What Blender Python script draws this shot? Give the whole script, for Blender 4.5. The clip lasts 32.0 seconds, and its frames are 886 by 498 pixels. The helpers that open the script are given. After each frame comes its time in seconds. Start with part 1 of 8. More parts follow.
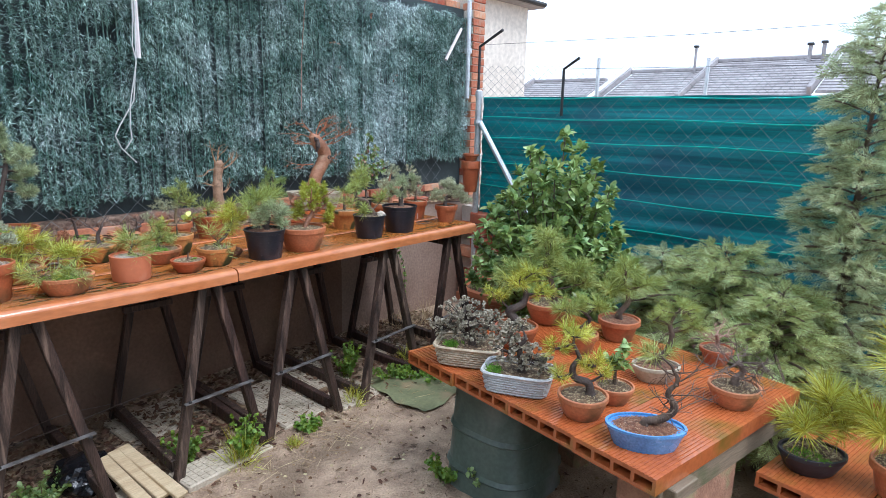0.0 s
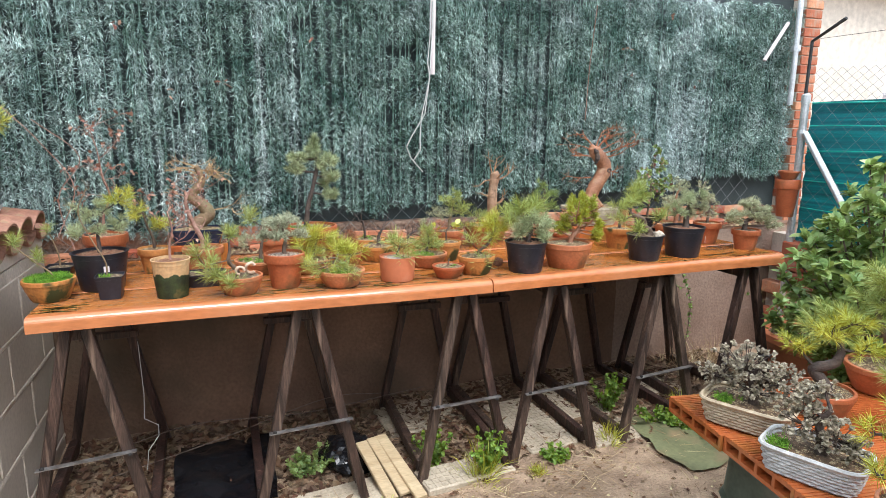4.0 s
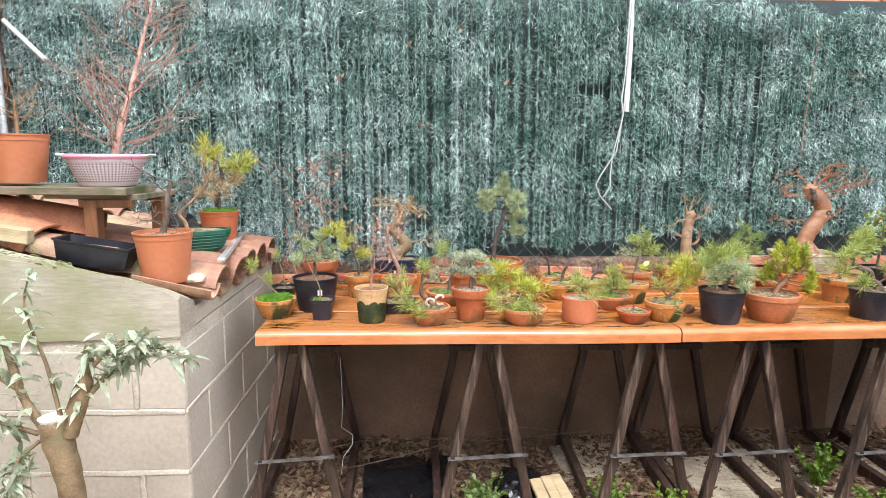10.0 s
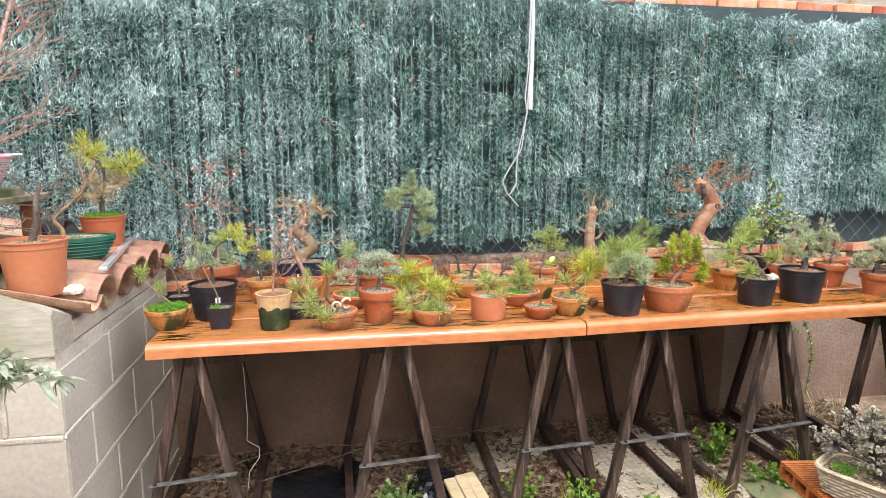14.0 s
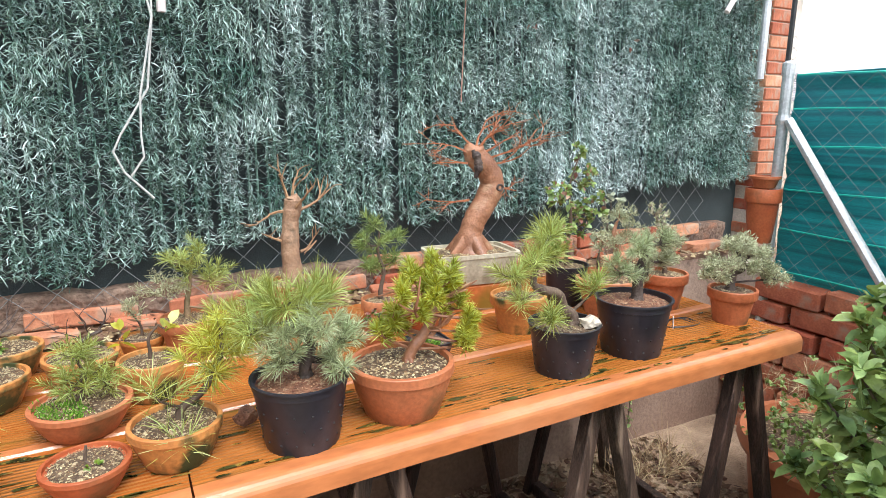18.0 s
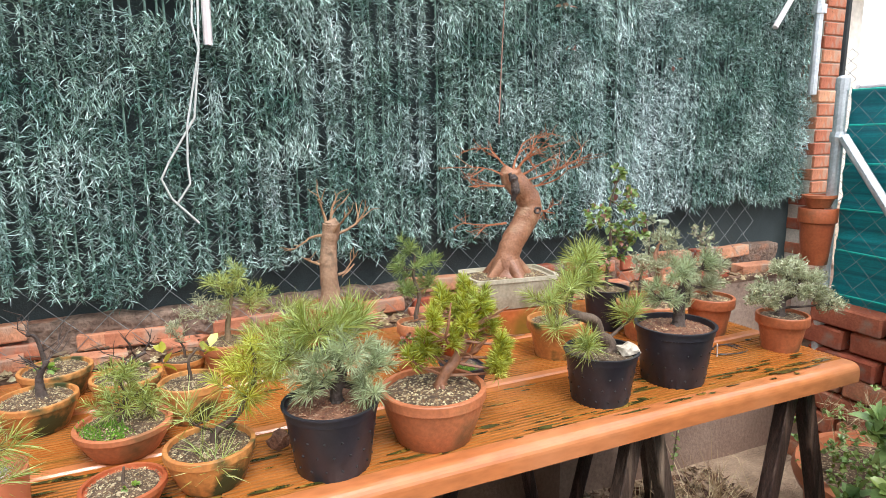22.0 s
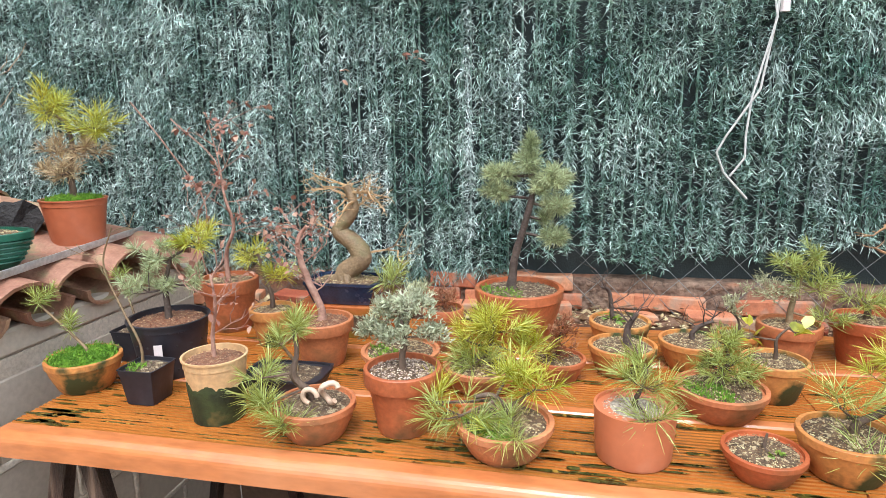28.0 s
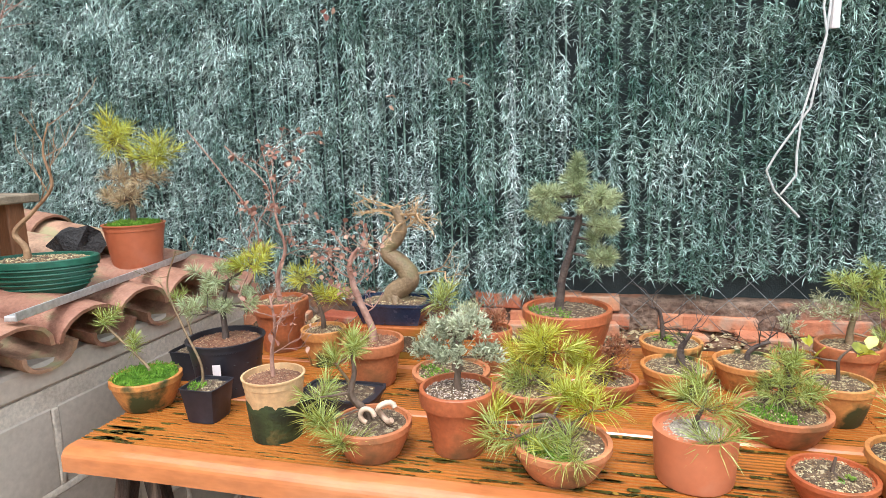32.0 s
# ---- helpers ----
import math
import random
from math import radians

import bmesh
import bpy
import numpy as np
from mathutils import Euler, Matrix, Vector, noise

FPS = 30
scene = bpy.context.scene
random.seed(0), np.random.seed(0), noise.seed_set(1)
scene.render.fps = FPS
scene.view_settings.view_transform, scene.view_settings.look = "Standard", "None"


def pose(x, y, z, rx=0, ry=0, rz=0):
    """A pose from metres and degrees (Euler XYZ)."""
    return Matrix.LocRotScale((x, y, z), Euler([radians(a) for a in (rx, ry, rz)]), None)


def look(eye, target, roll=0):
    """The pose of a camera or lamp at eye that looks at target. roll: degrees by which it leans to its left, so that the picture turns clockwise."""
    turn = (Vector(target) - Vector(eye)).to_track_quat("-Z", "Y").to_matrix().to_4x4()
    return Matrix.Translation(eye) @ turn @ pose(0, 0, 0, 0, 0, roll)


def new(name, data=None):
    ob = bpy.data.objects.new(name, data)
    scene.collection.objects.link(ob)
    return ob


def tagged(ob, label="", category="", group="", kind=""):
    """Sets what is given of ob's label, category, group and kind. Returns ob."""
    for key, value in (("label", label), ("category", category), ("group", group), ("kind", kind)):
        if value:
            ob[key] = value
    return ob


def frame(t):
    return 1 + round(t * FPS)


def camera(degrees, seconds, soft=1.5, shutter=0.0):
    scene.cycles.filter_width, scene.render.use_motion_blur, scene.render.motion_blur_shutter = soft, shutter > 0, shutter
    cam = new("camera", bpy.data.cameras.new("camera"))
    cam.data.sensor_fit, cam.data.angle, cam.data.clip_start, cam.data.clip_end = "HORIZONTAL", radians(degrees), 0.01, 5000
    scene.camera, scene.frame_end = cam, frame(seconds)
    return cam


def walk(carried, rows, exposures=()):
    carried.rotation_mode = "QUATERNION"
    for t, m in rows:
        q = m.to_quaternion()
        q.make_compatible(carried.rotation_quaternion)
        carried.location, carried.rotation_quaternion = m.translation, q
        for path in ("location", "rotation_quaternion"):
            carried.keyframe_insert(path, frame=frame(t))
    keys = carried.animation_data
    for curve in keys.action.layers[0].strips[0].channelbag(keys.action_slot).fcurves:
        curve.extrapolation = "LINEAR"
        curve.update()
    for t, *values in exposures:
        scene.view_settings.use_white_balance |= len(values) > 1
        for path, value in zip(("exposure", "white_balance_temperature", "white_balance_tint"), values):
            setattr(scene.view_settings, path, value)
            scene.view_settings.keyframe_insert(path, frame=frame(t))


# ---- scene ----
cam = camera(72.452, 32.0, soft=0.5)
# seconds, eye, yaw (left positive), pitch, roll in degrees
EXPOSURES = [(0.0, -0.15, 5550, 10), (2.0, -0.02, 5800, 10), (4.5, 0.25, 6250, 10), (7.0, 0.5, 6300, 10), (11.0, 0.55, 6300, 10), (14.5, 0.5, 6300, 10), (17.0, 0.42, 6300, 10), (19.0, 0.32, 6300, 10), (23.0, 0.25, 6300, 10), (26.0, 0.25, 6300, 10), (29.0, 0.35, 6300, 10), (32.0, 0.35, 6300, 10)]
PATH = [
    (0, 0.361, -2.145, 1.479, -48.26, -12.36, 1.28),
    (0.5, 0.386, -2.159, 1.482, -42.54, -11.67, 0.60),
    (1, 0.360, -2.162, 1.489, -39.05, -10.94, 0.09),
    (1.5, 0.374, -2.170, 1.476, -33.23, -10.11, -1.07),
    (2, 0.385, -2.193, 1.469, -27.65, -9.65, -0.35),
    (2.5, 0.452, -2.219, 1.441, -29.87, -11.38, 1.20),
    (3, 0.463, -2.158, 1.471, -30.27, -11.73, 1.99),
    (3.5, 0.512, -2.097, 1.456, -28.39, -10.53, 1.98),
    (4, 0.589, -2.068, 1.430, -19.99, -10.92, 0.43),
    (4.5, 0.741, -2.108, 1.428, -14.54, -10.34, -0.10),
    (6.5, 0.654, -2.080, 1.469, -12.12, -8.88, 0.82),
    (7, 0.645, -2.082, 1.481, -12.63, -8.07, 0.56),
    (7.5, 0.659, -2.090, 1.481, -14.43, -8.14, 0.62),
    (8, 0.671, -2.092, 1.476, -14.61, -8.51, -0.01),
    (8.5, 0.680, -2.092, 1.474, -14.82, -8.50, 0.16),
    (9, 0.702, -2.095, 1.479, -16.20, -8.44, -0.04),
    (9.5, 0.720, -2.132, 1.496, -15.80, -8.70, 0.18),
    (10, 0.589, -2.110, 1.493, -2.21, -8.72, 0.25),
    (10.5, 0.556, -2.100, 1.498, 7.91, -8.50, 0.26),
    (11, 0.559, -2.099, 1.490, 9.19, -7.84, -0.05),
    (11.5, 0.565, -2.086, 1.497, 8.73, -7.76, -0.63),
    (12, 0.554, -2.091, 1.507, 7.81, -7.72, -0.56),
    (12.5, 0.585, -2.072, 1.507, 2.79, -7.54, -0.13),
    (13, 0.607, -2.068, 1.493, -2.71, -7.70, -0.18),
    (13.5, 0.613, -2.063, 1.505, -7.32, -8.44, -0.02),
    (14, 0.627, -2.065, 1.493, -10.27, -8.89, -0.04),
    (14.5, 0.671, -2.059, 1.483, -11.98, -10.51, 0.91),
    (16.5, 1.062, -1.380, 1.440, -17.36, -12.34, 1.60),
    (17, 1.215, -1.140, 1.432, -20.63, -10.86, 0.37),
    (17.5, 1.315, -0.955, 1.419, -26.00, -10.99, -0.65),
    (18, 1.507, -0.899, 1.436, -27.44, -11.96, 0.05),
    (18.5, 1.606, -0.876, 1.432, -28.02, -11.80, -0.79),
    (19, 1.600, -0.897, 1.444, -30.31, -10.91, -1.11),
    (19.5, 1.589, -0.901, 1.448, -30.99, -10.20, -1.06),
    (20, 1.590, -0.906, 1.449, -29.88, -10.39, -1.42),
    (20.5, 1.583, -0.901, 1.447, -29.06, -10.57, -1.18),
    (21, 1.561, -0.902, 1.445, -26.74, -10.47, -0.77),
    (21.5, 1.544, -0.904, 1.446, -24.58, -10.31, -0.66),
    (22, 1.536, -0.907, 1.449, -22.95, -10.17, -0.83),
    (22.5, 1.527, -0.914, 1.454, -21.53, -10.02, -0.85),
    (23, 1.506, -0.909, 1.449, -19.62, -9.71, -0.27),
    (23.5, 1.486, -0.901, 1.453, -17.14, -9.73, 0.13),
    (24, 1.478, -0.899, 1.459, -13.61, -9.93, 0.01),
    (24.5, 1.455, -0.898, 1.458, -11.59, -9.86, -0.16),
    (25, 1.433, -0.887, 1.457, -8.24, -9.80, -0.70),
    (25.5, 1.418, -0.876, 1.437, -4.27, -10.36, 0.30),
    (26, 1.345, -0.853, 1.427, 0.42, -10.95, -0.05),
    (26.5, 1.235, -0.828, 1.418, 2.98, -10.93, -0.02),
    (28.5, 1.066, -0.885, 1.447, 15.41, -11.51, -1.06),
    (29, 1.044, -0.895, 1.454, 18.38, -10.87, -0.76),
    (29.5, 1.021, -0.912, 1.460, 19.91, -10.54, 0.01),
    (30, 0.994, -0.932, 1.465, 24.32, -9.78, -0.30),
    (30.5, 0.972, -0.944, 1.462, 27.64, -8.45, 0.06),
    (31, 0.985, -0.942, 1.466, 24.67, -7.68, -0.62),
    (31.5, 1.007, -0.920, 1.454, 19.96, -8.23, -1.21),
    (32, 1.047, -0.896, 1.442, 14.90, -9.47, -1.74),
]


def held(x, y, z, yaw, pitch, roll):
    return pose(x, y, z, 90 + pitch, 0, yaw) @ pose(0, 0, 0, 0, 0, roll)


walk(cam, [(t, held(*r)) for t, *r in PATH], EXPOSURES)
# ---- end of path ----

# ---- world, sun, exposure ----
world = bpy.data.worlds.new("overcast")
scene.world = world
world.use_nodes = True
wn = world.node_tree
for n in list(wn.nodes):
    wn.nodes.remove(n)
w_out = wn.nodes.new("ShaderNodeOutputWorld")
w_bg = wn.nodes.new("ShaderNodeBackground")
w_sky = wn.nodes.new("ShaderNodeTexSky")
w_sky.sky_type = "NISHITA"
w_sky.sun_disc = False
w_sky.sun_elevation = radians(57)
w_sky.sun_rotation = radians(178)
w_sky.air_density, w_sky.dust_density, w_sky.ozone_density = 1.0, 6.0, 0.6
w_mix = wn.nodes.new("ShaderNodeMix")
w_mix.data_type = "RGBA"
w_mix.inputs[0].default_value = 0.8
w_mix.inputs[7].default_value = (12.9, 14.0, 15.2, 1)   # closed cloud deck
wn.links.new(w_sky.outputs[0], w_mix.inputs[6])
wn.links.new(w_mix.outputs[2], w_bg.inputs["Color"])
w_bg.inputs["Strength"].default_value = 0.15
wn.links.new(w_bg.outputs[0], w_out.inputs[0])

sun_data = bpy.data.lights.new("sun", "SUN")
sun_data.energy, sun_data.angle, sun_data.color = 2.6, radians(25), (1.0, 0.98, 0.96)
sun = new("sun", sun_data)
sun.matrix_world = look((1.7, -5.0, 9.5), (1.5, 0.0, 0.8))

# ---- materials ----
def rgba(c):
    return (*c, 1.0) if len(c) == 3 else c


def material(name, base, second=None, rough=0.7, scale=8.0, fine=90.0, bump=0.3, metal=0.0, vary=0.12, island=0.0,
             third=None, patch=2.5, patch_at=(0.55, 0.7), coat=0.0, stretch=(1, 1, 1), along=False, sub=0.0, bump_dist=0.004):
    """A grained, stained surface: two noises mix two colours, a broad patch noise lays a third over them."""
    m = bpy.data.materials.new(name)
    m.use_nodes = True
    nt = m.node_tree
    b = nt.nodes["Principled BSDF"]
    co = nt.nodes.new("ShaderNodeTexCoord")
    mp = nt.nodes.new("ShaderNodeMapping")
    mp.inputs["Scale"].default_value = stretch
    nt.links.new(co.outputs["Object"], mp.inputs[0])
    n1 = nt.nodes.new("ShaderNodeTexNoise")
    n1.inputs["Scale"].default_value, n1.inputs["Detail"].default_value = scale, 5
    n2 = nt.nodes.new("ShaderNodeTexNoise")
    n2.inputs["Scale"].default_value, n2.inputs["Detail"].default_value = fine, 3
    for n in (n1, n2):
        nt.links.new(mp.outputs[0], n.inputs["Vector"])
    rp = nt.nodes.new("ShaderNodeValToRGB")
    second = second or tuple(v * 0.6 for v in base)
    rp.color_ramp.elements[0].position, rp.color_ramp.elements[1].position = 0.35, 0.65
    rp.color_ramp.elements[0].color, rp.color_ramp.elements[1].color = rgba(second), rgba(base)
    nt.links.new(n1.outputs["Fac"], rp.inputs[0])
    mul = nt.nodes.new("ShaderNodeMix")
    mul.data_type, mul.blend_type = "RGBA", "MULTIPLY"
    mul.inputs[0].default_value = 1.0
    r2 = nt.nodes.new("ShaderNodeMapRange")
    r2.inputs[1].default_value, r2.inputs[2].default_value = 0.3, 0.7
    r2.inputs[3].default_value, r2.inputs[4].default_value = 1 - vary * 1.5, 1 + vary
    nt.links.new(n2.outputs["Fac"], r2.inputs[0])
    nt.links.new(rp.outputs[0], mul.inputs[6])
    nt.links.new(r2.outputs[0], mul.inputs[7])
    last = mul.outputs[2]
    if third:
        n3 = nt.nodes.new("ShaderNodeTexNoise")
        n3.inputs["Scale"].default_value, n3.inputs["Detail"].default_value = patch, 6
        nt.links.new(mp.outputs[0] if along else co.outputs["Object"], n3.inputs["Vector"])
        r3 = nt.nodes.new("ShaderNodeMapRange")
        r3.inputs[1].default_value, r3.inputs[2].default_value = patch_at
        nt.links.new(n3.outputs["Fac"], r3.inputs[0])
        m3 = nt.nodes.new("ShaderNodeMix")
        m3.data_type = "RGBA"
        nt.links.new(r3.outputs[0], m3.inputs[0])
        nt.links.new(last, m3.inputs[6])
        m3.inputs[7].default_value = rgba(third)
        last = m3.outputs[2]
    if island:
        src = nt.nodes.new("ShaderNodeNewGeometry").outputs["Random Per Island"] if island > 0 else nt.nodes.new("ShaderNodeObjectInfo").outputs["Random"]
        hs = nt.nodes.new("ShaderNodeHueSaturation")
        a = abs(island)
        for k, (lo, hi) in {"Value": (1 - a, 1 + a), "Hue": (0.5 - a * 0.05, 0.5 + a * 0.05), "Saturation": (1 - a * 0.4, 1 + a * 0.3)}.items():
            r4 = nt.nodes.new("ShaderNodeMapRange")
            r4.inputs[3].default_value, r4.inputs[4].default_value = (lo, hi) if k != "Saturation" else (hi, lo)
            nt.links.new(src, r4.inputs[0])
            nt.links.new(r4.outputs[0], hs.inputs[k])
        nt.links.new(last, hs.inputs["Color"])
        last = hs.outputs[0]
    nt.links.new(last, b.inputs["Base Color"])
    r5 = nt.nodes.new("ShaderNodeMapRange")
    r5.inputs[3].default_value, r5.inputs[4].default_value = max(0.03, rough - 0.15), min(1, rough + 0.12)
    nt.links.new(n1.outputs["Fac"], r5.inputs[0])
    nt.links.new(r5.outputs[0], b.inputs["Roughness"])
    b.inputs["Metallic"].default_value = metal
    b.inputs["Coat Weight"].default_value = coat
    b.inputs["Coat Roughness"].default_value = 0.12
    if sub:             # thin leaves let light through
        tl = nt.nodes.new("ShaderNodeBsdfTranslucent")
        nt.links.new(last, tl.inputs["Color"])
        ms = nt.nodes.new("ShaderNodeMixShader")
        ms.inputs[0].default_value = sub
        nt.links.new(b.outputs[0], ms.inputs[1])
        nt.links.new(tl.outputs[0], ms.inputs[2])
        nt.links.new(ms.outputs[0], nt.nodes["Material Output"].inputs["Surface"])
    if bump:
        bp = nt.nodes.new("ShaderNodeBump")
        bp.inputs["Strength"].default_value, bp.inputs["Distance"].default_value = bump, bump_dist
        nt.links.new(n2.outputs["Fac"], bp.inputs["Height"])
        nt.links.new(bp.outputs[0], b.inputs["Normal"])
    return m


M = {}
M["terracotta"] = material("terracotta", (0.52, 0.165, 0.063), (0.38, 0.105, 0.039), 0.5, 9, 120, 0.25, third=(0.15, 0.08, 0.033), patch=8, patch_at=(0.54, 0.68), island=-0.18)
M["terracotta_moss"] = material("mossy terracotta", (0.60, 0.27, 0.07), (0.47, 0.17, 0.045), 0.6, 9, 120, 0.2, third=(0.045, 0.055, 0.016), patch=11, patch_at=(0.51, 0.6), island=-0.08)
M["orange_plastic"] = material("terracotta plastic", (0.55, 0.18, 0.085), (0.48, 0.14, 0.06), 0.45, 6, 60, 0.03, vary=0.04, third=(0.52, 0.30, 0.2), patch=6, patch_at=(0.62, 0.85), island=-0.08)
M["black_plastic"] = material("black plastic", (0.027, 0.026, 0.035), (0.016, 0.0155, 0.021), 0.42, 12, 90, 0.08, third=(0.065, 0.063, 0.072), patch=9, patch_at=(0.6, 0.85))
M["blue_glaze"] = material("blue glaze", (0.11, 0.32, 0.66), (0.07, 0.24, 0.55), 0.25, 20, 160, 0.05, coat=0.6)
M["navy_glaze"] = material("navy glaze", (0.02, 0.035, 0.075), (0.012, 0.02, 0.045), 0.25, 20, 160, 0.05, coat=0.5)
M["green_plastic"] = material("green plastic", (0.02, 0.12, 0.075), (0.012, 0.08, 0.05), 0.4, 10, 80, 0.05)
M["cream_pot"] = material("cream stoneware", (0.55, 0.5, 0.38), (0.4, 0.34, 0.24), 0.5, 14, 120, 0.15, third=(0.2, 0.16, 0.1), patch=9)
M["beige_pot"] = material("pale clay", (0.66, 0.46, 0.25), (0.55, 0.33, 0.16), 0.6, 9, 100, 0.15)
M["moss_dark"] = material("dark moss film", (0.035, 0.05, 0.012), (0.012, 0.018, 0.006), 0.7, 25, 140, 0.5, third=(0.16, 0.11, 0.03), patch=14, patch_at=(0.6, 0.72))
M["pink_plastic"] = material("pink plastic", (0.85, 0.36, 0.45), (0.8, 0.3, 0.4), 0.35, 6, 60, 0.02, vary=0.04)
M["white_plastic"] = material("white plastic", (0.80, 0.70, 0.69), (0.7, 0.62, 0.61), 0.35, 6, 60, 0.02, vary=0.04)
M["pink_pale"] = material("pale pink plastic", (0.82, 0.66, 0.69), (0.76, 0.58, 0.62), 0.35, 6, 60, 0.02, vary=0.04)
M["soil"] = material("potting grit", (0.16, 0.10, 0.058), (0.06, 0.036, 0.02), 0.9, 60, 260, 0.9, third=(0.42, 0.33, 0.2), patch=90, patch_at=(0.56, 0.62))
M["soil_red"] = material("bark mulch", (0.26, 0.12, 0.065), (0.12, 0.05, 0.028), 0.85, 70, 260, 0.9, third=(0.35, 0.22, 0.14), patch=80, patch_at=(0.6, 0.66))
M["gravel_pale"] = material("pale gravel", (0.5, 0.46, 0.38), (0.2, 0.16, 0.12), 0.8, 80, 260, 0.9)
M["moss"] = material("green moss", (0.20, 0.40, 0.03), (0.09, 0.22, 0.016), 0.9, 60, 300, 1.0, third=(0.3, 0.36, 0.05), patch=40, patch_at=(0.6, 0.7))
M["bark"] = material("bark", (0.17, 0.115, 0.08), (0.075, 0.048, 0.034), 0.75, 35, 180, 0.9, stretch=(1, 1, 0.4))
M["bark_red"] = material("reddish smooth bark", (0.42, 0.195, 0.105), (0.22, 0.09, 0.045), 0.55, 12, 140, 0.6, third=(0.50, 0.33, 0.2), patch=10, patch_at=(0.54, 0.7), coat=0.1)
M["bark_tan"] = material("tan smooth bark", (0.30, 0.205, 0.115), (0.17, 0.11, 0.06), 0.65, 22, 140, 0.7, third=(0.17, 0.155, 0.07), patch=16, patch_at=(0.52, 0.68))
M["bark_dark"] = material("dark bark", (0.105, 0.075, 0.06), (0.045, 0.03, 0.026), 0.75, 35, 180, 0.9)
M["twig_pink"] = material("pinkish twigs", (0.44, 0.26, 0.2), (0.27, 0.13, 0.095), 0.65, 30, 120, 0.2)
M["twig_tan"] = material("tan twigs", (0.4, 0.24, 0.13), (0.24, 0.13, 0.065), 0.65, 30, 120, 0.2)
M["twig_red"] = material("red brown twigs", (0.46, 0.17, 0.075), (0.3, 0.10, 0.045), 0.6, 30, 120, 0.2)
M["twig_straw"] = material("straw coloured twigs", (0.56, 0.38, 0.2), (0.36, 0.22, 0.11), 0.65, 30, 120, 0.2)
M["twig_grey"] = material("grey brown twigs", (0.2, 0.145, 0.115), (0.1, 0.07, 0.055), 0.7, 30, 120, 0.2)


def foliage(name, a, b, isl=0.35, rough=0.5):
    return material(name, a, b, rough, 14, 60, 0.0, island=isl, vary=0.15, sub=0.35)


M["pine"] = foliage("pine needles", (0.51, 0.56, 0.15), (0.30, 0.36, 0.075), 0.55)
M["pine_yellow"] = foliage("yellow green needles", (0.68, 0.64, 0.08), (0.43, 0.46, 0.05), 0.5)
M["pine_blue"] = foliage("blue green needles", (0.57, 0.62, 0.36), (0.35, 0.41, 0.21), 0.5)
M["pine_dark"] = foliage("dark needles", (0.36, 0.45, 0.13), (0.2, 0.29, 0.08))
M["cypress"] = foliage("bright scale foliage", (0.62, 0.61, 0.07), (0.35, 0.39, 0.035), 0.5)
M["thuja"] = foliage("thuja sprays", (0.58, 0.61, 0.24), (0.35, 0.42, 0.14), 0.55)
M["thuja_deep"] = foliage("deep green sprays", (0.34, 0.46, 0.22), (0.17, 0.27, 0.115), 0.45)
M["thuja_grey"] = foliage("grey green sprays", (0.60, 0.63, 0.35), (0.40, 0.46, 0.23), 0.5)
M["leaf_gloss"] = foliage("glossy leaves", (0.41, 0.52, 0.17), (0.21, 0.32, 0.095), 0.45, 0.28)
M["leaf_silver"] = foliage("silver grey foliage", (0.55, 0.57, 0.40), (0.34, 0.37, 0.24), 0.45, 0.6)
M["leaf_olive"] = foliage("grey olive leaves", (0.56, 0.59, 0.44), (0.33, 0.39, 0.25), 0.4, 0.45)
M["leaf_dark"] = foliage("small dark leaves", (0.52, 0.46, 0.35), (0.34, 0.30, 0.22), 0.4, 0.7)
M["leaf_brown"] = foliage("withered foliage", (0.42, 0.18, 0.09), (0.28, 0.11, 0.05), 0.3, 0.7)
M["leaf_pink"] = foliage("withered pink leaves", (0.48, 0.26, 0.19), (0.34, 0.16, 0.11), 0.35, 0.7)
M["leaf_bright"] = foliage("bright weeds", (0.28, 0.42, 0.05), (0.16, 0.27, 0.035), 0.35, 0.5)
M["leaf_grey"] = foliage("silvery juniper foliage", (0.56, 0.56, 0.35), (0.35, 0.37, 0.21), 0.45, 0.6)

# grooved clay slab: fine ribs along local x, worn paint, moss and painted shade in the wet grooves
M["slab"] = material("wet orange clay slab", (0.48, 0.165, 0.036), (0.37, 0.105, 0.02), 0.2, 3.5, 45, 0.12, third=(0.19, 0.095, 0.016), patch=7, patch_at=(0.57, 0.68), coat=0.35, stretch=(0.25, 4.0, 1), along=True)
# dark colour here is moss plus the grooves' own shade, painted in
M["groove"] = material("wet groove darkened for moss and shade", (0.44, 0.16, 0.03), (0.27, 0.105, 0.02), 0.3, 4, 60, 0.1, stretch=(0.4, 3, 1), third=(0.045, 0.034, 0.01), patch=2.6, patch_at=(0.54, 0.66))
M["slab_edge"] = material("rounded clay edge", (0.58, 0.215, 0.08), (0.47, 0.15, 0.05), 0.24, 2.2, 60, 0.05, third=(0.66, 0.29, 0.14), patch=2.4, patch_at=(0.5, 0.9), coat=0.4, stretch=(0.3, 1, 1))
M["brick_slab"] = material("orange clay block", (0.52, 0.155, 0.05), (0.39, 0.10, 0.028), 0.24, 4, 60, 0.12, third=(0.20, 0.115, 0.02), patch=4.2, patch_at=(0.5, 0.64), coat=0.35)
M["old_wood"] = material("dark stained timber", (0.085, 0.046, 0.034), (0.026, 0.015, 0.012), 0.5, 5, 60, 0.9, vary=0.35, third=(0.20, 0.125, 0.09), patch=9, patch_at=(0.58, 0.75), stretch=(6, 6, 0.4), island=-0.3, along=True)
M["metal_bar"] = material("worn steel strip", (0.32, 0.31, 0.30), (0.18, 0.16, 0.15), 0.45, 20, 120, 0.1, metal=0.7)
M["galv"] = material("galvanised steel", (0.72, 0.73, 0.74), (0.58, 0.59, 0.6), 0.38, 14, 90, 0.05, metal=0.6)
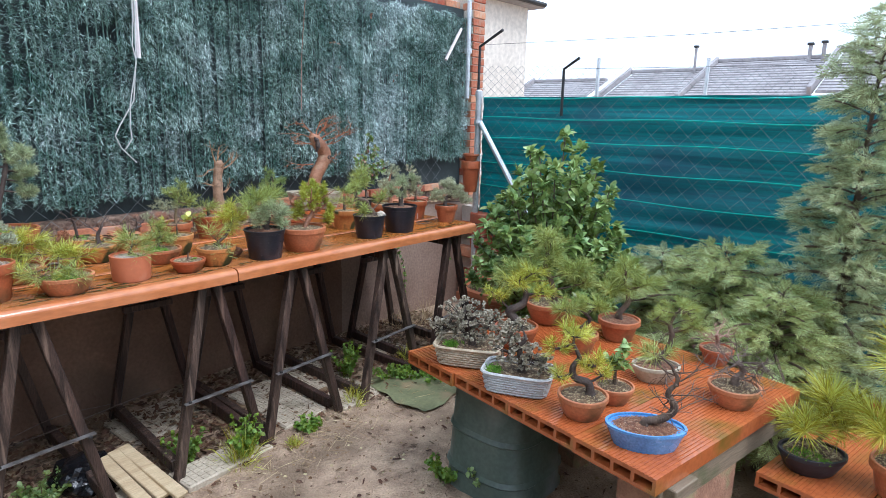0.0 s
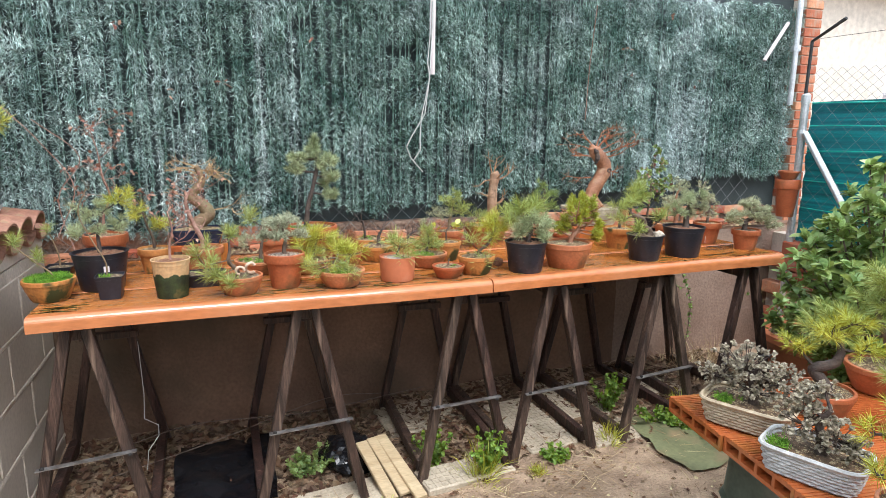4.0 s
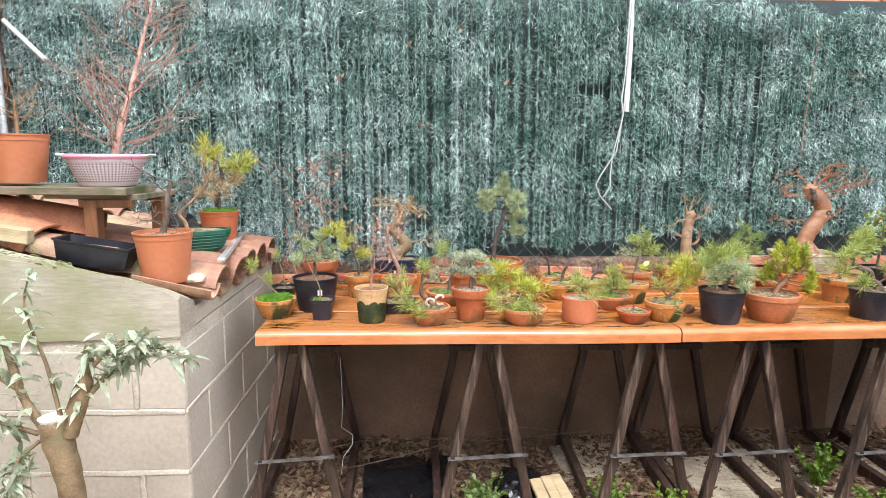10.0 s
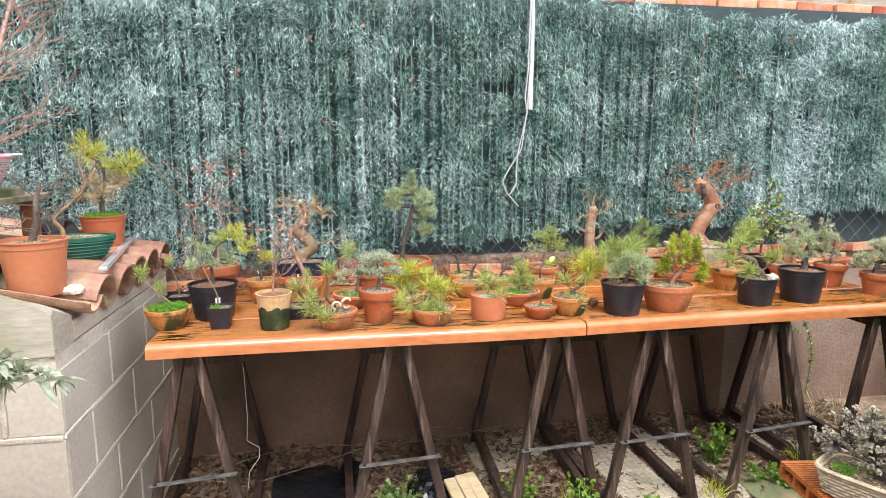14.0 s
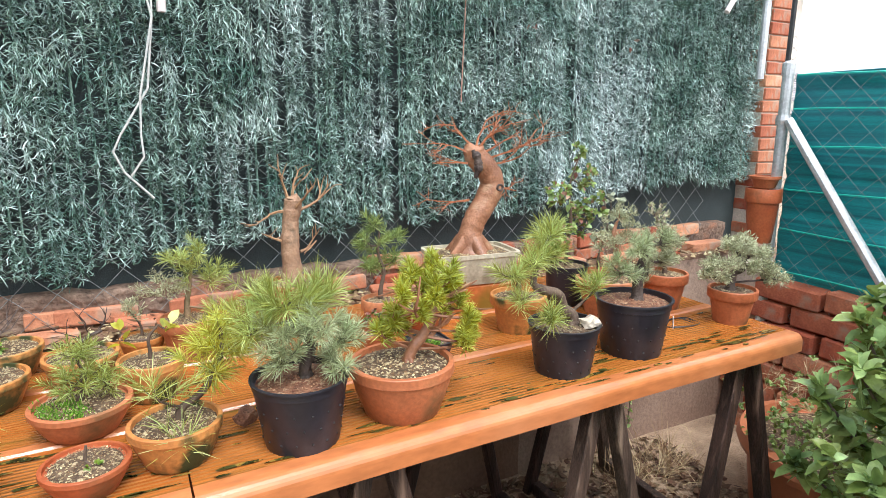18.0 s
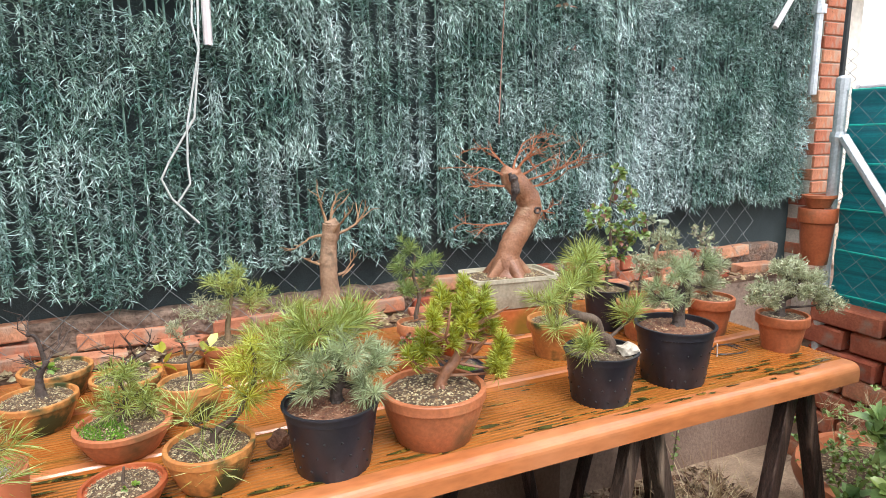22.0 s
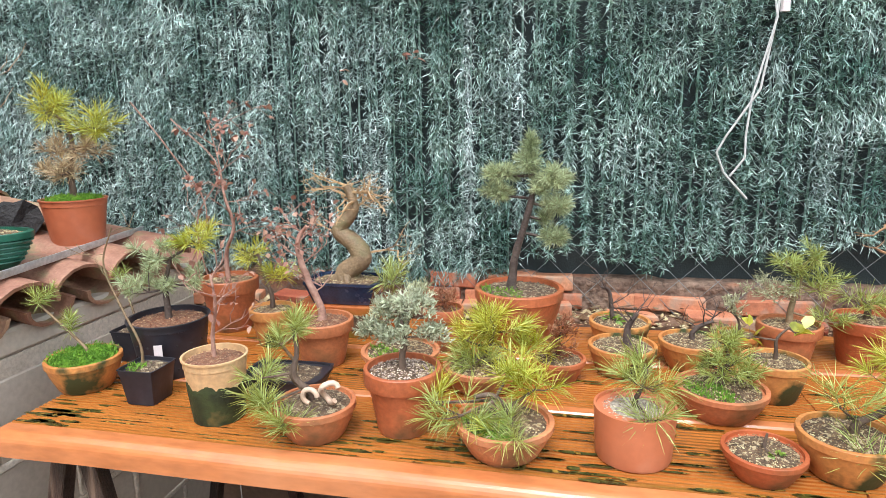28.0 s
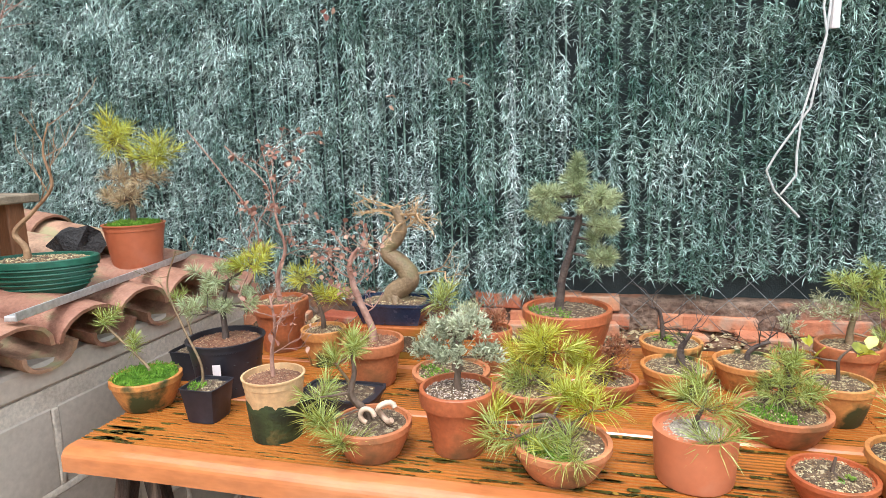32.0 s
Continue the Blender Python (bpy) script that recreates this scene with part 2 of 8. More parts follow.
M["dark_steel"] = material("dark painted steel", (0.05, 0.05, 0.05), (0.03, 0.028, 0.028), 0.5, 14, 90, 0.05, metal=0.4)
M["render_wall"] = material("darker brown cement render", (0.235, 0.135, 0.085), (0.15, 0.083, 0.053), 0.8, 3.0, 60, 0.6, third=(0.085, 0.06, 0.038), patch=1.6, patch_at=(0.5, 0.72), bump_dist=0.008)
M["block"] = material("cement block", (0.56, 0.485, 0.405), (0.47, 0.40, 0.33), 0.85, 2.2, 60, 0.18, vary=0.07, third=(0.42, 0.37, 0.29), patch=1.8, patch_at=(0.5, 0.75))
M["mortar"] = material("mortar", (0.64, 0.56, 0.47), (0.52, 0.445, 0.365), 0.9, 8, 120, 0.5)
M["brick_red"] = material("red brick", (0.55, 0.20, 0.10), (0.40, 0.13, 0.065), 0.85, 14, 120, 0.6, third=(0.38, 0.27, 0.2), patch=10, patch_at=(0.55, 0.7), island=-0.28)
M["tile_roof"] = material("weathered roof tile", (0.48, 0.27, 0.175), (0.32, 0.165, 0.105), 0.65, 16, 110, 0.6, third=(0.33, 0.28, 0.15), patch=15, patch_at=(0.53, 0.66), island=-0.26)
M["plank_grey"] = material("weathered plank", (0.33, 0.26, 0.18), (0.2, 0.15, 0.1), 0.7, 5, 60, 0.5, third=(0.08, 0.1, 0.035), patch=6, patch_at=(0.52, 0.68), stretch=(0.4, 4, 4))
M["plank_pale"] = material("pale raw timber", (0.60, 0.48, 0.30), (0.46, 0.34, 0.2), 0.6, 5, 60, 0.4, stretch=(0.5, 5, 5))
M["paving"] = material("cream textured paving", (0.58, 0.50, 0.385), (0.44, 0.37, 0.275), 0.75, 6, 90, 0.6, third=(0.24, 0.20, 0.13), patch=5, patch_at=(0.55, 0.7))
M["earth"] = material("wet trodden earth", (0.56, 0.405, 0.275), (0.31, 0.21, 0.14), 0.72, 9, 110, 1.0, third=(0.19, 0.13, 0.08), patch=1.8, patch_at=(0.52, 0.7), bump_dist=0.018)
# pale grey patches paint the soft reflection on the bin's side
M["bin_green"] = material("dark green bin plastic with painted reflection", (0.13, 0.16, 0.13), (0.085, 0.115, 0.09), 0.38, 4, 60, 0.08, third=(0.25, 0.26, 0.235), patch=3.5, patch_at=(0.5, 0.7))
M["cloth_dark"] = material("dark green windbreak cloth", (0.048, 0.064, 0.066), (0.028, 0.041, 0.043), 0.85, 6, 220, 0.3)
M["net_teal"] = material("teal shade net", (0.0, 0.29, 0.30), (0.0, 0.13, 0.16), 0.5, 2.2, 220, 0.4, stretch=(1, 0.4, 26), vary=0.4, third=(0.012, 0.08, 0.13), patch=1.4, patch_at=(0.5, 0.72))
M["cord_teal"] = material("bright teal cord", (0.02, 0.50, 0.40), (0.015, 0.42, 0.34), 0.5, 10, 60, 0.0)
M["wire"] = material("chain-link wire", (0.30, 0.33, 0.33), (0.15, 0.17, 0.17), 0.5, 14, 90, 0.0, metal=0.3)
M["white_cord"] = material("white cord", (0.62, 0.62, 0.6), (0.48, 0.48, 0.46), 0.5, 20, 120, 0.1)
M["black_film"] = material("black plastic film", (0.012, 0.013, 0.015), (0.006, 0.006, 0.008), 0.22, 8, 30, 0.5, bump_dist=0.01)
# the whitish patches put the strands' glints into the colour
M["hedge"] = material("artificial hedge strands", (0.35, 0.51, 0.435), (0.10, 0.215, 0.17), 0.24, 6, 40, 0.0, island=0.85, vary=0.3, third=(0.58, 0.68, 0.66), patch=3.2, patch_at=(0.52, 0.8))
# lighter copy of the hedge colour, with the sky's sheen painted in
M["hedge_sheen"] = material("hedge strands with painted sky sheen", (0.50, 0.65, 0.60), (0.19, 0.32, 0.275), 0.28, 6, 40, 0.0, island=0.7, vary=0.3, third=(0.66, 0.76, 0.75), patch=2.6, patch_at=(0.48, 0.8))
M["dry_moss"] = material("dry olive moss", (0.24, 0.24, 0.09), (0.14, 0.15, 0.05), 0.9, 40, 200, 0.8)
M["moss_wet"] = material("wet moss stain", (0.07, 0.065, 0.012), (0.02, 0.022, 0.006), 0.3, 40, 140, 0.4, third=(0.30, 0.17, 0.03), patch=60, patch_at=(0.55, 0.62))
M["cloth_teal"] = material("dusty teal windbreak cloth", (0.085, 0.145, 0.15), (0.05, 0.095, 0.10), 0.8, 3, 220, 0.3)
M["brick_old"] = material("old brown brick", (0.26, 0.15, 0.11), (0.13, 0.072, 0.052), 0.9, 12, 60, 1.0, vary=0.3, third=(0.33, 0.25, 0.21), patch=9, patch_at=(0.52, 0.66), island=-0.2, bump_dist=0.012)
# lighter render colour; on the wall's east end it stands in for light
M["render_pale"] = material("light pinkish render", (0.36, 0.25, 0.19), (0.26, 0.17, 0.125), 0.85, 3.0, 60, 0.6, third=(0.17, 0.12, 0.085), patch=1.6, patch_at=(0.52, 0.74), bump_dist=0.008)
M["course"] = material("crumbling brown mortar", (0.25, 0.17, 0.125), (0.15, 0.095, 0.068), 0.9, 12, 60, 1.0, vary=0.3, third=(0.34, 0.15, 0.085), patch=8, patch_at=(0.54, 0.66), bump_dist=0.012)
M["stub_bark"] = material("pinkish tan bark", (0.42, 0.26, 0.16), (0.26, 0.145, 0.085), 0.65, 22, 140, 0.7, third=(0.16, 0.11, 0.07), patch=20, patch_at=(0.56, 0.7))
M["house_wall"] = material("cream house render", (0.72, 0.66, 0.58), (0.66, 0.6, 0.52), 0.9, 0.6, 8, 0.1)
# greyed and lightened: the haze over the distance is mixed into this colour
M["far_roof"] = material("far roof tiles paled by haze", (0.385, 0.36, 0.36), (0.30, 0.275, 0.275), 0.8, 0.8, 9, 0.4, island=0.12)
M["glass"] = material("dark window glass", (0.03, 0.035, 0.04), (0.02, 0.024, 0.03), 0.08, 4, 20, 0.0)
M["root_pale"] = material("pale smooth root", (0.66, 0.50, 0.38), (0.5, 0.34, 0.24), 0.5, 20, 120, 0.2)
M["mossy_render"] = material("algae stained render", (0.47, 0.41, 0.33), (0.37, 0.32, 0.25), 0.85, 4, 45, 0.35, vary=0.1, third=(0.27, 0.265, 0.14), patch=3.0, patch_at=(0.46, 0.66), stretch=(0.5, 1, 2.5))
M["post_wood"] = material("reddish varnished wood", (0.30, 0.125, 0.055), (0.16, 0.065, 0.03), 0.5, 6, 70, 0.4, stretch=(4, 4, 0.5))
M["stone"] = material("pale stone", (0.6, 0.52, 0.42), (0.45, 0.38, 0.3), 0.8, 14, 110, 0.6)
M["sheet_green"] = material("muddy green plastic", (0.24, 0.25, 0.13), (0.15, 0.16, 0.085), 0.4, 8, 60, 0.3, third=(0.30, 0.22, 0.13), patch=6, patch_at=(0.5, 0.65))
M["lava"] = material("black lava stone", (0.035, 0.032, 0.032), (0.018, 0.016, 0.016), 0.8, 20, 110, 1.0, bump_dist=0.01)
M["litter"] = material("leaf litter", (0.20, 0.11, 0.055), (0.09, 0.05, 0.028), 0.8, 14, 80, 0.2, island=0.5)
M["straw"] = material("dry grass", (0.56, 0.42, 0.24), (0.38, 0.26, 0.14), 0.8, 14, 80, 0.0, island=0.4)


# ---- mesh helpers ----
def finish(bm, name, mat, smooth=0):
    me = bpy.data.meshes.new(name)
    bm.to_mesh(me)
    bm.free()
    me.materials.append(M[mat])
    if smooth:
        me.polygons.foreach_set("use_smooth", [True] * len(me.polygons))
        me.set_sharp_from_angle(angle=radians(smooth))
    return me


def part(name, bm, mat, parent=None, label="", smooth=0, at=None):
    ob = new(name, finish(bm, name, mat, smooth) if isinstance(bm, bmesh.types.BMesh) else bm)
    if parent is not None:
        ob.parent = parent
    if at is not None:
        ob.matrix_basis = at
    if label:
        tagged(ob, label)
    return ob


def thing(name, m, label, category, group="", kind=""):
    ob = new(name)
    ob.empty_display_size = 0.05
    ob.matrix_basis = m
    return tagged(ob, label, category, group, kind)


def raw(name, verts, faces, mat, smooth=False):
    """A mesh from computed arrays: verts (n,3), faces (m,k)."""
    me = bpy.data.meshes.new(name)
    v = np.asarray(verts, dtype=np.float32)
    f = np.asarray(faces, dtype=np.int32)
    me.vertices.add(len(v))
    me.vertices.foreach_set("co", v.ravel())
    k = f.shape[1]
    me.loops.add(f.size)
    me.loops.foreach_set("vertex_index", f.ravel())
    me.polygons.add(len(f))
    me.polygons.foreach_set("loop_start", np.arange(0, f.size, k, dtype=np.int32))
    me.update(calc_edges=True)
    if smooth:
        me.polygons.foreach_set("use_smooth", [True] * len(f))
    me.materials.append(M[mat])
    return me


def box(bm, x0, x1, y0, y1, z0, z1, bevel=0.0, seg=1):
    r = bmesh.ops.create_cube(bm, size=1, matrix=Matrix.Translation(((x0 + x1) / 2, (y0 + y1) / 2, (z0 + z1) / 2)) @ Matrix.Diagonal((x1 - x0, y1 - y0, z1 - z0, 1)))
    if bevel:
        es = list({e for v in r["verts"] for e in v.link_edges})
        bmesh.ops.bevel(bm, geom=es, offset=bevel, segments=seg, affect="EDGES", profile=0.5)
    return r["verts"]


def cuboid(*a, **k):
    bm = bmesh.new()
    box(bm, *a, **k)
    return bm


def beam(bm, a, b, w, d, up=(0, 0, 1), bevel=0.003):
    """A bar of cross-section w x d from a to b."""
    a, b = Vector(a), Vector(b)
    z = (b - a).normalized()
    x = Vector(up).cross(z)
    if x.length < 1e-3:
        x = Vector((1, 0, 0)).cross(z)
    x.normalize()
    y = z.cross(x)
    m = Matrix((x, y, z)).transposed().to_4x4()
    m.translation = (a + b) / 2
    r = bmesh.ops.create_cube(bm, size=1, matrix=m @ Matrix.Diagonal((w, d, (b - a).length, 1)))
    if bevel:
        bmesh.ops.bevel(bm, geom=list({e for v in r["verts"] for e in v.link_edges}), offset=bevel, segments=1, affect="EDGES")


def bar(a, b, w, d, up=(0, 0, 1), bevel=0.003):
    bm = bmesh.new()
    beam(bm, a, b, w, d, up, bevel)
    return bm


def tube(bm, pts, radii, n=6, cap=True):
    """A tube along pts with a radius at each."""
    pts = [Vector(p) for p in pts]
    rings = []
    side = None
    for i, p in enumerate(pts):
        t = (pts[min(i + 1, len(pts) - 1)] - pts[max(i - 1, 0)])
        t = t.normalized() if t.length > 1e-9 else Vector((0, 0, 1))
        if side is None:
            side = t.orthogonal().normalized()
        side = (side - t * side.dot(t))
        side = side.normalized() if side.length > 1e-6 else t.orthogonal().normalized()
        up = t.cross(side)
        r = radii[i] if not np.isscalar(radii) else radii
        rings.append([bm.verts.new(p + (side * math.cos(a) + up * math.sin(a)) * r) for a in [2 * math.pi * k / n for k in range(n)]])
    for r0, r1 in zip(rings, rings[1:]):
        for k in range(n):
            bm.faces.new((r0[k], r0[(k + 1) % n], r1[(k + 1) % n], r1[k]))
    if cap:
        bm.faces.new(rings[0][::-1])
        bm.faces.new(rings[-1])


def pipe(pts, radii, n=8):
    bm = bmesh.new()
    tube(bm, pts, radii, n)
    return bm


def lathe(profile, n=24, sx=1.0, sy=1.0, square=0.0):
    """A turned solid from (radius, z) pairs; square > 0 pushes the round towards a rounded rectangle."""
    bm = bmesh.new()
    rings = []
    for r, z in profile:
        ring = []
        for k in range(n):
            a = 2 * math.pi * (k + 0.5) / n
            c, s = math.cos(a), math.sin(a)
            q = 1.0
            if square:
                p = 2 + 10 * square
                q = (abs(c) ** p + abs(s) ** p) ** (-1 / p)
            ring.append(bm.verts.new((r * c * q * sx, r * s * q * sy, z)))
        rings.append(ring)
    for r0, r1 in zip(rings, rings[1:]):
        for k in range(n):
            bm.faces.new((r0[k], r0[(k + 1) % n], r1[(k + 1) % n], r1[k]))
    bm.faces.new(rings[0][::-1])
    bm.faces.new(rings[-1])
    return bm


TOP = 0.868      # top of the long table
GROUND = 0.03

# ---- large structure ----
def ground_height(x, y):
    near = max(0.0, 1 - max(abs(x - 1.5), abs(y + 0.5)) / 6)
    h = (noise.noise((x * 1.3, y * 1.3, 0)) * 0.022 + noise.noise((x * 6, y * 6, 3)) * 0.009) * near
    return GROUND - 0.012 + h + 0.045 * max(0, min(1, (x - 0.9) / 1.4)) * near


def make_ground():
    near_x = list(np.arange(-2.5, 5.01, 0.05))
    near_y = list(np.arange(-4.0, 1.21, 0.05))
    far = [6.5, 9, 14, 25, 50, 100, 200, 400]
    xs = [-1.75 - f for f in far[::-1]] + near_x + [4.25 + f for f in far]
    ys = [-3.5 - f for f in far[::-1]] + near_y + far
    v = [(x, y, ground_height(x, y)) for y in ys for x in xs]
    nx = len(xs)
    f = [(j * nx + i, j * nx + i + 1, (j + 1) * nx + i + 1, (j + 1) * nx + i) for j in range(len(ys) - 1) for i in range(nx - 1)]
    tagged(new("ground", raw("ground", v, f, "earth", True)), "wet brown trodden earth with small stones", "ground", kind="structure")


make_ground()

wall = thing("wall_north", pose(0, 0, 0), "brown cement-rendered garden wall with red brick above", "wall", kind="structure")


def render_face(x0, x1, mat):
    """The rough rendered lower wall: a slab with an uneven, trowelled face."""
    xs = np.arange(x0, x1 + 0.001, 0.04)
    zs = np.arange(-0.2, 0.861, 0.04)
    v = [(x, 0.90 + 0.010 * noise.noise((x * 2.2, z * 2.2, 5)) + 0.004 * noise.noise((x * 14, z * 14, 9)), z) for z in zs for x in xs]
    n = len(xs)
    f = [(j * n + i, j * n + i + 1, (j + 1) * n + i + 1, (j + 1) * n + i) for j in range(len(zs) - 1) for i in range(n - 1)]
    return raw("render_face", v, f, mat, True)


def render_course():
    """The uneven mortar face between table and cloth, with a crumbled upper edge."""
    xs = np.arange(-0.2, 4.05, 0.025)
    v, f = [], []
    for x in xs:
        top = 0.962 + 0.016 * noise.noise((x * 3, 1, 8)) + 0.010 * noise.noise((x * 14, 4, 8))
        for k in range(6):
            v.append((x, 1.018 + 0.010 * noise.noise((x * 9, k * 0.7, 3)) + 0.004 * noise.noise((x * 40, k * 3, 3)), 0.855 + (top - 0.855) * k / 5))
        v.append((x, 1.068, top + 0.004))
    for i in range(len(xs) - 1):
        for k in range(6):
            f.append((i * 7 + k, (i + 1) * 7 + k, (i + 1) * 7 + k + 1, i * 7 + k + 1))
    return raw("course_mortar", v, f, "course", True)


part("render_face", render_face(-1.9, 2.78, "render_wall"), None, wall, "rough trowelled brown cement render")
# the lit east end: its brightness is put into a paler render colour
part("render_face", render_face(2.78, 4.30, "render_pale"), None, wall, "pinkish cement render painted lighter where lit")
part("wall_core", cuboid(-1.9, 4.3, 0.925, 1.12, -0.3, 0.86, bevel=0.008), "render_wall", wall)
part("brick_backing", cuboid(-1.9, 4.42, 1.14, 1.34, -0.3, 2.282), "brick_red", wall)
part("windbreak_cloth", cuboid(-1.75, 4.16, 1.072, 1.085, 0.87, 2.29), "cloth_dark", wall, "dark green woven windbreak cloth")


def chain_link(w, h, cell=0.055, r=0.0010):
    """Diamond mesh in the local xz plane: zigzag wires as three-sided rods."""
    v, f = [], []
    nx, nz = int(w / cell), int(h / cell)
    tri = [(0, r), (r * 0.87, -r * 0.5), (-r * 0.87, -r * 0.5)]
    for i in range(nx):
        for j in range(nz):
            s = 1 if (i + j) % 2 else -1
            x0, x1 = i * cell, (i + 1) * cell
            z0, z1 = (j * cell, (j + 1) * cell) if s > 0 else ((j + 1) * cell, j * cell)
            wob = 0.003 * math.sin(i * 12.9 + j * 78.2)
            b = len(v)
            for x, z in ((x0, z0), (x1, z1)):
                v += [(x + dx * 0.7, dy + 0.002 * s + wob, z - dx * 0.7 * s) for dx, dy in tri]
            f += [(b + k, b + (k + 1) % 3, b + 3 + (k + 1) % 3, b + 3 + k) for k in range(3)]
    return raw("chain_link", v, f, "wire")


part("chain_link", chain_link(5.6, 0.50), None, wall, at=pose(-1.72, 1.0, 0.86))


# artificial hedge: hanging garlands of narrow plastic strips on a lattice of wires
def blades(p, d, side, length, width, bend, name, mat):
    """Two-joint tapered strips: base points p, directions d, width directions side (all n x 3)."""
    n = len(p)
    mid = p + d * (length * 0.55)[:, None]
    tip = p + d * length[:, None] + bend
    w = side * (width * 0.5)[:, None]
    v = np.stack([p - w * 0.7, p + w * 0.7, mid + w, mid - w, tip], 1).reshape(-1, 3)
    b = np.arange(n) * 5
    tri = np.stack([np.stack([b, b + 1, b + 2], 1), np.stack([b, b + 2, b + 3], 1), np.stack([b + 3, b + 2, b + 4], 1)], 1).reshape(-1, 3)
    return raw(name, v, tri, mat)


def unit(a):
    return a / np.maximum(np.linalg.norm(a, axis=1), 1e-9)[:, None]


def hedge_bottom(x):
    """Uneven lower hem of the hedge."""
    return np.interp(x, (-1.5, -0.2, 0.3, 0.85, 0.98, 1.3, 1.7, 2.2, 3.1, 3.6, 4.1), (0.95, 0.96, 0.92, 0.93, 1.04, 1.0, 1.045, 1.085, 1.09, 1.165, 1.14)) + 0.015 * np.sin(x * 17 + 1) + 0.01 * np.sin(x * 41)


hedge = thing("artificial_hedge", pose(0, 0, 0), "blue-green artificial hedge of hanging plastic garlands", "hedge screen")


def wall_rise(x):
    """The wall climbs a little towards the west."""
    return 0.05 * min(1, max(0, (1.8 - x) / 2.6))


def hedge_top(x):
    """Upper edge of the hedge: it hides the cloth in the west and sags below the coping in the east."""
    return float(np.interp(x, (-1.5, -0.2, 1.0, 1.9, 2.3, 3.0, 3.6, 4.1), (2.345, 2.33, 2.305, 2.285, 2.255, 2.22, 2.225, 2.235))) + 0.014 * math.sin(x * 9) + 0.016 * math.sin(x * 23)


def make_garland(c, rng):
    """One hanging garland: a twisted wire with short flat strips that droop to both sides like a fir twig."""
    top, bot = hedge_top(c), float(hedge_bottom(c))
    n = int((top - bot) * 1350)
    z = np.round(rng.uniform(bot + 0.015, top, n) / 0.011) * 0.011 + rng.normal(0, 0.0025, n)
    shag = 0.42 + 0.6 * np.array([noise.noise((c * 2.1, q * 2.6, 11)) for q in z]) + 0.4 * np.clip((z - 1.5) / 0.7, -0.6, 1)
    comb = np.array([noise.noise((c * 5.0, q * 8.0, 4)) for q in z])
    thin = np.array([noise.noise((c * 11.0, q * 9.0, 21)) for q in z])
    keep = rng.random(n) < 1.0 + 2.0 * np.minimum(0, thin + 0.2)
    z, shag, comb = z[keep], np.clip(shag[keep], 0, 1.2), comb[keep]
    n = len(z)
    x = c + rng.normal(0, 1, n) * (0.004 + 0.006 * shag) + 0.006 * np.sin(z * 11 + c * 40) * shag
    y = 1.004 + 0.010 * np.sin(c * 7 + z * 3) + rng.normal(0, 0.007, n)
    side = rng.choice((-1.0, 1.0), n)
    a = side * (0.15 + 1.25 * rng.random(n)) + 0.8 * comb
    e = 0.28 + 0.9 * comb + 0.35 * (shag - 0.4) + rng.normal(0, 0.42, n)
    e[rng.random(n) < 0.12] *= -1.2
    d = np.stack([np.sin(a) * np.cos(e), -np.cos(a) * np.cos(e), -np.sin(e)], 1)
    L = rng.uniform(0.020, 0.036, n) * (0.8 + 0.5 * shag)
    W = rng.uniform(0.0021, 0.0035, n)
    bend = rng.normal(0, 0.006, (n, 3))
    bend[:, 2] -= 0.009 * rng.random(n) * (0.5 + shag)
    p = np.stack([x, y, z], 1)
    # garlands in the west and one eastern band get the sheen-brightened colour
    with_sheen = c + rng.normal(0, 0.35) < 0.45 or 3.05 < c + rng.normal(0, 0.1) < 3.45
    flat = np.cross(d, np.stack([np.zeros(n), np.zeros(n), np.ones(n)], 1)) + rng.normal(0, 0.45, (n, 3))
    me = blades(p, unit(d), unit(np.cross(np.cross(d, flat), d)), L, W, bend, "garland", "hedge_sheen" if with_sheen else "hedge")
    return me, bot + 0.03, top - 0.02


garland_rng = np.random.default_rng(3)
wire_me = finish(pipe([(0, 0, 0), (0.004, 0, 0.5), (0, 0, 1)], 0.0035, 5), "twisted_wire", "hedge")
for c in np.arange(-1.42, 4.17, 0.0310):
    c = float(c) + garland_rng.normal(0, 0.006)
    me, lo, hi = make_garland(c, garland_rng)
    g = part("garland", me, None, hedge)
    part("twisted_wire", wire_me, None, g, at=pose(float(c), 1.03, lo) @ Matrix.Diagonal((1, 1, hi - lo, 1)))

# brick coping along the wall's top, mossy bed joints
random.seed(4)
brick_me = finish(cuboid(-0.118, 0.118, -0.055, 0.055, -0.024, 0.024, bevel=0.004), "brick", "brick_red")
x = -1.35
k = 0
while x < 4.2:
    part("brick", brick_me, None, wall, at=pose(x, 1.165 + random.uniform(-0.006, 0.006), 2.321 + wall_rise(x) + random.uniform(-0.003, 0.003), 0, 1.1 if -0.8 < x < 1.8 else 0, random.uniform(-1, 1)))
    if x < 0.9:
        part("brick", brick_me, None, wall, at=pose(x + 0.11, 1.168 + random.uniform(-0.006, 0.006), 2.379 + wall_rise(x), 0, 1.1 if x > -0.8 else 0, random.uniform(-1, 1)))
    x += 0.248
part("coping_bed", bar((-0.8, 1.24, 2.312), (1.85, 1.24, 2.262), 0.19, 0.065), "brick_red", wall)
part("coping_bed", cuboid(-1.9, -0.805, 1.145, 1.335, 2.2825, 2.345), "brick_red", wall)
part("mortar_bed", cuboid(-1.9, 4.42, 1.112, 1.225, 2.2825, 2.2965), "render_pale", wall, "thin brown mortar bed")
# low rough brick course at the foot of the cloth
part("course_mortar", render_course(), None, wall, "crumbling pinkish mortar")
x = 0.66
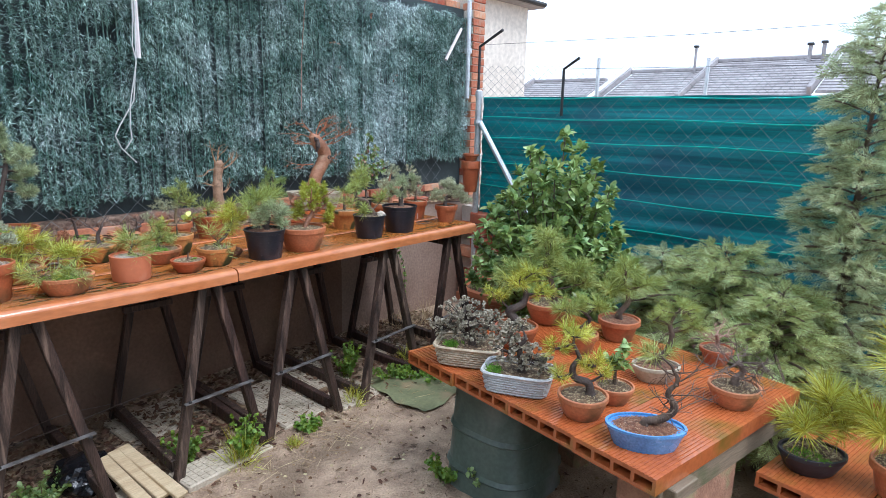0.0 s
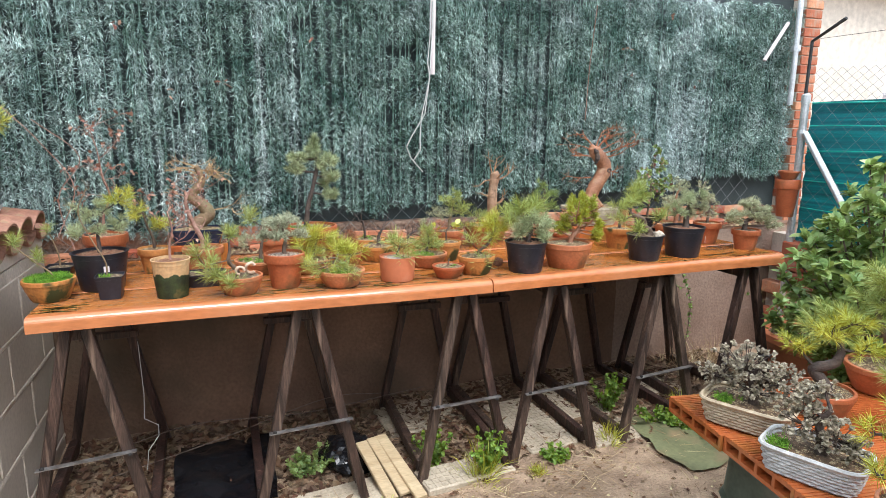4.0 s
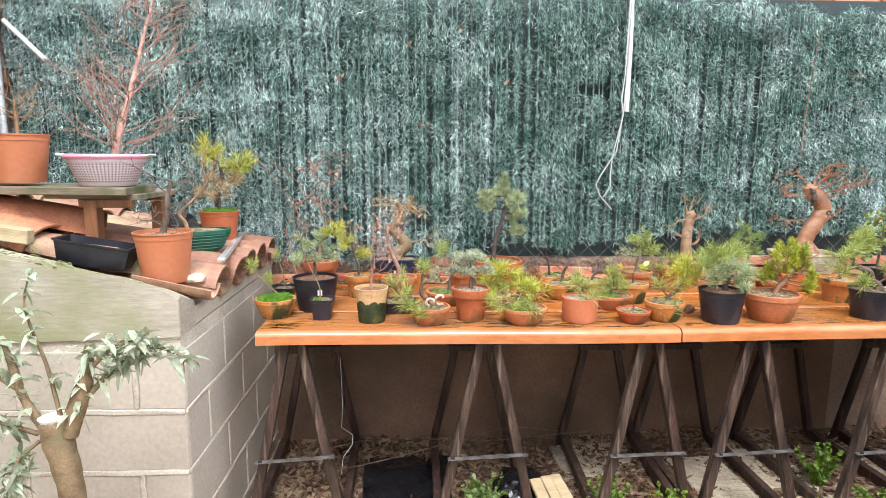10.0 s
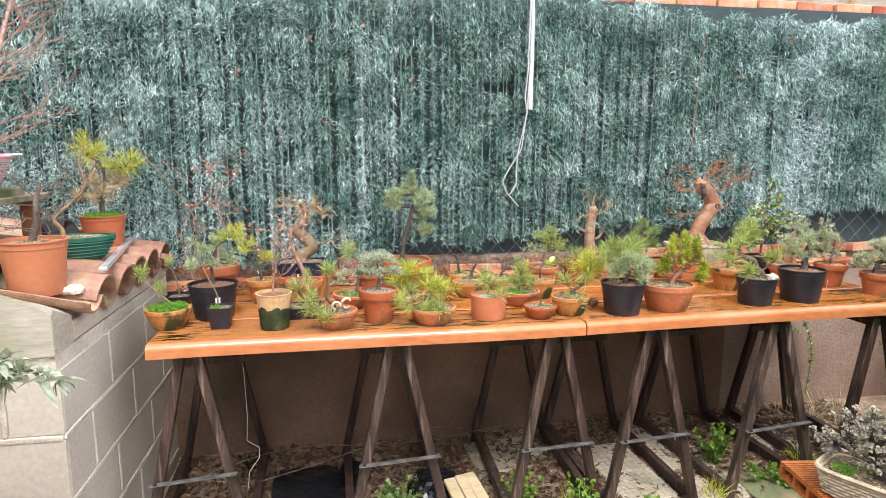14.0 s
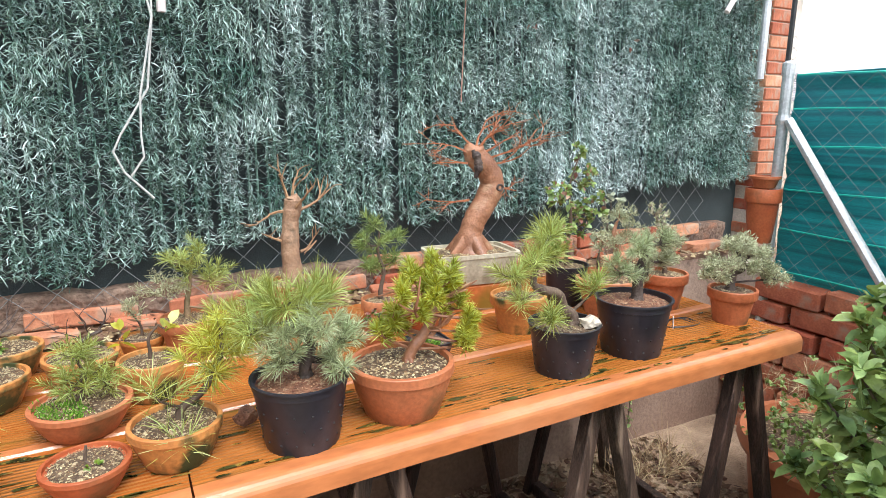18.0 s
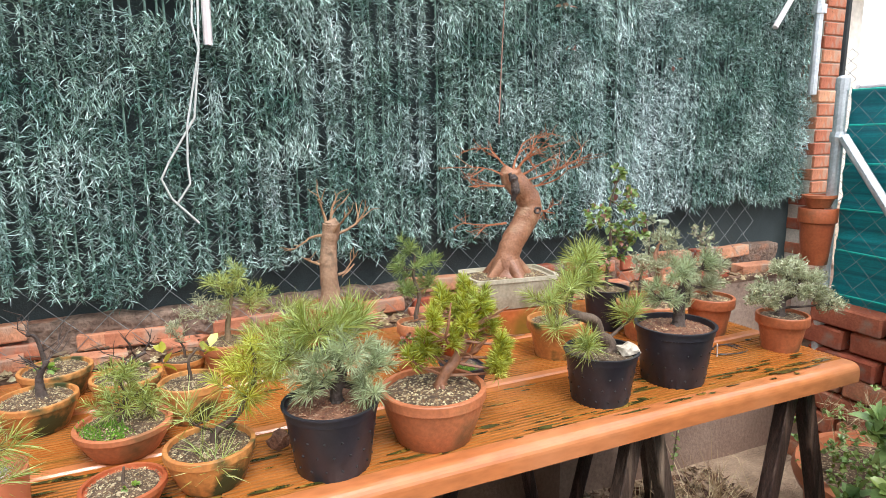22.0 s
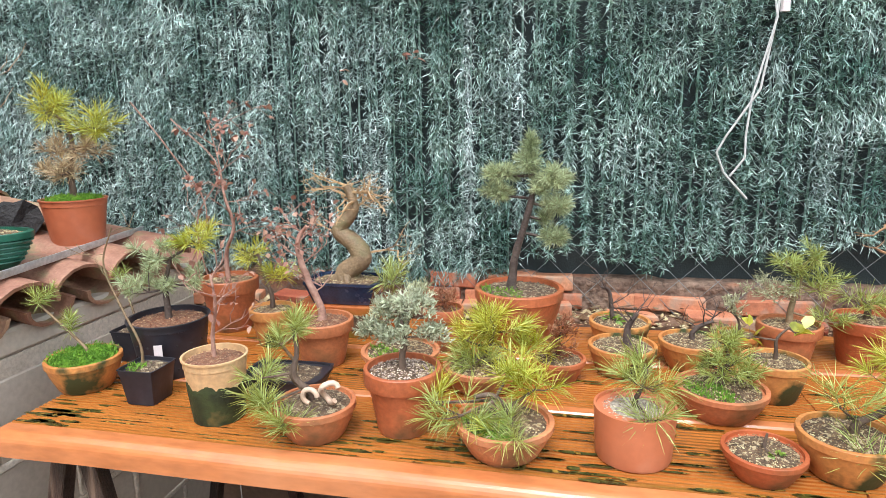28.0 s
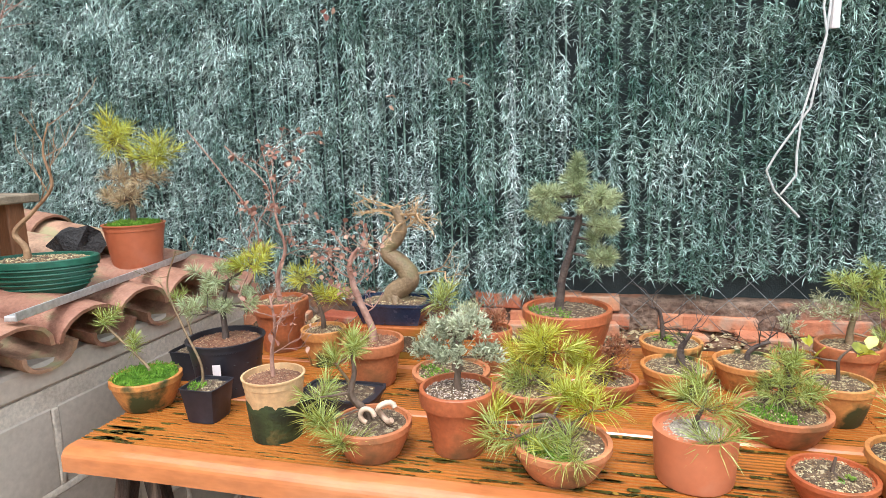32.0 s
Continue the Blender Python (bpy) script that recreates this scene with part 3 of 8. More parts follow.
while x < 3.95:
    k = random.uniform(0.55, 1.0)
    for z in (0.893, 0.948):
        if random.random() < (0.8 if z < 0.9 else 0.62):
            part("course_brick", brick_me, None, wall, at=pose(x + random.uniform(0, 0.08), 1.062 + random.uniform(-0.004, 0.006) - 0.035, z + random.uniform(-0.004, 0.004), random.uniform(-3, 3), random.uniform(-2, 2), random.uniform(-2.5, 2.5)) @ Matrix.Diagonal((k, 0.5, 0.95, 1)))
    x += 0.25 * k + 0.015
# ledge of bricks and rubble between table and cloth
x = -0.05
while x < 3.9:
    k = random.uniform(0.4, 1.0)
    part("ledge_brick", brick_me, None, wall, at=pose(x, 0.955 + random.uniform(-0.015, 0.015), 0.872 + random.uniform(-0.008, 0.006), random.uniform(-6, 6), random.uniform(-4, 4), random.uniform(-10, 10)) @ Matrix.Diagonal((k, random.uniform(0.5, 0.7), random.uniform(0.5, 0.8), 1)))
    x += 0.13 * k + random.uniform(0.13, 0.2)

old_brick_me = brick_me.copy()
old_brick_me.materials.clear()
old_brick_me.materials.append(M["brick_old"])
# corner pillars of brick behind the fence posts
for cx, name in ((4.215, "east"), (-1.52, "west")):
    pillar = thing("pillar_" + name, pose(cx, 1.06 if cx > 0 else 1.0, 0), "narrow red brick pillar at the wall's end", "pillar", kind="structure")
    part("core", cuboid(-0.068, 0.068, -0.083, 0.12, -0.2, 2.5) if cx > 0 else cuboid(-0.105, 0.105, -0.066, 0.12, -0.2, 2.5), "mortar" if cx > 0 else "brick_old", pillar)
    for j in range(44):
        z = -0.05 + j * 0.0575
        off = 0.0 if j % 2 else 0.004
        if cx > 0:
            part("brick", brick_me, None, pillar, at=pose(off, -0.035 - random.uniform(0, 0.005), z, 0, 0, random.uniform(-1, 1)) @ Matrix.Diagonal((0.6, 1, 1.08, 1)))
        else:
            part("brick", old_brick_me, None, pillar, at=pose(random.uniform(-0.03, 0.03), -0.03 - random.uniform(0, 0.022), z + random.uniform(-0.006, 0.006), random.uniform(-9, 9), random.uniform(-9, 9), random.uniform(-14, 14)) @ Matrix.Diagonal((random.uniform(0.65, 0.9), 1, random.uniform(1.2, 1.55), 1)))

# ---- right-hand fence: posts, chain link, teal net with cords ----
fence = thing("fence_east", pose(3.95, 0.72, 0), "chain-link fence hung with teal shade netting", "fence", kind="structure")


def net_sheet(length, z0, z1, seed):
    ys = np.arange(-length, 0.001, 0.05)
    zs = np.linspace(z0, z1, 70)
    v = []
    for z in zs:
        for y in ys:
            sag = 0.02 * noise.noise((y * 1.2, z * 6, seed)) + 0.005 * math.sin(z * 38 + y * 0.7) + 0.012 * noise.noise((y * 2.0, z * 22, seed + 4))
            v.append((0.035 + sag, y, z + 0.012 * noise.noise((y * 1.5, 3, seed)) * (z > z1 - 0.1)))
    n = len(ys)
    f = [(j * n + i, j * n + i + 1, (j + 1) * n + i + 1, (j + 1) * n + i) for j in range(len(zs) - 1) for i in range(n - 1)]
    return raw("net", v, f, "net_teal", True)


part("shade_net", net_sheet(7.0, 0.02, 1.625, 2.0), None, fence, "wrinkled teal woven shade net")
part("chain_link", chain_link(7.0, 1.62, 0.055, 0.0010), None, fence, at=pose(0.0, 0, 0.02, 0, 0, -90))
for z in (1.615, 1.48, 1.335, 1.16, 0.985, 0.8):
    part("cord", pipe([(0.012, -y, z + 0.006 * math.sin(y * 5 + z * 9)) for y in np.arange(0.02, 7.0, 0.12)], 0.004, 5), "cord_teal", fence, "bright teal edge cord")
post = part("post", pipe([(-0.02, 0, -0.1), (-0.02, 0, 1.66)], 0.022, 12), "galv", fence, "galvanised steel tube post")
part("post_cap", lathe([(0.026, 1.62), (0.026, 1.665), (0.015, 1.675)], 12), "galv", post, at=pose(-0.02, 0, 0))
arm = part("arm_post", pipe([(-0.005, 0.02, 1.6), (0.0, 0.02, 1.98), (0.0, -0.18, 2.08)], 0.011, 6), "dark_steel", fence, "dark angled barbed-wire arm")
part("arm_post", pipe([(0.0, -0.69, 1.5), (0.0, -0.69, 1.80), (0.0, -0.80, 1.865)], 0.010, 6), "dark_steel", fence)
brace = part("brace", pipe([(-0.03, -0.03, 1.44), (-0.06, -0.52, 0.80), (-0.08, -0.78, 0.45)], 0.019, 10), "galv", fence, "slanting galvanised brace tube")
part("brace_clamp", lathe([(0.027, 1.42), (0.03, 1.44), (0.027, 1.46)], 12), "galv", fence, at=pose(-0.02, 0, 0))
for z, y0 in ((1.99, 0.0), (1.8, -0.69)):
    part("wire_strand", pipe([(0, y0, z), (0, y0 - 1.5, z - 0.03), (0.2, y0 - 4.5, z)], 0.0015, 4), "dark_steel", fence)
# second fence farther out with bare mesh
outer = thing("fence_outer", pose(5.6, 2.2, 0.3), "bare grey chain-link fence on the neighbour's side", "fence", kind="structure")
part("chain_link", chain_link(3.2, 1.75, 0.04, 0.0017), None, outer, at=pose(0, 0, 0, 0, 0, -62))
for d in (0.0, 1.35, 2.4):
    part("post", pipe([(d * math.cos(radians(-62)), d * math.sin(radians(-62)), 0), (d * math.cos(radians(-62)), d * math.sin(radians(-62)), 1.8)], 0.02, 8), "galv", outer)
# low brick base under the fence
base = thing("fence_base", pose(3.99, 0.7, 0), "low wall of orange bricks under the fence", "wall", kind="structure")
part("core", cuboid(0.0, 0.1, -0.95, 0.2, -0.1, 0.80), "mortar", base)
big_brick_me = finish(cuboid(-0.14, 0.14, -0.06, 0.06, -0.042, 0.042, bevel=0.008), "brick", "brick_red")
for j in range(8):
    for i in range(3):
        part("brick", big_brick_me, None, base, at=pose(-0.02 + random.uniform(-0.015, 0.015), 0.05 - i * 0.30 - (j % 2) * 0.14, 0.07 + j * 0.094, random.uniform(-3, 3), random.uniform(-3, 3), 90 + random.uniform(-5, 5)))

# white vertical tube and its loose cord on the hedge
tube_w = thing("white_conduit", pose(1.628, 0.965, 1.72), "white plastic conduit fixed upright to the hedge", "conduit")
part("tube", pipe([(0, 0, 0), (0.004, 0, 0.3), (0.0, 0, 0.68)], 0.012, 8), "white_plastic", tube_w)
cordw = thing("hanging_rope", pose(0, 0, 0), "loose white cord hanging in a loop on the hedge", "rope")
part("strand", pipe([(1.62, 0.93, 2.33), (1.615, 0.93, 1.95), (1.60, 0.93, 1.70), (1.575, 0.93, 1.52), (1.50, 0.93, 1.40), (1.478, 0.93, 1.355), (1.50, 0.93, 1.30), (1.565, 0.93, 1.228)], 0.003, 6), "white_cord", cordw)
part("strand", pipe([(1.61, 0.925, 2.32), (1.60, 0.925, 1.9), (1.588, 0.925, 1.77), (1.60, 0.925, 1.70), (1.555, 0.925, 1.5), (1.548, 0.925, 1.40), (1.55, 0.925, 1.34), (1.515, 0.925, 1.29)], 0.0028, 6), "white_cord", cordw)
for cx, dx in ((3.98, -0.17), (-1.375, 0.18)):
    br = thing("wall_brace", pose(0, 0, 0), "short white slanting tube poking through the hedge", "tube")
    part("tube", pipe([(cx, 0.95, 2.12), (cx + dx, 0.945, 1.885 if dx < 0 else 1.94)], 0.011, 8), "white_plastic", br)
pipe_e = thing("drain_pipe", pose(4.045, 0.93, 0), "grey steel tube beside the brick pillar", "pipe")
part("pipe", pipe([(0, 0, 1.62), (0, 0, 2.36)], 0.017, 10), "galv", pipe_e)
part("bracket", lathe([(0.027, 1.95), (0.027, 1.985)], 10), "galv", pipe_e)

# ---- west fence with posts ----
wf = thing("fence_west", pose(-1.66, 0.9, 0), "tall chain-link fence backed with dark green cloth", "fence", kind="structure")
part("cloth", cuboid(-0.05, -0.035, -6.0, 0.25, 0.0, 2.9), "cloth_teal", wf, "dark blue-green windbreak cloth")
part("chain_link", chain_link(5.5, 2.7, 0.06, 0.0016), None, wf, at=pose(0, 0, 0.1, 0, 0, -90))
p1 = part("post", pipe([(0.03, -0.12, 0), (0.03, -0.12, 2.8)], 0.024, 12), "galv", wf, "galvanised steel tube post")
part("post", pipe([(0.12, 0.0, 0), (0.12, 0.0, 2.8)], 0.02, 12), "galv", wf)
part("post", pipe([(0.27, 0.0, 0.5), (0.27, 0.0, 2.8)], 0.016, 12), "galv", wf)
part("brace", pipe([(0.03, -0.15, 2.35), (0.05, -0.75, 1.35)], 0.028, 10), "galv", wf, "thick slanting galvanised brace")
for z in (2.25, 1.98, 1.65):
    part("collar", lathe([(0.028, z), (0.028, z + 0.02)], 10), "galv", p1, at=pose(0.03, -0.12, 0))
part("tension_wire", pipe([(0.01, 0, 2.05), (0.01, -3, 2.04)], 0.002, 4), "dark_steel", wf)

# ---- plain walls that close the garden behind the camera ----
back = thing("wall_south", pose(0, 0, 0), "plain cement garden wall", "wall", kind="structure")
part("face", cuboid(-6, 8, -7.2, -7.0, -0.2, 2.2), "block", back)

# ---- long table of grooved clay slabs on trestles ----
def slab_mesh(length, width, thick, nose, seed):
    """A clay slab: fine ribs along x between smooth margins; nose = rounded front edge."""
    prof = []
    if nose:
        prof = [(0.0, -thick)] + [(0.022 - 0.022 * math.cos(radians(a)), -0.022 + 0.022 * math.sin(radians(a))) for a in range(0, 91, 15)]
        start = 0.046
    else:
        prof = [(0.0, -thick), (0.0, -0.004), (0.004, 0.0)]
        start = 0.026
    y = start
    prof.append((y, 0.0))
    while y < width - 0.03:
        prof += [(y + 0.001, -0.003), (y + 0.0042, -0.003), (y + 0.0052, 0.0), (y + 0.0108, 0.0)]
        y += 0.0108
    prof += [(width - 0.004, 0.0), (width, -0.004), (width, -thick)]
    n = len(prof)
    xs = np.linspace(0, length, 9)
    v = []
    for i, x in enumerate(xs):
        for (py, pz) in prof:
            v.append((x, py + 0.0015 * math.sin(x * 9 + seed), pz + 0.0015 * math.sin(x * 4 + seed)))
    f = []
    for i in range(len(xs) - 1):
        for j in range(n):
            a, b = i * n + j, i * n + (j + 1) % n
            f.append((a, b, b + n, a + n))
    me = bpy.data.meshes.new("slab")
    me.from_pydata(v, [], f + [tuple(range(n))[::-1], tuple(range((len(xs) - 1) * n, len(xs) * n))])
    me.materials.append(M["slab"])
    me.materials.append(M["slab_edge"])
    me.materials.append(M["groove"])
    k = 8 if nose else 3
    deep = [2 if prof[j][1] == -0.003 or prof[(j + 1) % n][1] == -0.003 else 0 for j in range(n)]
    idx = [1 if (i % n) < k else deep[i % n] for i in range((len(xs) - 1) * n)] + [1, 1]
    me.polygons.foreach_set("material_index", idx)
    me.update()
    return me


table = thing("long_table", pose(0, 0, TOP), "long table top of wet grooved orange clay slabs on trestles", "table")
for row, (w, y0) in enumerate(((0.285, 0.0), (0.27, 0.287), (0.27, 0.559))):
    a = 1.548 + (0, 0.03, -0.02)[row]
    part("slab", slab_mesh(a, w, 0.048, row == 0, row), None, table, at=pose(0.0, y0, 0))
    part("slab", slab_mesh(3.08 - a - 0.004, w, 0.048, row == 0, row + 5), None, table, at=pose(a + 0.004, y0 + 0.004 * row, 0.003, 0, -0.2, 0.9))


def moss_stains():
    """Thin wet patches of black-green moss spread along the grooves and round the pots."""
    rng = random.Random(15)
    bm = bmesh.new()
    for i in range(330):
        x = 0.03 + 3.0 * rng.random() ** 1.5
        y = rng.choice((rng.uniform(0.045, 0.13), rng.uniform(0.05, 0.28), rng.uniform(0.05, 0.8)))
        z = 0.0008 + (0.0035 + 0.0035 * (x - 1.55) if x > 1.55 else 0)
        a, b = rng.uniform(0.008, 0.05), rng.uniform(0.0012, 0.006)
        ring = []
        for k in range(14):
            t = 2 * math.pi * k / 14
            q = 1 + 0.5 * noise.noise((math.cos(t) * 1.7, math.sin(t) * 1.7, i))
            ring.append(bm.verts.new((x + a * q * math.cos(t), y + b * q * math.sin(t), z)))
        bm.faces.new(ring)
    return bm


tagged(part("moss_stain", moss_stains(), "moss_wet", table, "wet black-green moss patches"), kind="stuff")


def trestle(x, lean, sp=0.2, turn=0.0):
    t = thing("trestle", pose(x, 0.42, 0, 0, 0, turn), "dark-stained old timber trestle under the clay table", "trestle", "trestles under the long table")
    top = TOP - 0.052
    part("top_beam", bar((0, -0.325, top - 0.03), (0, 0.36, top - 0.03), 0.05, 0.058), "old_wood", t)
    for s in (-1, 1):
        for y, out in ((-0.34, -0.035), (0.33, 0.03)):
            gz = ground_height(x + s * sp, 0.42 + y + out) - 0.01
            part("leg", bar((s * 0.028 + lean, y, top - 0.012), (s * sp, y + out, gz), 0.034, 0.038, (0, 1, 0)), "old_wood", t)
        part("ground_rail", bar((s * (sp - 0.015), -0.33, 0.085), (s * (sp - 0.015), 0.33, 0.085), 0.035, 0.05), "old_wood", t)
    hw = 0.03 + (sp - 0.03) * 0.60
    st = part("strip", bar((-hw - 0.02, -0.392, 0.36), (hw + 0.02, -0.388, 0.372), 0.003, 0.022, (0, 1, 0), 0.0), "metal_bar", t, "worn flat steel strip")
    for s in (-1, 1):
        part("bolt", lathe([(0.007, 0), (0.007, 0.006), (0.003, 0.008)], 8), "dark_steel", st, at=pose(s * hw, -0.394, 0.366, 90, 0, 0))
    hw = 0.03 + (sp - 0.03) * 0.33
    part("back_rail", bar((-hw - 0.03, 0.325, 0.565), (hw + 0.03, 0.325, 0.565), 0.03, 0.03, (0, 1, 0)), "old_wood", t)
    return t


for x, lean, sp, turn in ((0.105, 0.0, 0.19, 2), (0.845, 0.0, 0.20, 0), (1.475, 0.0, 0.19, -2), (1.875, 0.0, 0.20, 0), (2.42, 0.0, 0.21, 2), (2.93, 0.0, 0.19, -1)):
    trestle(x, lean, sp, turn)

# ---- block table on the right ----
def hollow_slab(length, width, thick, cells, mat):
    """A hollow clay slab along x: one extruded section with open cells and a ribbed top."""
    ribs = [(0.012 + i * 0.0115, 0.018 + i * 0.0115) for i in range(int((width - 0.02) / 0.0115))]
    webs = [(i * (width - 0.010) / cells, i * (width - 0.010) / cells + 0.010) for i in range(cells + 1)]
    ys = sorted({0.0, width} | {round(q, 5) for pr in ribs + webs for q in pr})
    zs = [-thick, -thick + 0.011, -0.011, 0.0, 0.0024]

    def solid(i, k):
        if not (0 <= i < len(ys) - 1 and 0 <= k < 4):
            return False
        m = (ys[i] + ys[i + 1]) / 2
        if k in (0, 2):
            return True
        return any(a < m < b for a, b in (webs if k == 1 else ribs))
    v = [(x, y, z) for x in (0.0, length) for y in ys for z in zs]
    at = lambda s, i, k: s * len(ys) * 5 + i * 5 + k
    f = []
    for i in range(len(ys) - 1):
        for k in range(4):
            if not solid(i, k):
                continue
            f.append((at(0, i, k), at(0, i, k + 1), at(0, i + 1, k + 1), at(0, i + 1, k)))
            f.append((at(1, i, k), at(1, i + 1, k), at(1, i + 1, k + 1), at(1, i, k + 1)))
            for di, dk, p, q in ((-1, 0, (i, k), (i, k + 1)), (1, 0, (i + 1, k + 1), (i + 1, k)), (0, -1, (i + 1, k), (i, k)), (0, 1, (i, k + 1), (i + 1, k + 1))):
                if not solid(i + di, k + dk):
                    f.append((at(0, *p), at(1, *p), at(1, *q), at(0, *q)))
    me = bpy.data.meshes.new("slab")
    me.from_pydata(v, [], f)
    me.materials.append(M[mat])
    bm = bmesh.new()
    bm.from_mesh(me)
    bmesh.ops.delete(bm, geom=[q for q in bm.verts if not q.link_faces], context="VERTS")
    bmesh.ops.recalc_face_normals(bm, faces=bm.faces)
    bm.to_mesh(me)
    bm.free()
    return me


block_me = hollow_slab(0.865, 0.262, 0.048, 4, "brick_slab")
btable = thing("block_table", pose(1.735, -1.652, 0.603, 0, 0, -9.2), "low table of wet orange hollow clay slabs on props", "table")
for i in range(4):
    part("slab", block_me, None, btable, at=pose(random.uniform(-0.008, 0.008), i * 0.2655, random.uniform(-0.002, 0.002)))
part("support_plank", bar((0.12, -0.02, -0.07), (0.12, 1.04, -0.07), 0.11, 0.04), "plank_grey", btable, "grey weathered support plank")
part("support_plank", bar((0.78, -0.02, -0.07), (0.78, 1.04, -0.07), 0.09, 0.04), "plank_grey", btable)
part("side_plank", bar((0.05, 0.03, -0.095), (0.85, 0.03, -0.095), 0.03, 0.085), "plank_grey", btable)
part("prop", cuboid(0.16, 0.5, 0.02, 0.22, -0.60, -0.10, bevel=0.01), "tile_roof", btable, "stacked clay prop")
part("prop", cuboid(0.6, 0.85, 0.7, 0.95, -0.60, -0.10, bevel=0.01), "tile_roof", btable)
low = thing("low_block_table", pose(2.12, -2.35, 0.46, 0, 0, -9.2), "lower table of grooved orange clay slabs", "table")
for i in range(2):
    part("slab", block_me, None, low, at=pose(0.0, 0.06 + i * 0.2655, 0))
part("prop", cuboid(0.1, 0.4, 0.1, 0.5, -0.46, -0.05, bevel=0.01), "tile_roof", low)

# compost bin under the block table
cbin = thing("compost_bin", pose(2.19, -0.87, 0.01), "dark green tapered plastic compost bin", "compost bin")
part("body", lathe([(0.215, 0), (0.215, 0.03), (0.20, 0.05), (0.175, 0.46), (0.17, 0.47), (0.165, 0.48), (0.158, 0.485)], 28, square=0.12), "bin_green", cbin, smooth=40)
part("lid", lathe([(0.172, 0.483), (0.172, 0.50), (0.15, 0.515), (0.08, 0.522)], 28, square=0.12), "bin_green", cbin, smooth=40)
part("rib", lathe([(0.196, 0.12), (0.205, 0.13), (0.195, 0.145)], 28, square=0.12), "bin_green", cbin, smooth=40)
part("rib", lathe([(0.186, 0.28), (0.195, 0.29), (0.185, 0.305)], 28, square=0.12), "bin_green", cbin, smooth=40)

# ---- shed ----
shed = thing("shed", pose(0, 0, 0), "small grey cement-block shed with a tiled roof", "shed")
part("wall_core", cuboid(-0.985, -0.1535, -0.2665, 0.90, -0.1, 0.935), "mortar", shed, "recessed mortar joints")


def block_piece(x0, x1, y0, y1, z0, z1):
    part("block", cuboid(x0, x1, y0, y1, z0, z1, bevel=0.006), "block", shed)


joint = 0.011
for j in range(5):
    z0, z1 = -0.13 + j * 0.2055 + joint / 2, -0.13 + (j + 1) * 0.2055 - joint / 2
    z1 = min(z1, 0.93)
    if j % 2 == 0:
        xs = [-0.995, -0.66, -0.30, -0.15]
        ys = [-0.27, 0.13, 0.53, 0.90]
    else:
        xs = [-0.995, -0.56, -0.15]
        ys = [-0.27, -0.06, 0.34, 0.74, 0.90]
    for a, b in zip(xs, xs[1:]):
        block_piece(a + joint / 2, b - (joint / 2 if b < -0.2 else 0), -0.27, -0.255, z0, z1)
    for a, b in zip(ys, ys[1:]):
        block_piece(-0.165, -0.15, a + (0.0152 if a < -0.2 else joint / 2), b - joint / 2, z0, z1)


def mortar_joint(x0, x1, y0, y1, z0, z1):
    """A squeezed-out mortar joint with a wavy face."""
    bm = cuboid(x0, x1, y0, y1, z0, z1, bevel=0.003)
    long_x, long_y = x1 - x0 > 0.05, y1 - y0 > 0.05
    cuts = [e for e in bm.edges if e.calc_length() > 0.1]
    bmesh.ops.subdivide_edges(bm, edges=cuts, cuts=14, use_grid_fill=True)
    for v in bm.verts:
        v.co += noise.noise_vector(v.co * 38) * 0.0035
    part("mortar_joint", bm, "mortar", shed, smooth=40)


for j in range(1, 5):
    z = -0.13 + j * 0.2055
    mortar_joint(-0.985, -0.152, -0.2735, -0.262, z - 0.009, z + 0.009)
    mortar_joint(-0.158, -0.1475, -0.262, 0.89, z - 0.009, z + 0.009)
for j in range(5):
    z0, z1 = -0.13 + j * 0.2055 + 0.010, min(0.925, -0.13 + (j + 1) * 0.2055 - 0.010)
    for a in ((-0.66, -0.30) if j % 2 == 0 else (-0.56,)):
        mortar_joint(a - 0.008, a + 0.008, -0.2735, -0.262, z0, z1)
    for a in ((0.13, 0.53) if j % 2 == 0 else (-0.06, 0.34, 0.74)):
        mortar_joint(-0.158, -0.1475, a - 0.008, a + 0.008, z0, z1)
part("jamb", cuboid(-1.02, -0.987, -0.272, 0.3, -0.1, 0.91, bevel=0.004), "block", shed)
part("back_wall", cuboid(-1.64, -0.99, 0.6, 0.9, -0.1, 1.2), "block", shed)


def parapet():
    bm = bmesh.new()
    top = [(-0.149, 1.072), (-0.185, 1.092), (-0.295, 1.122), (-0.30, 1.127), (-0.52, 1.164), (-0.54, 1.176), (-0.787, 1.214), (-0.806, 1.230), (-1.07, 1.278), (-1.09, 1.291), (-1.204, 1.315), (-1.64, 1.375)]
    drop = [0.05, 0.05, 0.045, 0.045, 0.03, 0.03, 0.01, 0.01, 0.0, 0.0, 0.0, 0.0]
    low = [(-1.64, 0.90), (-0.98, 0.915), (-0.149, 0.937)]
    f = [bm.verts.new((x, -0.278, z)) for x, z in top + low]
    b = [bm.verts.new((x, -0.15, z - d)) for (x, z), d in zip(top + low, drop + [0, 0, 0])]
    bm.faces.new(f)
    bm.faces.new(b[::-1])
    for i in range(len(f)):
        j = (i + 1) % len(f)
        bm.faces.new((f[j], f[i], b[i], b[j]))
    bmesh.ops.recalc_face_normals(bm, faces=bm.faces)
    bmesh.ops.bevel(bm, geom=[e for e in bm.edges if abs(e.verts[0].co.y - e.verts[1].co.y) < 0.01 and e.verts[0].co.z > 0.95 and e.verts[1].co.z > 0.95 and e.verts[0].co.y < -0.2], offset=0.012, segments=2, affect="EDGES")
    return bm


part("parapet", parapet(), "mossy_render", shed, "sloping rendered parapet stained by green algae")


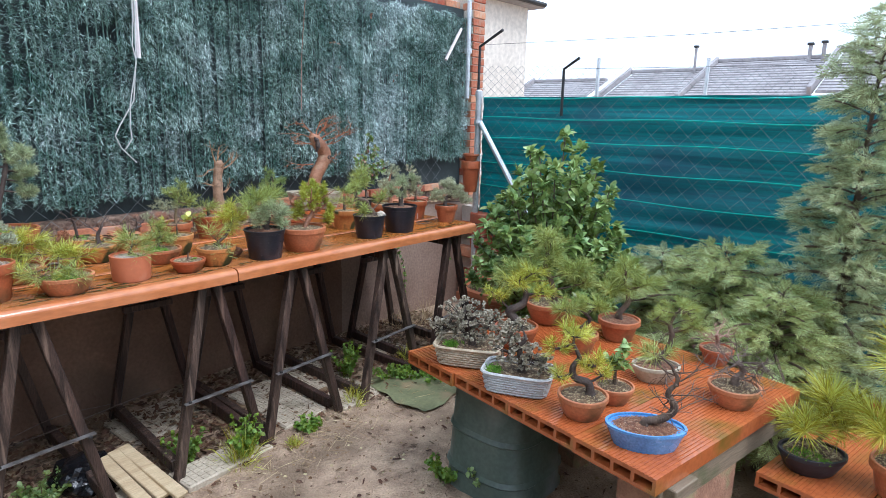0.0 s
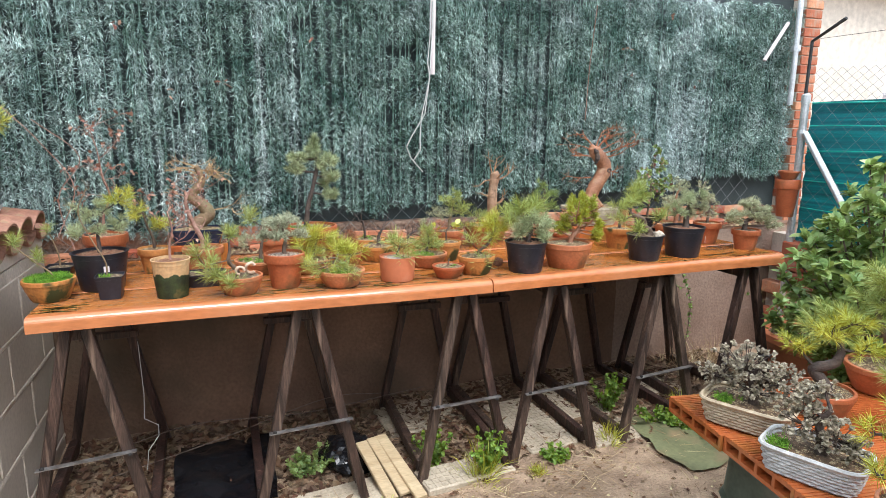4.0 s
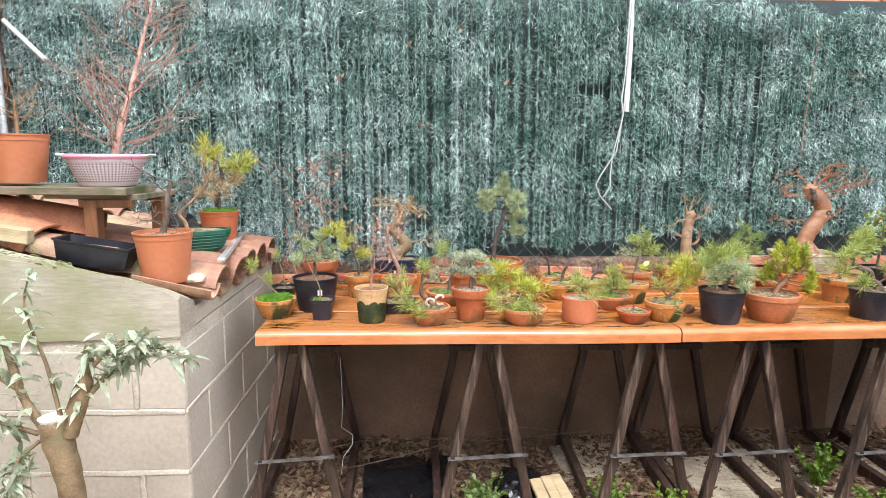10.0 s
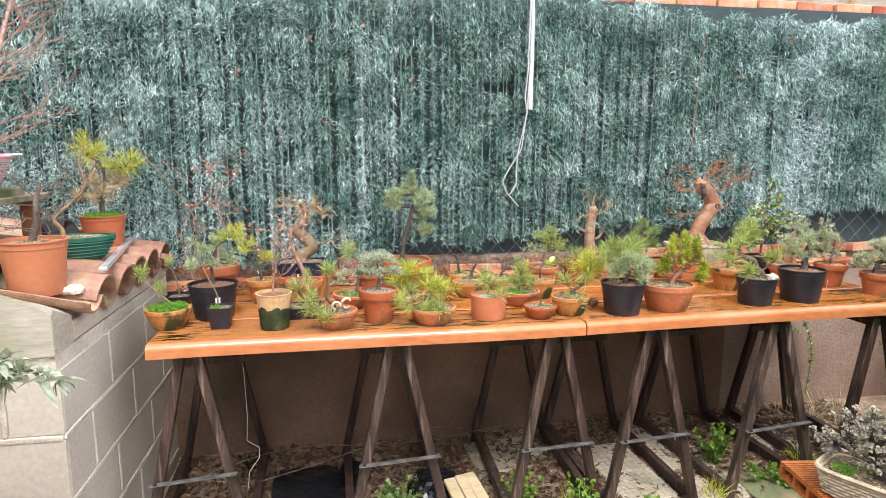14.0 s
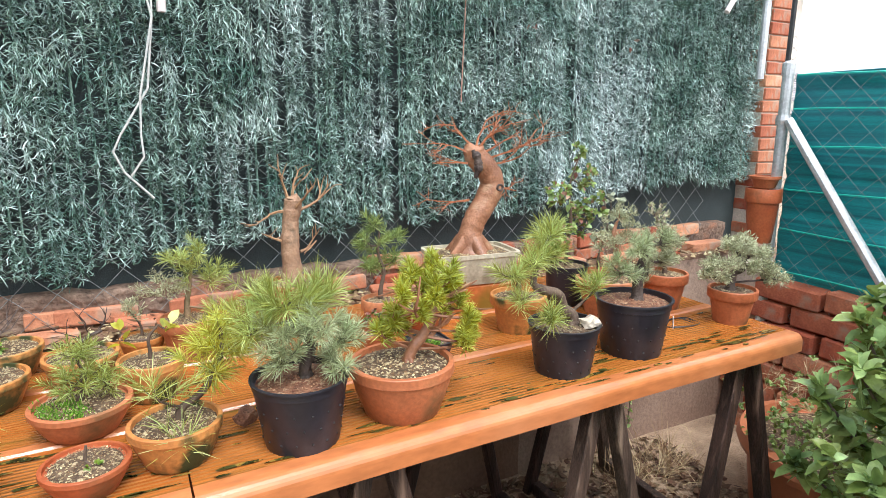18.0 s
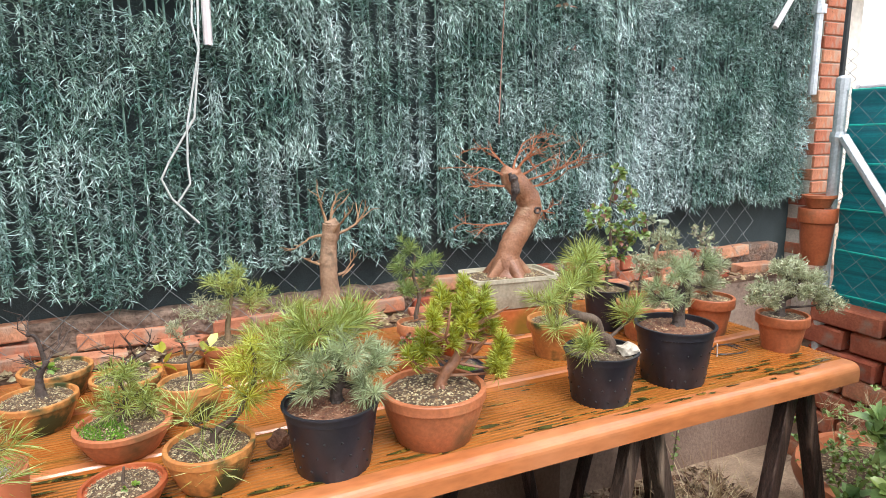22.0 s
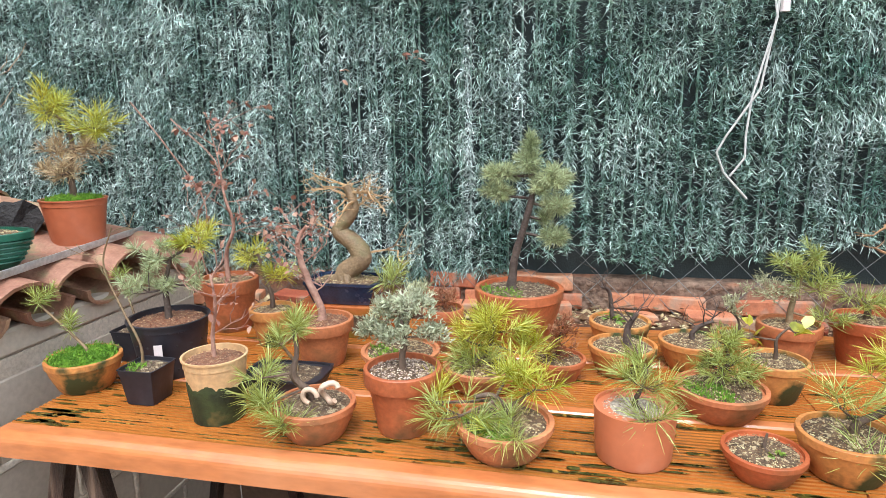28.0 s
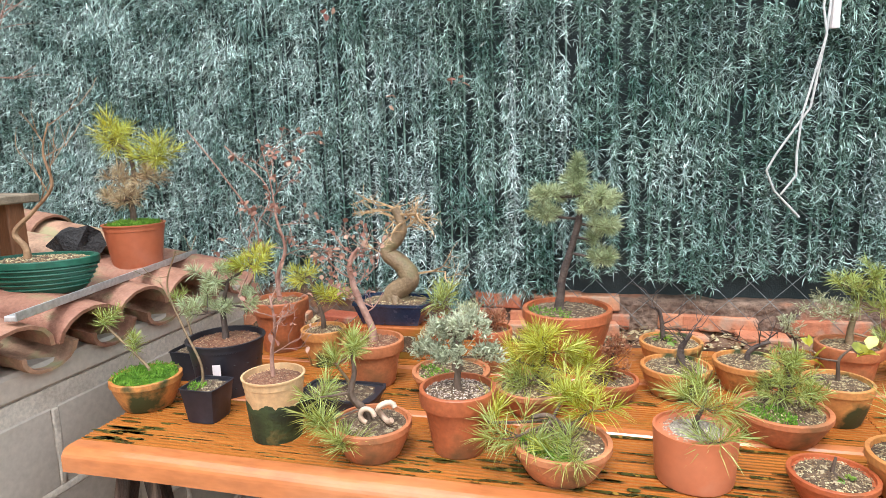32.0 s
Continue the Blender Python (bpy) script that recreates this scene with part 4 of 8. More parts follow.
def moss_strip():
    bm = bmesh.new()
    rng = random.Random(9)
    for i in range(300):
        x = rng.uniform(-1.6, -0.5)
        z = np.interp(x, [-1.64, -1.204, -1.07, -0.806, -0.52, -0.30], [1.375, 1.315, 1.278, 1.226, 1.160, 1.12])
        s = rng.uniform(0.002, 0.007)
        bmesh.ops.create_icosphere(bm, subdivisions=1, radius=s, matrix=Matrix.Translation((x, -0.27 + rng.uniform(0, 0.08), z - 0.001)) @ Matrix.Diagonal((1.6, 1, 0.25, 1)))
    return bm


tagged(part("moss_cushions", moss_strip(), "dry_moss", shed, "dry moss cushions on the parapet"), kind="stuff")


def tile_mesh(length, r0, r1, up=True):
    bm = bmesh.new()
    rows = []
    for i in range(4):
        s = i / 3
        r = r0 + (r1 - r0) * s
        for rr in (r, r - 0.011):
            rows.append([bm.verts.new((-s * length, rr * math.cos(a), (rr * math.sin(a)) * 0.72 * (1 if up else -1))) for a in [math.pi * k / 8 for k in range(9)]])
    for i in range(3):
        for k in range(8):
            o0, o1, n0, n1 = rows[2 * i], rows[2 * i + 2], rows[2 * i + 1], rows[2 * i + 3]
            bm.faces.new((o0[k], o1[k], o1[k + 1], o0[k + 1]))
            bm.faces.new((n0[k + 1], n1[k + 1], n1[k], n0[k]))
    for q in (0, 6):
        for k in range(8):
            bm.faces.new((rows[q][k], rows[q][k + 1], rows[q + 1][k + 1], rows[q + 1][k]))
    for i in range(3):
        for k in (0, 8):
            bm.faces.new((rows[2 * i][k], rows[2 * i + 1][k], rows[2 * i + 3][k], rows[2 * i + 2][k]))
    bmesh.ops.recalc_face_normals(bm, faces=bm.faces)
    return finish(bm, "roof_tile", "tile_roof", 50)


roof = part("roof_deck", bar((-0.30, 0.43, 1.005), (-1.64, 0.43, 1.295), 1.0, 0.03, (0, 0, 1)), "tile_roof", shed)
part("top_course", cuboid(-0.34, -0.1505, -0.1485, 0.90, 0.9365, 0.998, bevel=0.008), "block", shed)
front_tile = tile_mesh(0.25, 0.062, 0.070, False)
part("roof_tile", front_tile, None, shed, at=pose(-0.095, -0.095, 1.055, 0, 13.5, 2))
cover, channel = tile_mesh(0.42, 0.092, 0.074), tile_mesh(0.42, 0.074, 0.092, False)
slope = 12.3
random.seed(12)
for i in range(5):
    y = 0.03 + i * 0.185
    for j in range(5):
        x = -0.11 - j * 0.34
        z = 1.0 + (-0.11 - x) * math.tan(radians(slope)) + 0.012
        part("roof_tile", cover, None, shed, at=pose(x + random.uniform(-0.012, 0.012), y, z + 0.030, 0, slope - 1.8, random.uniform(-2, 2)))
        part("roof_tile", channel, None, shed, at=pose(x - 0.015, y + 0.0925, z + 0.018, 0, slope - 1.0, random.uniform(-2, 2)))

# ---- houses beyond the fence ----
def far_terrace():
    h = thing("terrace_house", pose(26.5, 0, -0.75), "pale rendered terrace with grey-brown tiled roofs", "house")
    part("wall", cuboid(0, 8, -6, 22, -0.5, 3.0), "house_wall", h)
    for k, (y0, y1, dz) in enumerate(((-6, 3.2, 0.35), (3.2, 8.0, 0.1), (8.0, 12.2, -0.25), (13.5, 18, -0.6))):
        ang = math.atan2(1.75, 4.0)
        bm = bmesh.new()
        rng = random.Random(k)
        for r in range(15):
            s = r / 15
            for q in range(int((y1 - y0) / 0.36)):
                x, z = -0.35 + 4.3 * s, 3.0 + dz + 1.78 * s
                y = y0 + q * 0.36
                vs = [(x, y, z), (x, y + 0.35, z), (x + 0.30, y + 0.35, z + 0.125), (x + 0.30, y, z + 0.125)]
                top = [bm.verts.new((a, b, c + 0.06 + (0.04 if i < 2 else 0.0))) for i, (a, b, c) in enumerate(vs)]
                bot = [bm.verts.new((a, b, c)) for a, b, c in vs]
                bm.faces.new(top)
                bm.faces.new((bot[0], bot[1], top[1], top[0]))
                bm.faces.new((bot[1], bot[2], top[2], top[1]))
                bm.faces.new((bot[3], bot[0], top[0], top[3]))
        rf = tagged(part("roof", bm, "far_roof", h, "grey-brown roof tiles with haze in their colour"), kind="stuff")
        bm = bmesh.new()
        beam(bm, (-0.4, y1, 3.1 + dz), (4.0, y1, 4.95 + dz), 0.3, 0.16, (0, 1, 0), 0.02)
        part("verge", bm, "far_roof", rf)
        part("ridge", bar((4.0, y0, 4.9 + dz), (4.0, y1, 4.9 + dz), 0.3, 0.2, bevel=0.05), "far_roof", rf)
        part("gable", cuboid(0.1, 7.9, y0, y0 + 0.1, 2.9, 3.1 + dz), "house_wall", h)
    for y, w, z in ((8.8, 0.1, 5.6), (3.6, 0.14, 5.5), (4.1, 0.14, 5.45)):
        ch = part("chimney", cuboid(3.5, 3.5 + w, y, y + w, 4.3, z, bevel=0.02), "far_roof", h)
        part("cowl", cuboid(3.45, 3.55 + w, y - 0.05, y + w + 0.05, z, z + 0.1, bevel=0.02), "dark_steel", ch)
    part("aerial", pipe([(4, 2, 4.9), (4, 2, 6.9)], 0.02, 5), "dark_steel", h)
    part("aerial_bar", pipe([(4, 1.6, 6.5), (4, 2.4, 6.5)], 0.015, 5), "dark_steel", h)


far_terrace()
hb = thing("cream_house", pose(9.6, 7.7, 0), "tall cream-rendered house with a tiled eave", "house")
part("wall", cuboid(-0.4, 5, 0, 6, -0.5, 4.35), "house_wall", hb)
part("eave", cuboid(-0.8, 5.3, -0.35, 6.4, 4.35, 4.47, bevel=0.02), "far_roof", hb)
rf = part("roof", bar((-0.85, 3, 4.55), (2.3, 3, 5.7), 6.9, 0.12, (0, 0, 1)), "far_roof", hb)
part("gutter", pipe([(-0.85, -0.4, 4.42), (5.2, -0.4, 4.42)], 0.06, 8), "dark_steel", hb)
part("downpipe", pipe([(0.1, -0.36, 4.4), (0.1, -0.05, 4.15), (0.1, -0.05, 0)], 0.045, 8), "beige_pot", hb)
wd = part("window", cuboid(1.6, 2.6, -0.02, 0.05, 2.2, 3.3), "glass", hb)
part("window_frame", cuboid(1.55, 2.65, -0.03, -0.022, 3.28, 3.34), "white_plastic", wd)
he = thing("gabled_house", pose(14.5, -1.6, 0), "white house with a dark tiled eave", "house")
part("wall", cuboid(0, 6, -8, 0.2, -0.5, 3.9), "house_wall", he)
part("roof", bar((-0.6, -4, 3.95), (3.5, -4, 5.6), 9.4, 0.16, (0, 0, 1)), "far_roof", he)
part("gutter", pipe([(-0.62, 0.6, 3.93), (-0.62, -8, 3.93)], 0.07, 8), "dark_steel", he)

# ---- potted plants: builders ----
def rim_profile(r, h, kind):
    if kind == "plain":        # nursery pot: straight taper, thin lip
        return [(r * 0.74, 0), (r * 0.76, 0.004), (r * 0.93, h * 0.86), (r * 0.95, h * 0.865), (r * 0.96, h * 0.97), (r, h * 0.975), (r, h), (r * 0.93, h), (r * 0.92, h * 0.9)]
    if kind == "clay":         # flower pot with a thick collar
        return [(r * 0.66, 0), (r * 0.68, 0.004), (r * 0.88, h * 0.74), (r * 0.985, h * 0.75), (r, h * 0.77), (r, h * 0.985), (r * 0.98, h), (r * 0.9, h), (r * 0.885, h * 0.9)]
    if kind == "bowl":         # shallow bonsai bowl
        return [(r * 0.66, 0), (r * 0.72, 0.006), (r * 0.9, h * 0.55), (r * 0.965, h * 0.80), (r, h * 0.82), (r, h * 0.985), (r * 0.985, h), (r * 0.9, h), (r * 0.885, h * 0.88)]
    if kind == "cylinder":
        return [(r * 0.9, 0), (r * 0.93, 0.006), (r * 0.97, h * 0.6), (r, h), (r * 0.94, h), (r * 0.93, h * 0.94)]
    return [(r * 0.78, 0), (r * 0.8, 0.005), (r * 0.97, h * 0.86), (r, h * 0.88), (r, h), (r * 0.93, h), (r * 0.92, h * 0.9)]     # tray


GRIT = {}


def grit(seed):
    """Loose grains for a pot's surface, within a unit disc."""
    if seed in GRIT:
        return GRIT[seed]
    rng = np.random.default_rng(seed)
    n = 620
    a, r = rng.uniform(0, 6.283, n), np.sqrt(rng.random(n)) * 0.96
    c = np.stack([r * np.cos(a), r * np.sin(a), np.zeros(n)], 1)
    s = rng.uniform(0.013, 0.036, n)
    off = np.array([(1, 0, 0), (-1, 0, 0), (0, 1, 0), (0, -1, 0), (0, 0, 0.7), (0, 0, -0.5)])
    rot = rng.uniform(0, 6.283, n)
    co, si = np.cos(rot)[:, None], np.sin(rot)[:, None]
    o = np.stack([off[None, :, 0] * co - off[None, :, 1] * si, off[None, :, 0] * si + off[None, :, 1] * co, np.repeat(off[None, :, 2], n, 0)], 2)
    o = o * s[:, None, None] * rng.uniform(0.6, 1.3, (n, 1, 3))
    v = (c[:, None, :] + o).reshape(-1, 3)
    fc = np.array([(0, 2, 4), (2, 1, 4), (1, 3, 4), (3, 0, 4)])
    f = (np.arange(n)[:, None, None] * 6 + fc[None]).reshape(-1, 3)
    GRIT[seed] = (v, f)
    return GRIT[seed]


M["grit"] = material("mixed grit grains", (0.42, 0.31, 0.16), (0.2, 0.125, 0.06), 0.95, 30, 90, 0.0, island=0.7)
M["grit_red"] = material("bark chips", (0.34, 0.17, 0.09), (0.18, 0.075, 0.04), 0.8, 30, 90, 0.0, island=0.5)
M["grit_pale"] = material("pale gravel grains", (0.56, 0.45, 0.37), (0.30, 0.22, 0.17), 0.9, 30, 90, 0.0, island=0.55)
M["grit_dark"] = material("dark wet grit", (0.26, 0.19, 0.12), (0.10, 0.065, 0.04), 0.9, 30, 90, 0.0, island=0.75)


def curve_points(pts, k=7):
    """Catmull-Rom through (x, y, z, r) points."""
    p = [np.array(q, float) for q in pts]
    p = [2 * p[0] - p[1]] + p + [2 * p[-1] - p[-2]]
    out = []
    for i in range(1, len(p) - 2):
        for j in range(k):
            t = j / k
            out.append(0.5 * (2 * p[i] + (p[i + 1] - p[i - 1]) * t + (2 * p[i - 1] - 5 * p[i] + 4 * p[i + 1] - p[i + 2]) * t * t + (3 * p[i] - p[i - 1] - 3 * p[i + 1] + p[i + 2]) * t ** 3))
    out.append(p[-2])
    return np.array(out)


def limb(bm, pts, n=7, rough=0.12, rng=None):
    c = curve_points(pts)
    rng = rng or random.Random(1)
    tube(bm, [tuple(q[:3]) for q in c], [max(0.0008, q[3] * (1 + rng.uniform(-rough, rough))) for q in c], n)
    return c


def twigs(bm, p, d, length, r, depth, rng, spread=0.7, up=0.15, n=4, kids=(2, 3), tips=None):
    """Bare forking twigs."""
    p, d = Vector(p), Vector(d).normalized()
    pts, rad = [p.copy()], [r]
    q = p.copy()
    for i in range(3):
        d = (d + Vector((rng.gauss(0, 0.2), rng.gauss(0, 0.2), rng.gauss(0, 0.16) + up * 0.4))).normalized()
        q = q + d * (length / 3)
        pts.append(q.copy())
        rad.append(max(0.0006, r * (1 - 0.2 * (i + 1))))
    tube(bm, pts, rad, n, cap=False)
    if tips is not None and depth <= 1:
        tips.append((q.copy(), d.copy()))
    if depth <= 0:
        return
    for _ in range(rng.randint(*kids)):
        a = pts[rng.randint(1, 3)]
        nd = (d + Vector((rng.gauss(0, spread), rng.gauss(0, spread), rng.gauss(up, spread * 0.6)))).normalized()
        twigs(bm, a, nd, length * rng.uniform(0.6, 0.85), r * 0.62, depth - 1, rng, spread, up, n, kids, tips)


def scatter(shape, mat, tufts, per, size, rng, name="foliage", width=0.0018, spread=0.9, droop=0.0, flat=1.0):
    """Foliage at tuft points (centre, direction): needles, short scales or leaves."""
    if shape == "needle":
        per = int(per * 1.15)
    n = len(tufts) * per
    c = np.repeat(np.array([t[0] for t in tufts]), per, 0)
    d0 = np.repeat(unit(np.array([t[1] for t in tufts])), per, 0)
    d = unit(d0 + rng.normal(0, spread, (n, 3)) * np.array([1, 1, flat]))
    if shape == "needle":        # a shoot: needles fan out round its axis, wide at the foot and closing at the tip
        q = rng.random(n)
        axis = np.repeat(rng.uniform(0.55, 1.0, len(tufts)), per) * size
        th = np.clip((1.35 - 0.95 * q) * (0.55 + 0.65 * spread) + rng.normal(0, 0.13, n), 0.05, 1.9)
        ring = rng.uniform(0, 6.283, n)
        u = unit(np.cross(d0, np.array((0.31, 0.83, 0.46))))
        w = np.cross(d0, u)
        rad = u * np.cos(ring)[:, None] + w * np.sin(ring)[:, None]
        d = d0 * np.cos(th)[:, None] + rad * np.sin(th)[:, None]
        L = rng.uniform(0.75, 1.1, n) * size * np.repeat(rng.uniform(0.8, 1.15, len(tufts)), per)
        p = c + d0 * ((q - 0.6) * axis)[:, None]
        bend = rng.normal(0, 0.05, (n, 3)) * L[:, None]
        bend[:, 2] -= droop * L * rng.random(n)
        return blades(p, d, unit(np.cross(d, rng.normal(0, 1, (n, 3)))), L, np.full(n, width * 0.85), bend, name, mat)
    if shape == "scale":
        L = rng.uniform(0.6, 1.3, n) * size
        p = c + rng.normal(0, size * 0.55, (n, 3))
        return blades(p, d, unit(np.cross(d, rng.normal(0, 1, (n, 3)))), L, np.full(n, width) * rng.uniform(0.7, 1.4, n), np.zeros((n, 3)), name, mat)
    # leaf: a folded pointed blade of four quads' worth of triangles
    L = rng.uniform(0.65, 1.15, n) * size
    p = c + d0 * (rng.uniform(-0.6, 0.1, n) * size)[:, None]
    s = unit(np.cross(d, np.stack([rng.normal(0, 0.45, n), rng.normal(0, 0.45, n), np.ones(n)], 1)))
    nrm = unit(np.cross(s, d))
    w = (L * width)[:, None]
    Lc = L[:, None]
    fold = nrm * w * 0.28
    tipdrop = np.zeros((n, 3))
    tipdrop[:, 2] = -L * (0.12 + droop * rng.random(n))
    v = np.stack([p, p + d * Lc * 0.35 + s * w + fold, p + d * Lc * 0.35, p + d * Lc * 0.35 - s * w + fold,
                  p + d * Lc * 0.72 + s * w * 0.8 + fold + tipdrop * 0.4, p + d * Lc * 0.72 + tipdrop * 0.4, p + d * Lc * 0.72 - s * w * 0.8 + fold + tipdrop * 0.4, p + d * Lc + tipdrop], 1).reshape(-1, 3)
    fc = np.array([(0, 2, 1), (0, 3, 2), (1, 2, 5), (1, 5, 4), (2, 3, 6), (2, 6, 5), (4, 5, 7), (5, 6, 7)])
    f = (np.arange(n)[:, None, None] * 8 + fc[None]).reshape(-1, 3)
    return raw(name, v, f, mat)


def pads(bm, trunk, crowns, rng, branch_r=0.003):
    """Tuft points inside ellipsoids (cx, cy, cz, rx, ry, rz, count), each joined to the trunk by a twig."""
    tufts = []
    tp = np.array([q[:3] for q in trunk])
    for cx, cy, cz, rx, ry, rz, count in crowns:
        c = np.array((cx, cy, cz))
        below = tp[tp[:, 2] <= cz + 0.01]
        src = (below if len(below) else tp)
        j = np.argmin(((src - c) ** 2).sum(1))
        start = src[j]
        mid = (start * 0.45 + c * 0.55) + np.array((0, 0, -rz * 0.25))
        hub = c - np.array((0, 0, rz * 0.35))
        tube(bm, [tuple(start), tuple(mid), tuple(hub)], [branch_r * 1.5, branch_r * 1.2, branch_r], 5)
        for _ in range(count):
            v = np.array([rng.gauss(0, 1) for _ in range(3)])
            v = v / np.linalg.norm(v) * (rng.random() ** 0.4)
            p = c + v * np.array((rx, ry, rz))
            d = (p - hub) + np.array((0, 0, 0.35 * rz + 0.004))
            tufts.append((p, d / (np.linalg.norm(d) + 1e-9)))
            if rng.random() < 0.6:
                tube(bm, [tuple(hub), tuple((hub + p) / 2 + np.array((0, 0, -0.003))), tuple(p)], [branch_r * 0.7, branch_r * 0.5, branch_r * 0.3], 4, cap=False)
    return tufts


COUNT = [0]


def plant(name, label, x, y, r, h, pot="clay", mat="terracotta", soil="grit", trunk=None, bark="bark", crowns=(), leaf=None,
          bare=None, z=None, category="potted plant", group="potted plants on the long table", sx=1.0, sy=1.0, turn=0.0, square=0.0, moss=0, holes=False, extra=None, seed=None, tag=None, ground_mat=None, twig_mat=None):
    """One potted plant: pot, soil with grains, trunk with limbs, foliage. crowns hold the foliage pads; leaf = (shape, material, per tuft, size, width, spread)."""
    COUNT[0] += 1
    sd = COUNT[0] * 7 + 3 if seed is None else seed
    rng, nrg = random.Random(sd), np.random.default_rng(sd)
    z = TOP + 0.001 if z is None else z
    t = thing(name, pose(x, y, z, 0, 0, turn), label, category, group)
    po = part("pot", lathe(rim_profile(r, h, pot), 28, sx, sy, square), mat, t, smooth=35)
    lip = h * 0.93 if pot != "tray" else h * 0.93
    so = part("soil", lathe([(r * 0.905, lip - 0.012), (r * 0.905, lip - 0.004), (r * 0.6, lip + 0.001), (r * 0.2, lip + 0.004)], 20, sx, sy, square), ground_mat or {"grit": "soil", "grit_red": "soil_red", "grit_pale": "gravel_pale", "grit_dark": "soil", "moss": "moss"}[soil], t)
    if soil != "moss":
        gv, gf = grit(rng.randint(0, 5))
        gv = gv * np.array((r * 0.88 * sx, r * 0.88 * sy, r))
        gv[:, 2] += lip - 0.003 + 0.0085 * (1 - (gv[:, 0] / (r * sx)) ** 2 - (gv[:, 1] / (r * sy)) ** 2)
        tagged(part("gravel", raw("gravel", gv, gf, soil), None, so), kind="stuff")
    else:
        tuf = []
        for _ in range(240):
            a, q = rng.uniform(0, 6.28), math.sqrt(rng.random()) * r * 0.85
            tuf.append(((q * math.cos(a), q * math.sin(a), lip + 0.012 * (1 - (q / r) ** 2)), (0, 0, 1)))
        part("moss_cushion", scatter("scale", "moss", tuf, 14, 0.007, nrg, "moss", 0.002, 0.8), None, so, "bright green moss cushion")
    if moss:
        tuf = [((q * math.cos(a), q * math.sin(a), lip + 0.002), (0, 0, 1)) for a, q in ((rng.uniform(0.4, 2.4) + 2.6, r * 0.85 * math.sqrt(rng.random())) for _ in range(moss))]
        part("moss_patch", scatter("scale", "moss", tuf, 12, 0.007, nrg, "moss", 0.002, 0.8), None, so, "green moss patch")
    # no openings: near-black studs on the pot paint the holes' dark inside
    if holes:
        bm = bmesh.new()
        for row in (0.18, 0.4, 0.62):
            for k in range(16):
                a = 2 * math.pi * (k + 0.5 * (row == 0.4)) / 16
                rr = r * (0.76 + 0.17 * row / 0.86) + 0.0004
                bmesh.ops.create_cone(bm, segments=6, radius1=0.0026, radius2=0.0018, depth=0.0016, cap_ends=True, matrix=Matrix.Translation((rr * math.cos(a), rr * math.sin(a), h * row)) @ Matrix.Rotation(a, 4, "Z") @ Matrix.Rotation(radians(90), 4, "Y"))
        tagged(part("perforation", bm, "lava", po, "rows of small drainage holes"), kind="stuff")
    if tag:
        part("label_tag", cuboid(-0.009, 0.009, -0.0015, 0, -0.014, 0.014), "white_plastic", po, "small white paper tag", at=pose(r * 0.97 * math.cos(radians(tag)), r * 0.97 * math.sin(radians(tag)) - 0.003, h * 0.6, 0, 0, tag + 90))
    bm = bmesh.new()
    spine = []
    if trunk:
        pts = [(a, b, c + lip, q) for a, b, c, q in trunk]
        pts = [(pts[0][0], pts[0][1], lip - 0.01, pts[0][3] * 1.35)] + pts
        spine = limb(bm, pts, 12 if trunk[0][3] > 0.008 else 6, 0.03, rng)
        if trunk[0][3] > 0.008:      # root flare
            for k in range(5):
                a = k * 1.256 + rng.uniform(-0.3, 0.3)
                R = trunk[0][3]
                bx, by = trunk[0][0], trunk[0][1]
                tube(bm, [(bx + R * 0.4 * math.cos(a), by + R * 0.4 * math.sin(a), lip + R * 0.7), (bx + R * 1.05 * math.cos(a), by + R * 1.05 * math.sin(a), lip + 0.004), (bx + R * 1.5 * math.cos(a), by + R * 1.5 * math.sin(a), lip - 0.006)], [R * 0.55, R * 0.42, R * 0.2], 6)
    if trunk and trunk[0][3] > 0.008:      # knobbly bark
        for q in bm.verts:
            q.co += noise.noise_vector(q.co * 70) * 0.0016 + noise.noise_vector(q.co * 28) * 0.002
    tufts = []
    if crowns:
        tufts = pads(bm, spine, [(a, b, c + lip, rx, ry, rz, k) for a, b, c, rx, ry, rz, k in crowns], rng, max(0.0016, (trunk[-1][3] if trunk else 0.002) * 0.6))
    tips = []
    tw = bmesh.new()
    if bare:            # (from height share, number, length, radius, depth, spread, up)
        lo, num, ln, rd, dep, spr, up = bare
        for k in range(num):
            s = spine[min(len(spine) - 1, int(len(spine) * (lo + (1 - lo) * (k + 0.5) / num)))]
            a = k * 2.4 + rng.uniform(-0.5, 0.5)
            twigs(tw, s[:3], (math.cos(a), math.sin(a), up * 1.5 + 0.2), ln * rng.uniform(0.7, 1.1), rd, dep, rng, spr, up, 4, (2, 3), tips)
    if extra:
        extra(tw, lip, rng)
    for b, nm in ((bm, "trunk"), (tw, "twig_work")):
        if len(b.verts):
            ob = part(nm, b, (twig_mat or bark) if nm == "twig_work" else bark, t, smooth=60)
            if nm == "twig_work":
                tagged(ob, kind="stuff")
        else:
            b.free()
    for lf in (leaf if isinstance(leaf, list) else [leaf] if leaf else []):
        shape, lm, per, size, width, spread = lf[:6]
        src = tufts
        if len(lf) > 6:
            src = [tu for i, tu in enumerate(tufts) if lf[6][0] <= i < lf[6][1]]
        if not src and tips:
            src = [(np.array(p), np.array(d)) for p, d in tips if rng.random() < 0.7]
        if src:
            part("foliage", scatter(shape, lm, src, per, size, nrg, "foliage", width, spread, 0.15), None, t)
    return t


def pine(mat, per=46, size=0.05, width=0.0016, spread=0.62):
    return ("needle", mat, int(per * 1.35), size, width, spread)


def scale(mat, per=60, size=0.011, width=0.0022, spread=0.9):
    return ("scale", mat, per, size, width, spread)


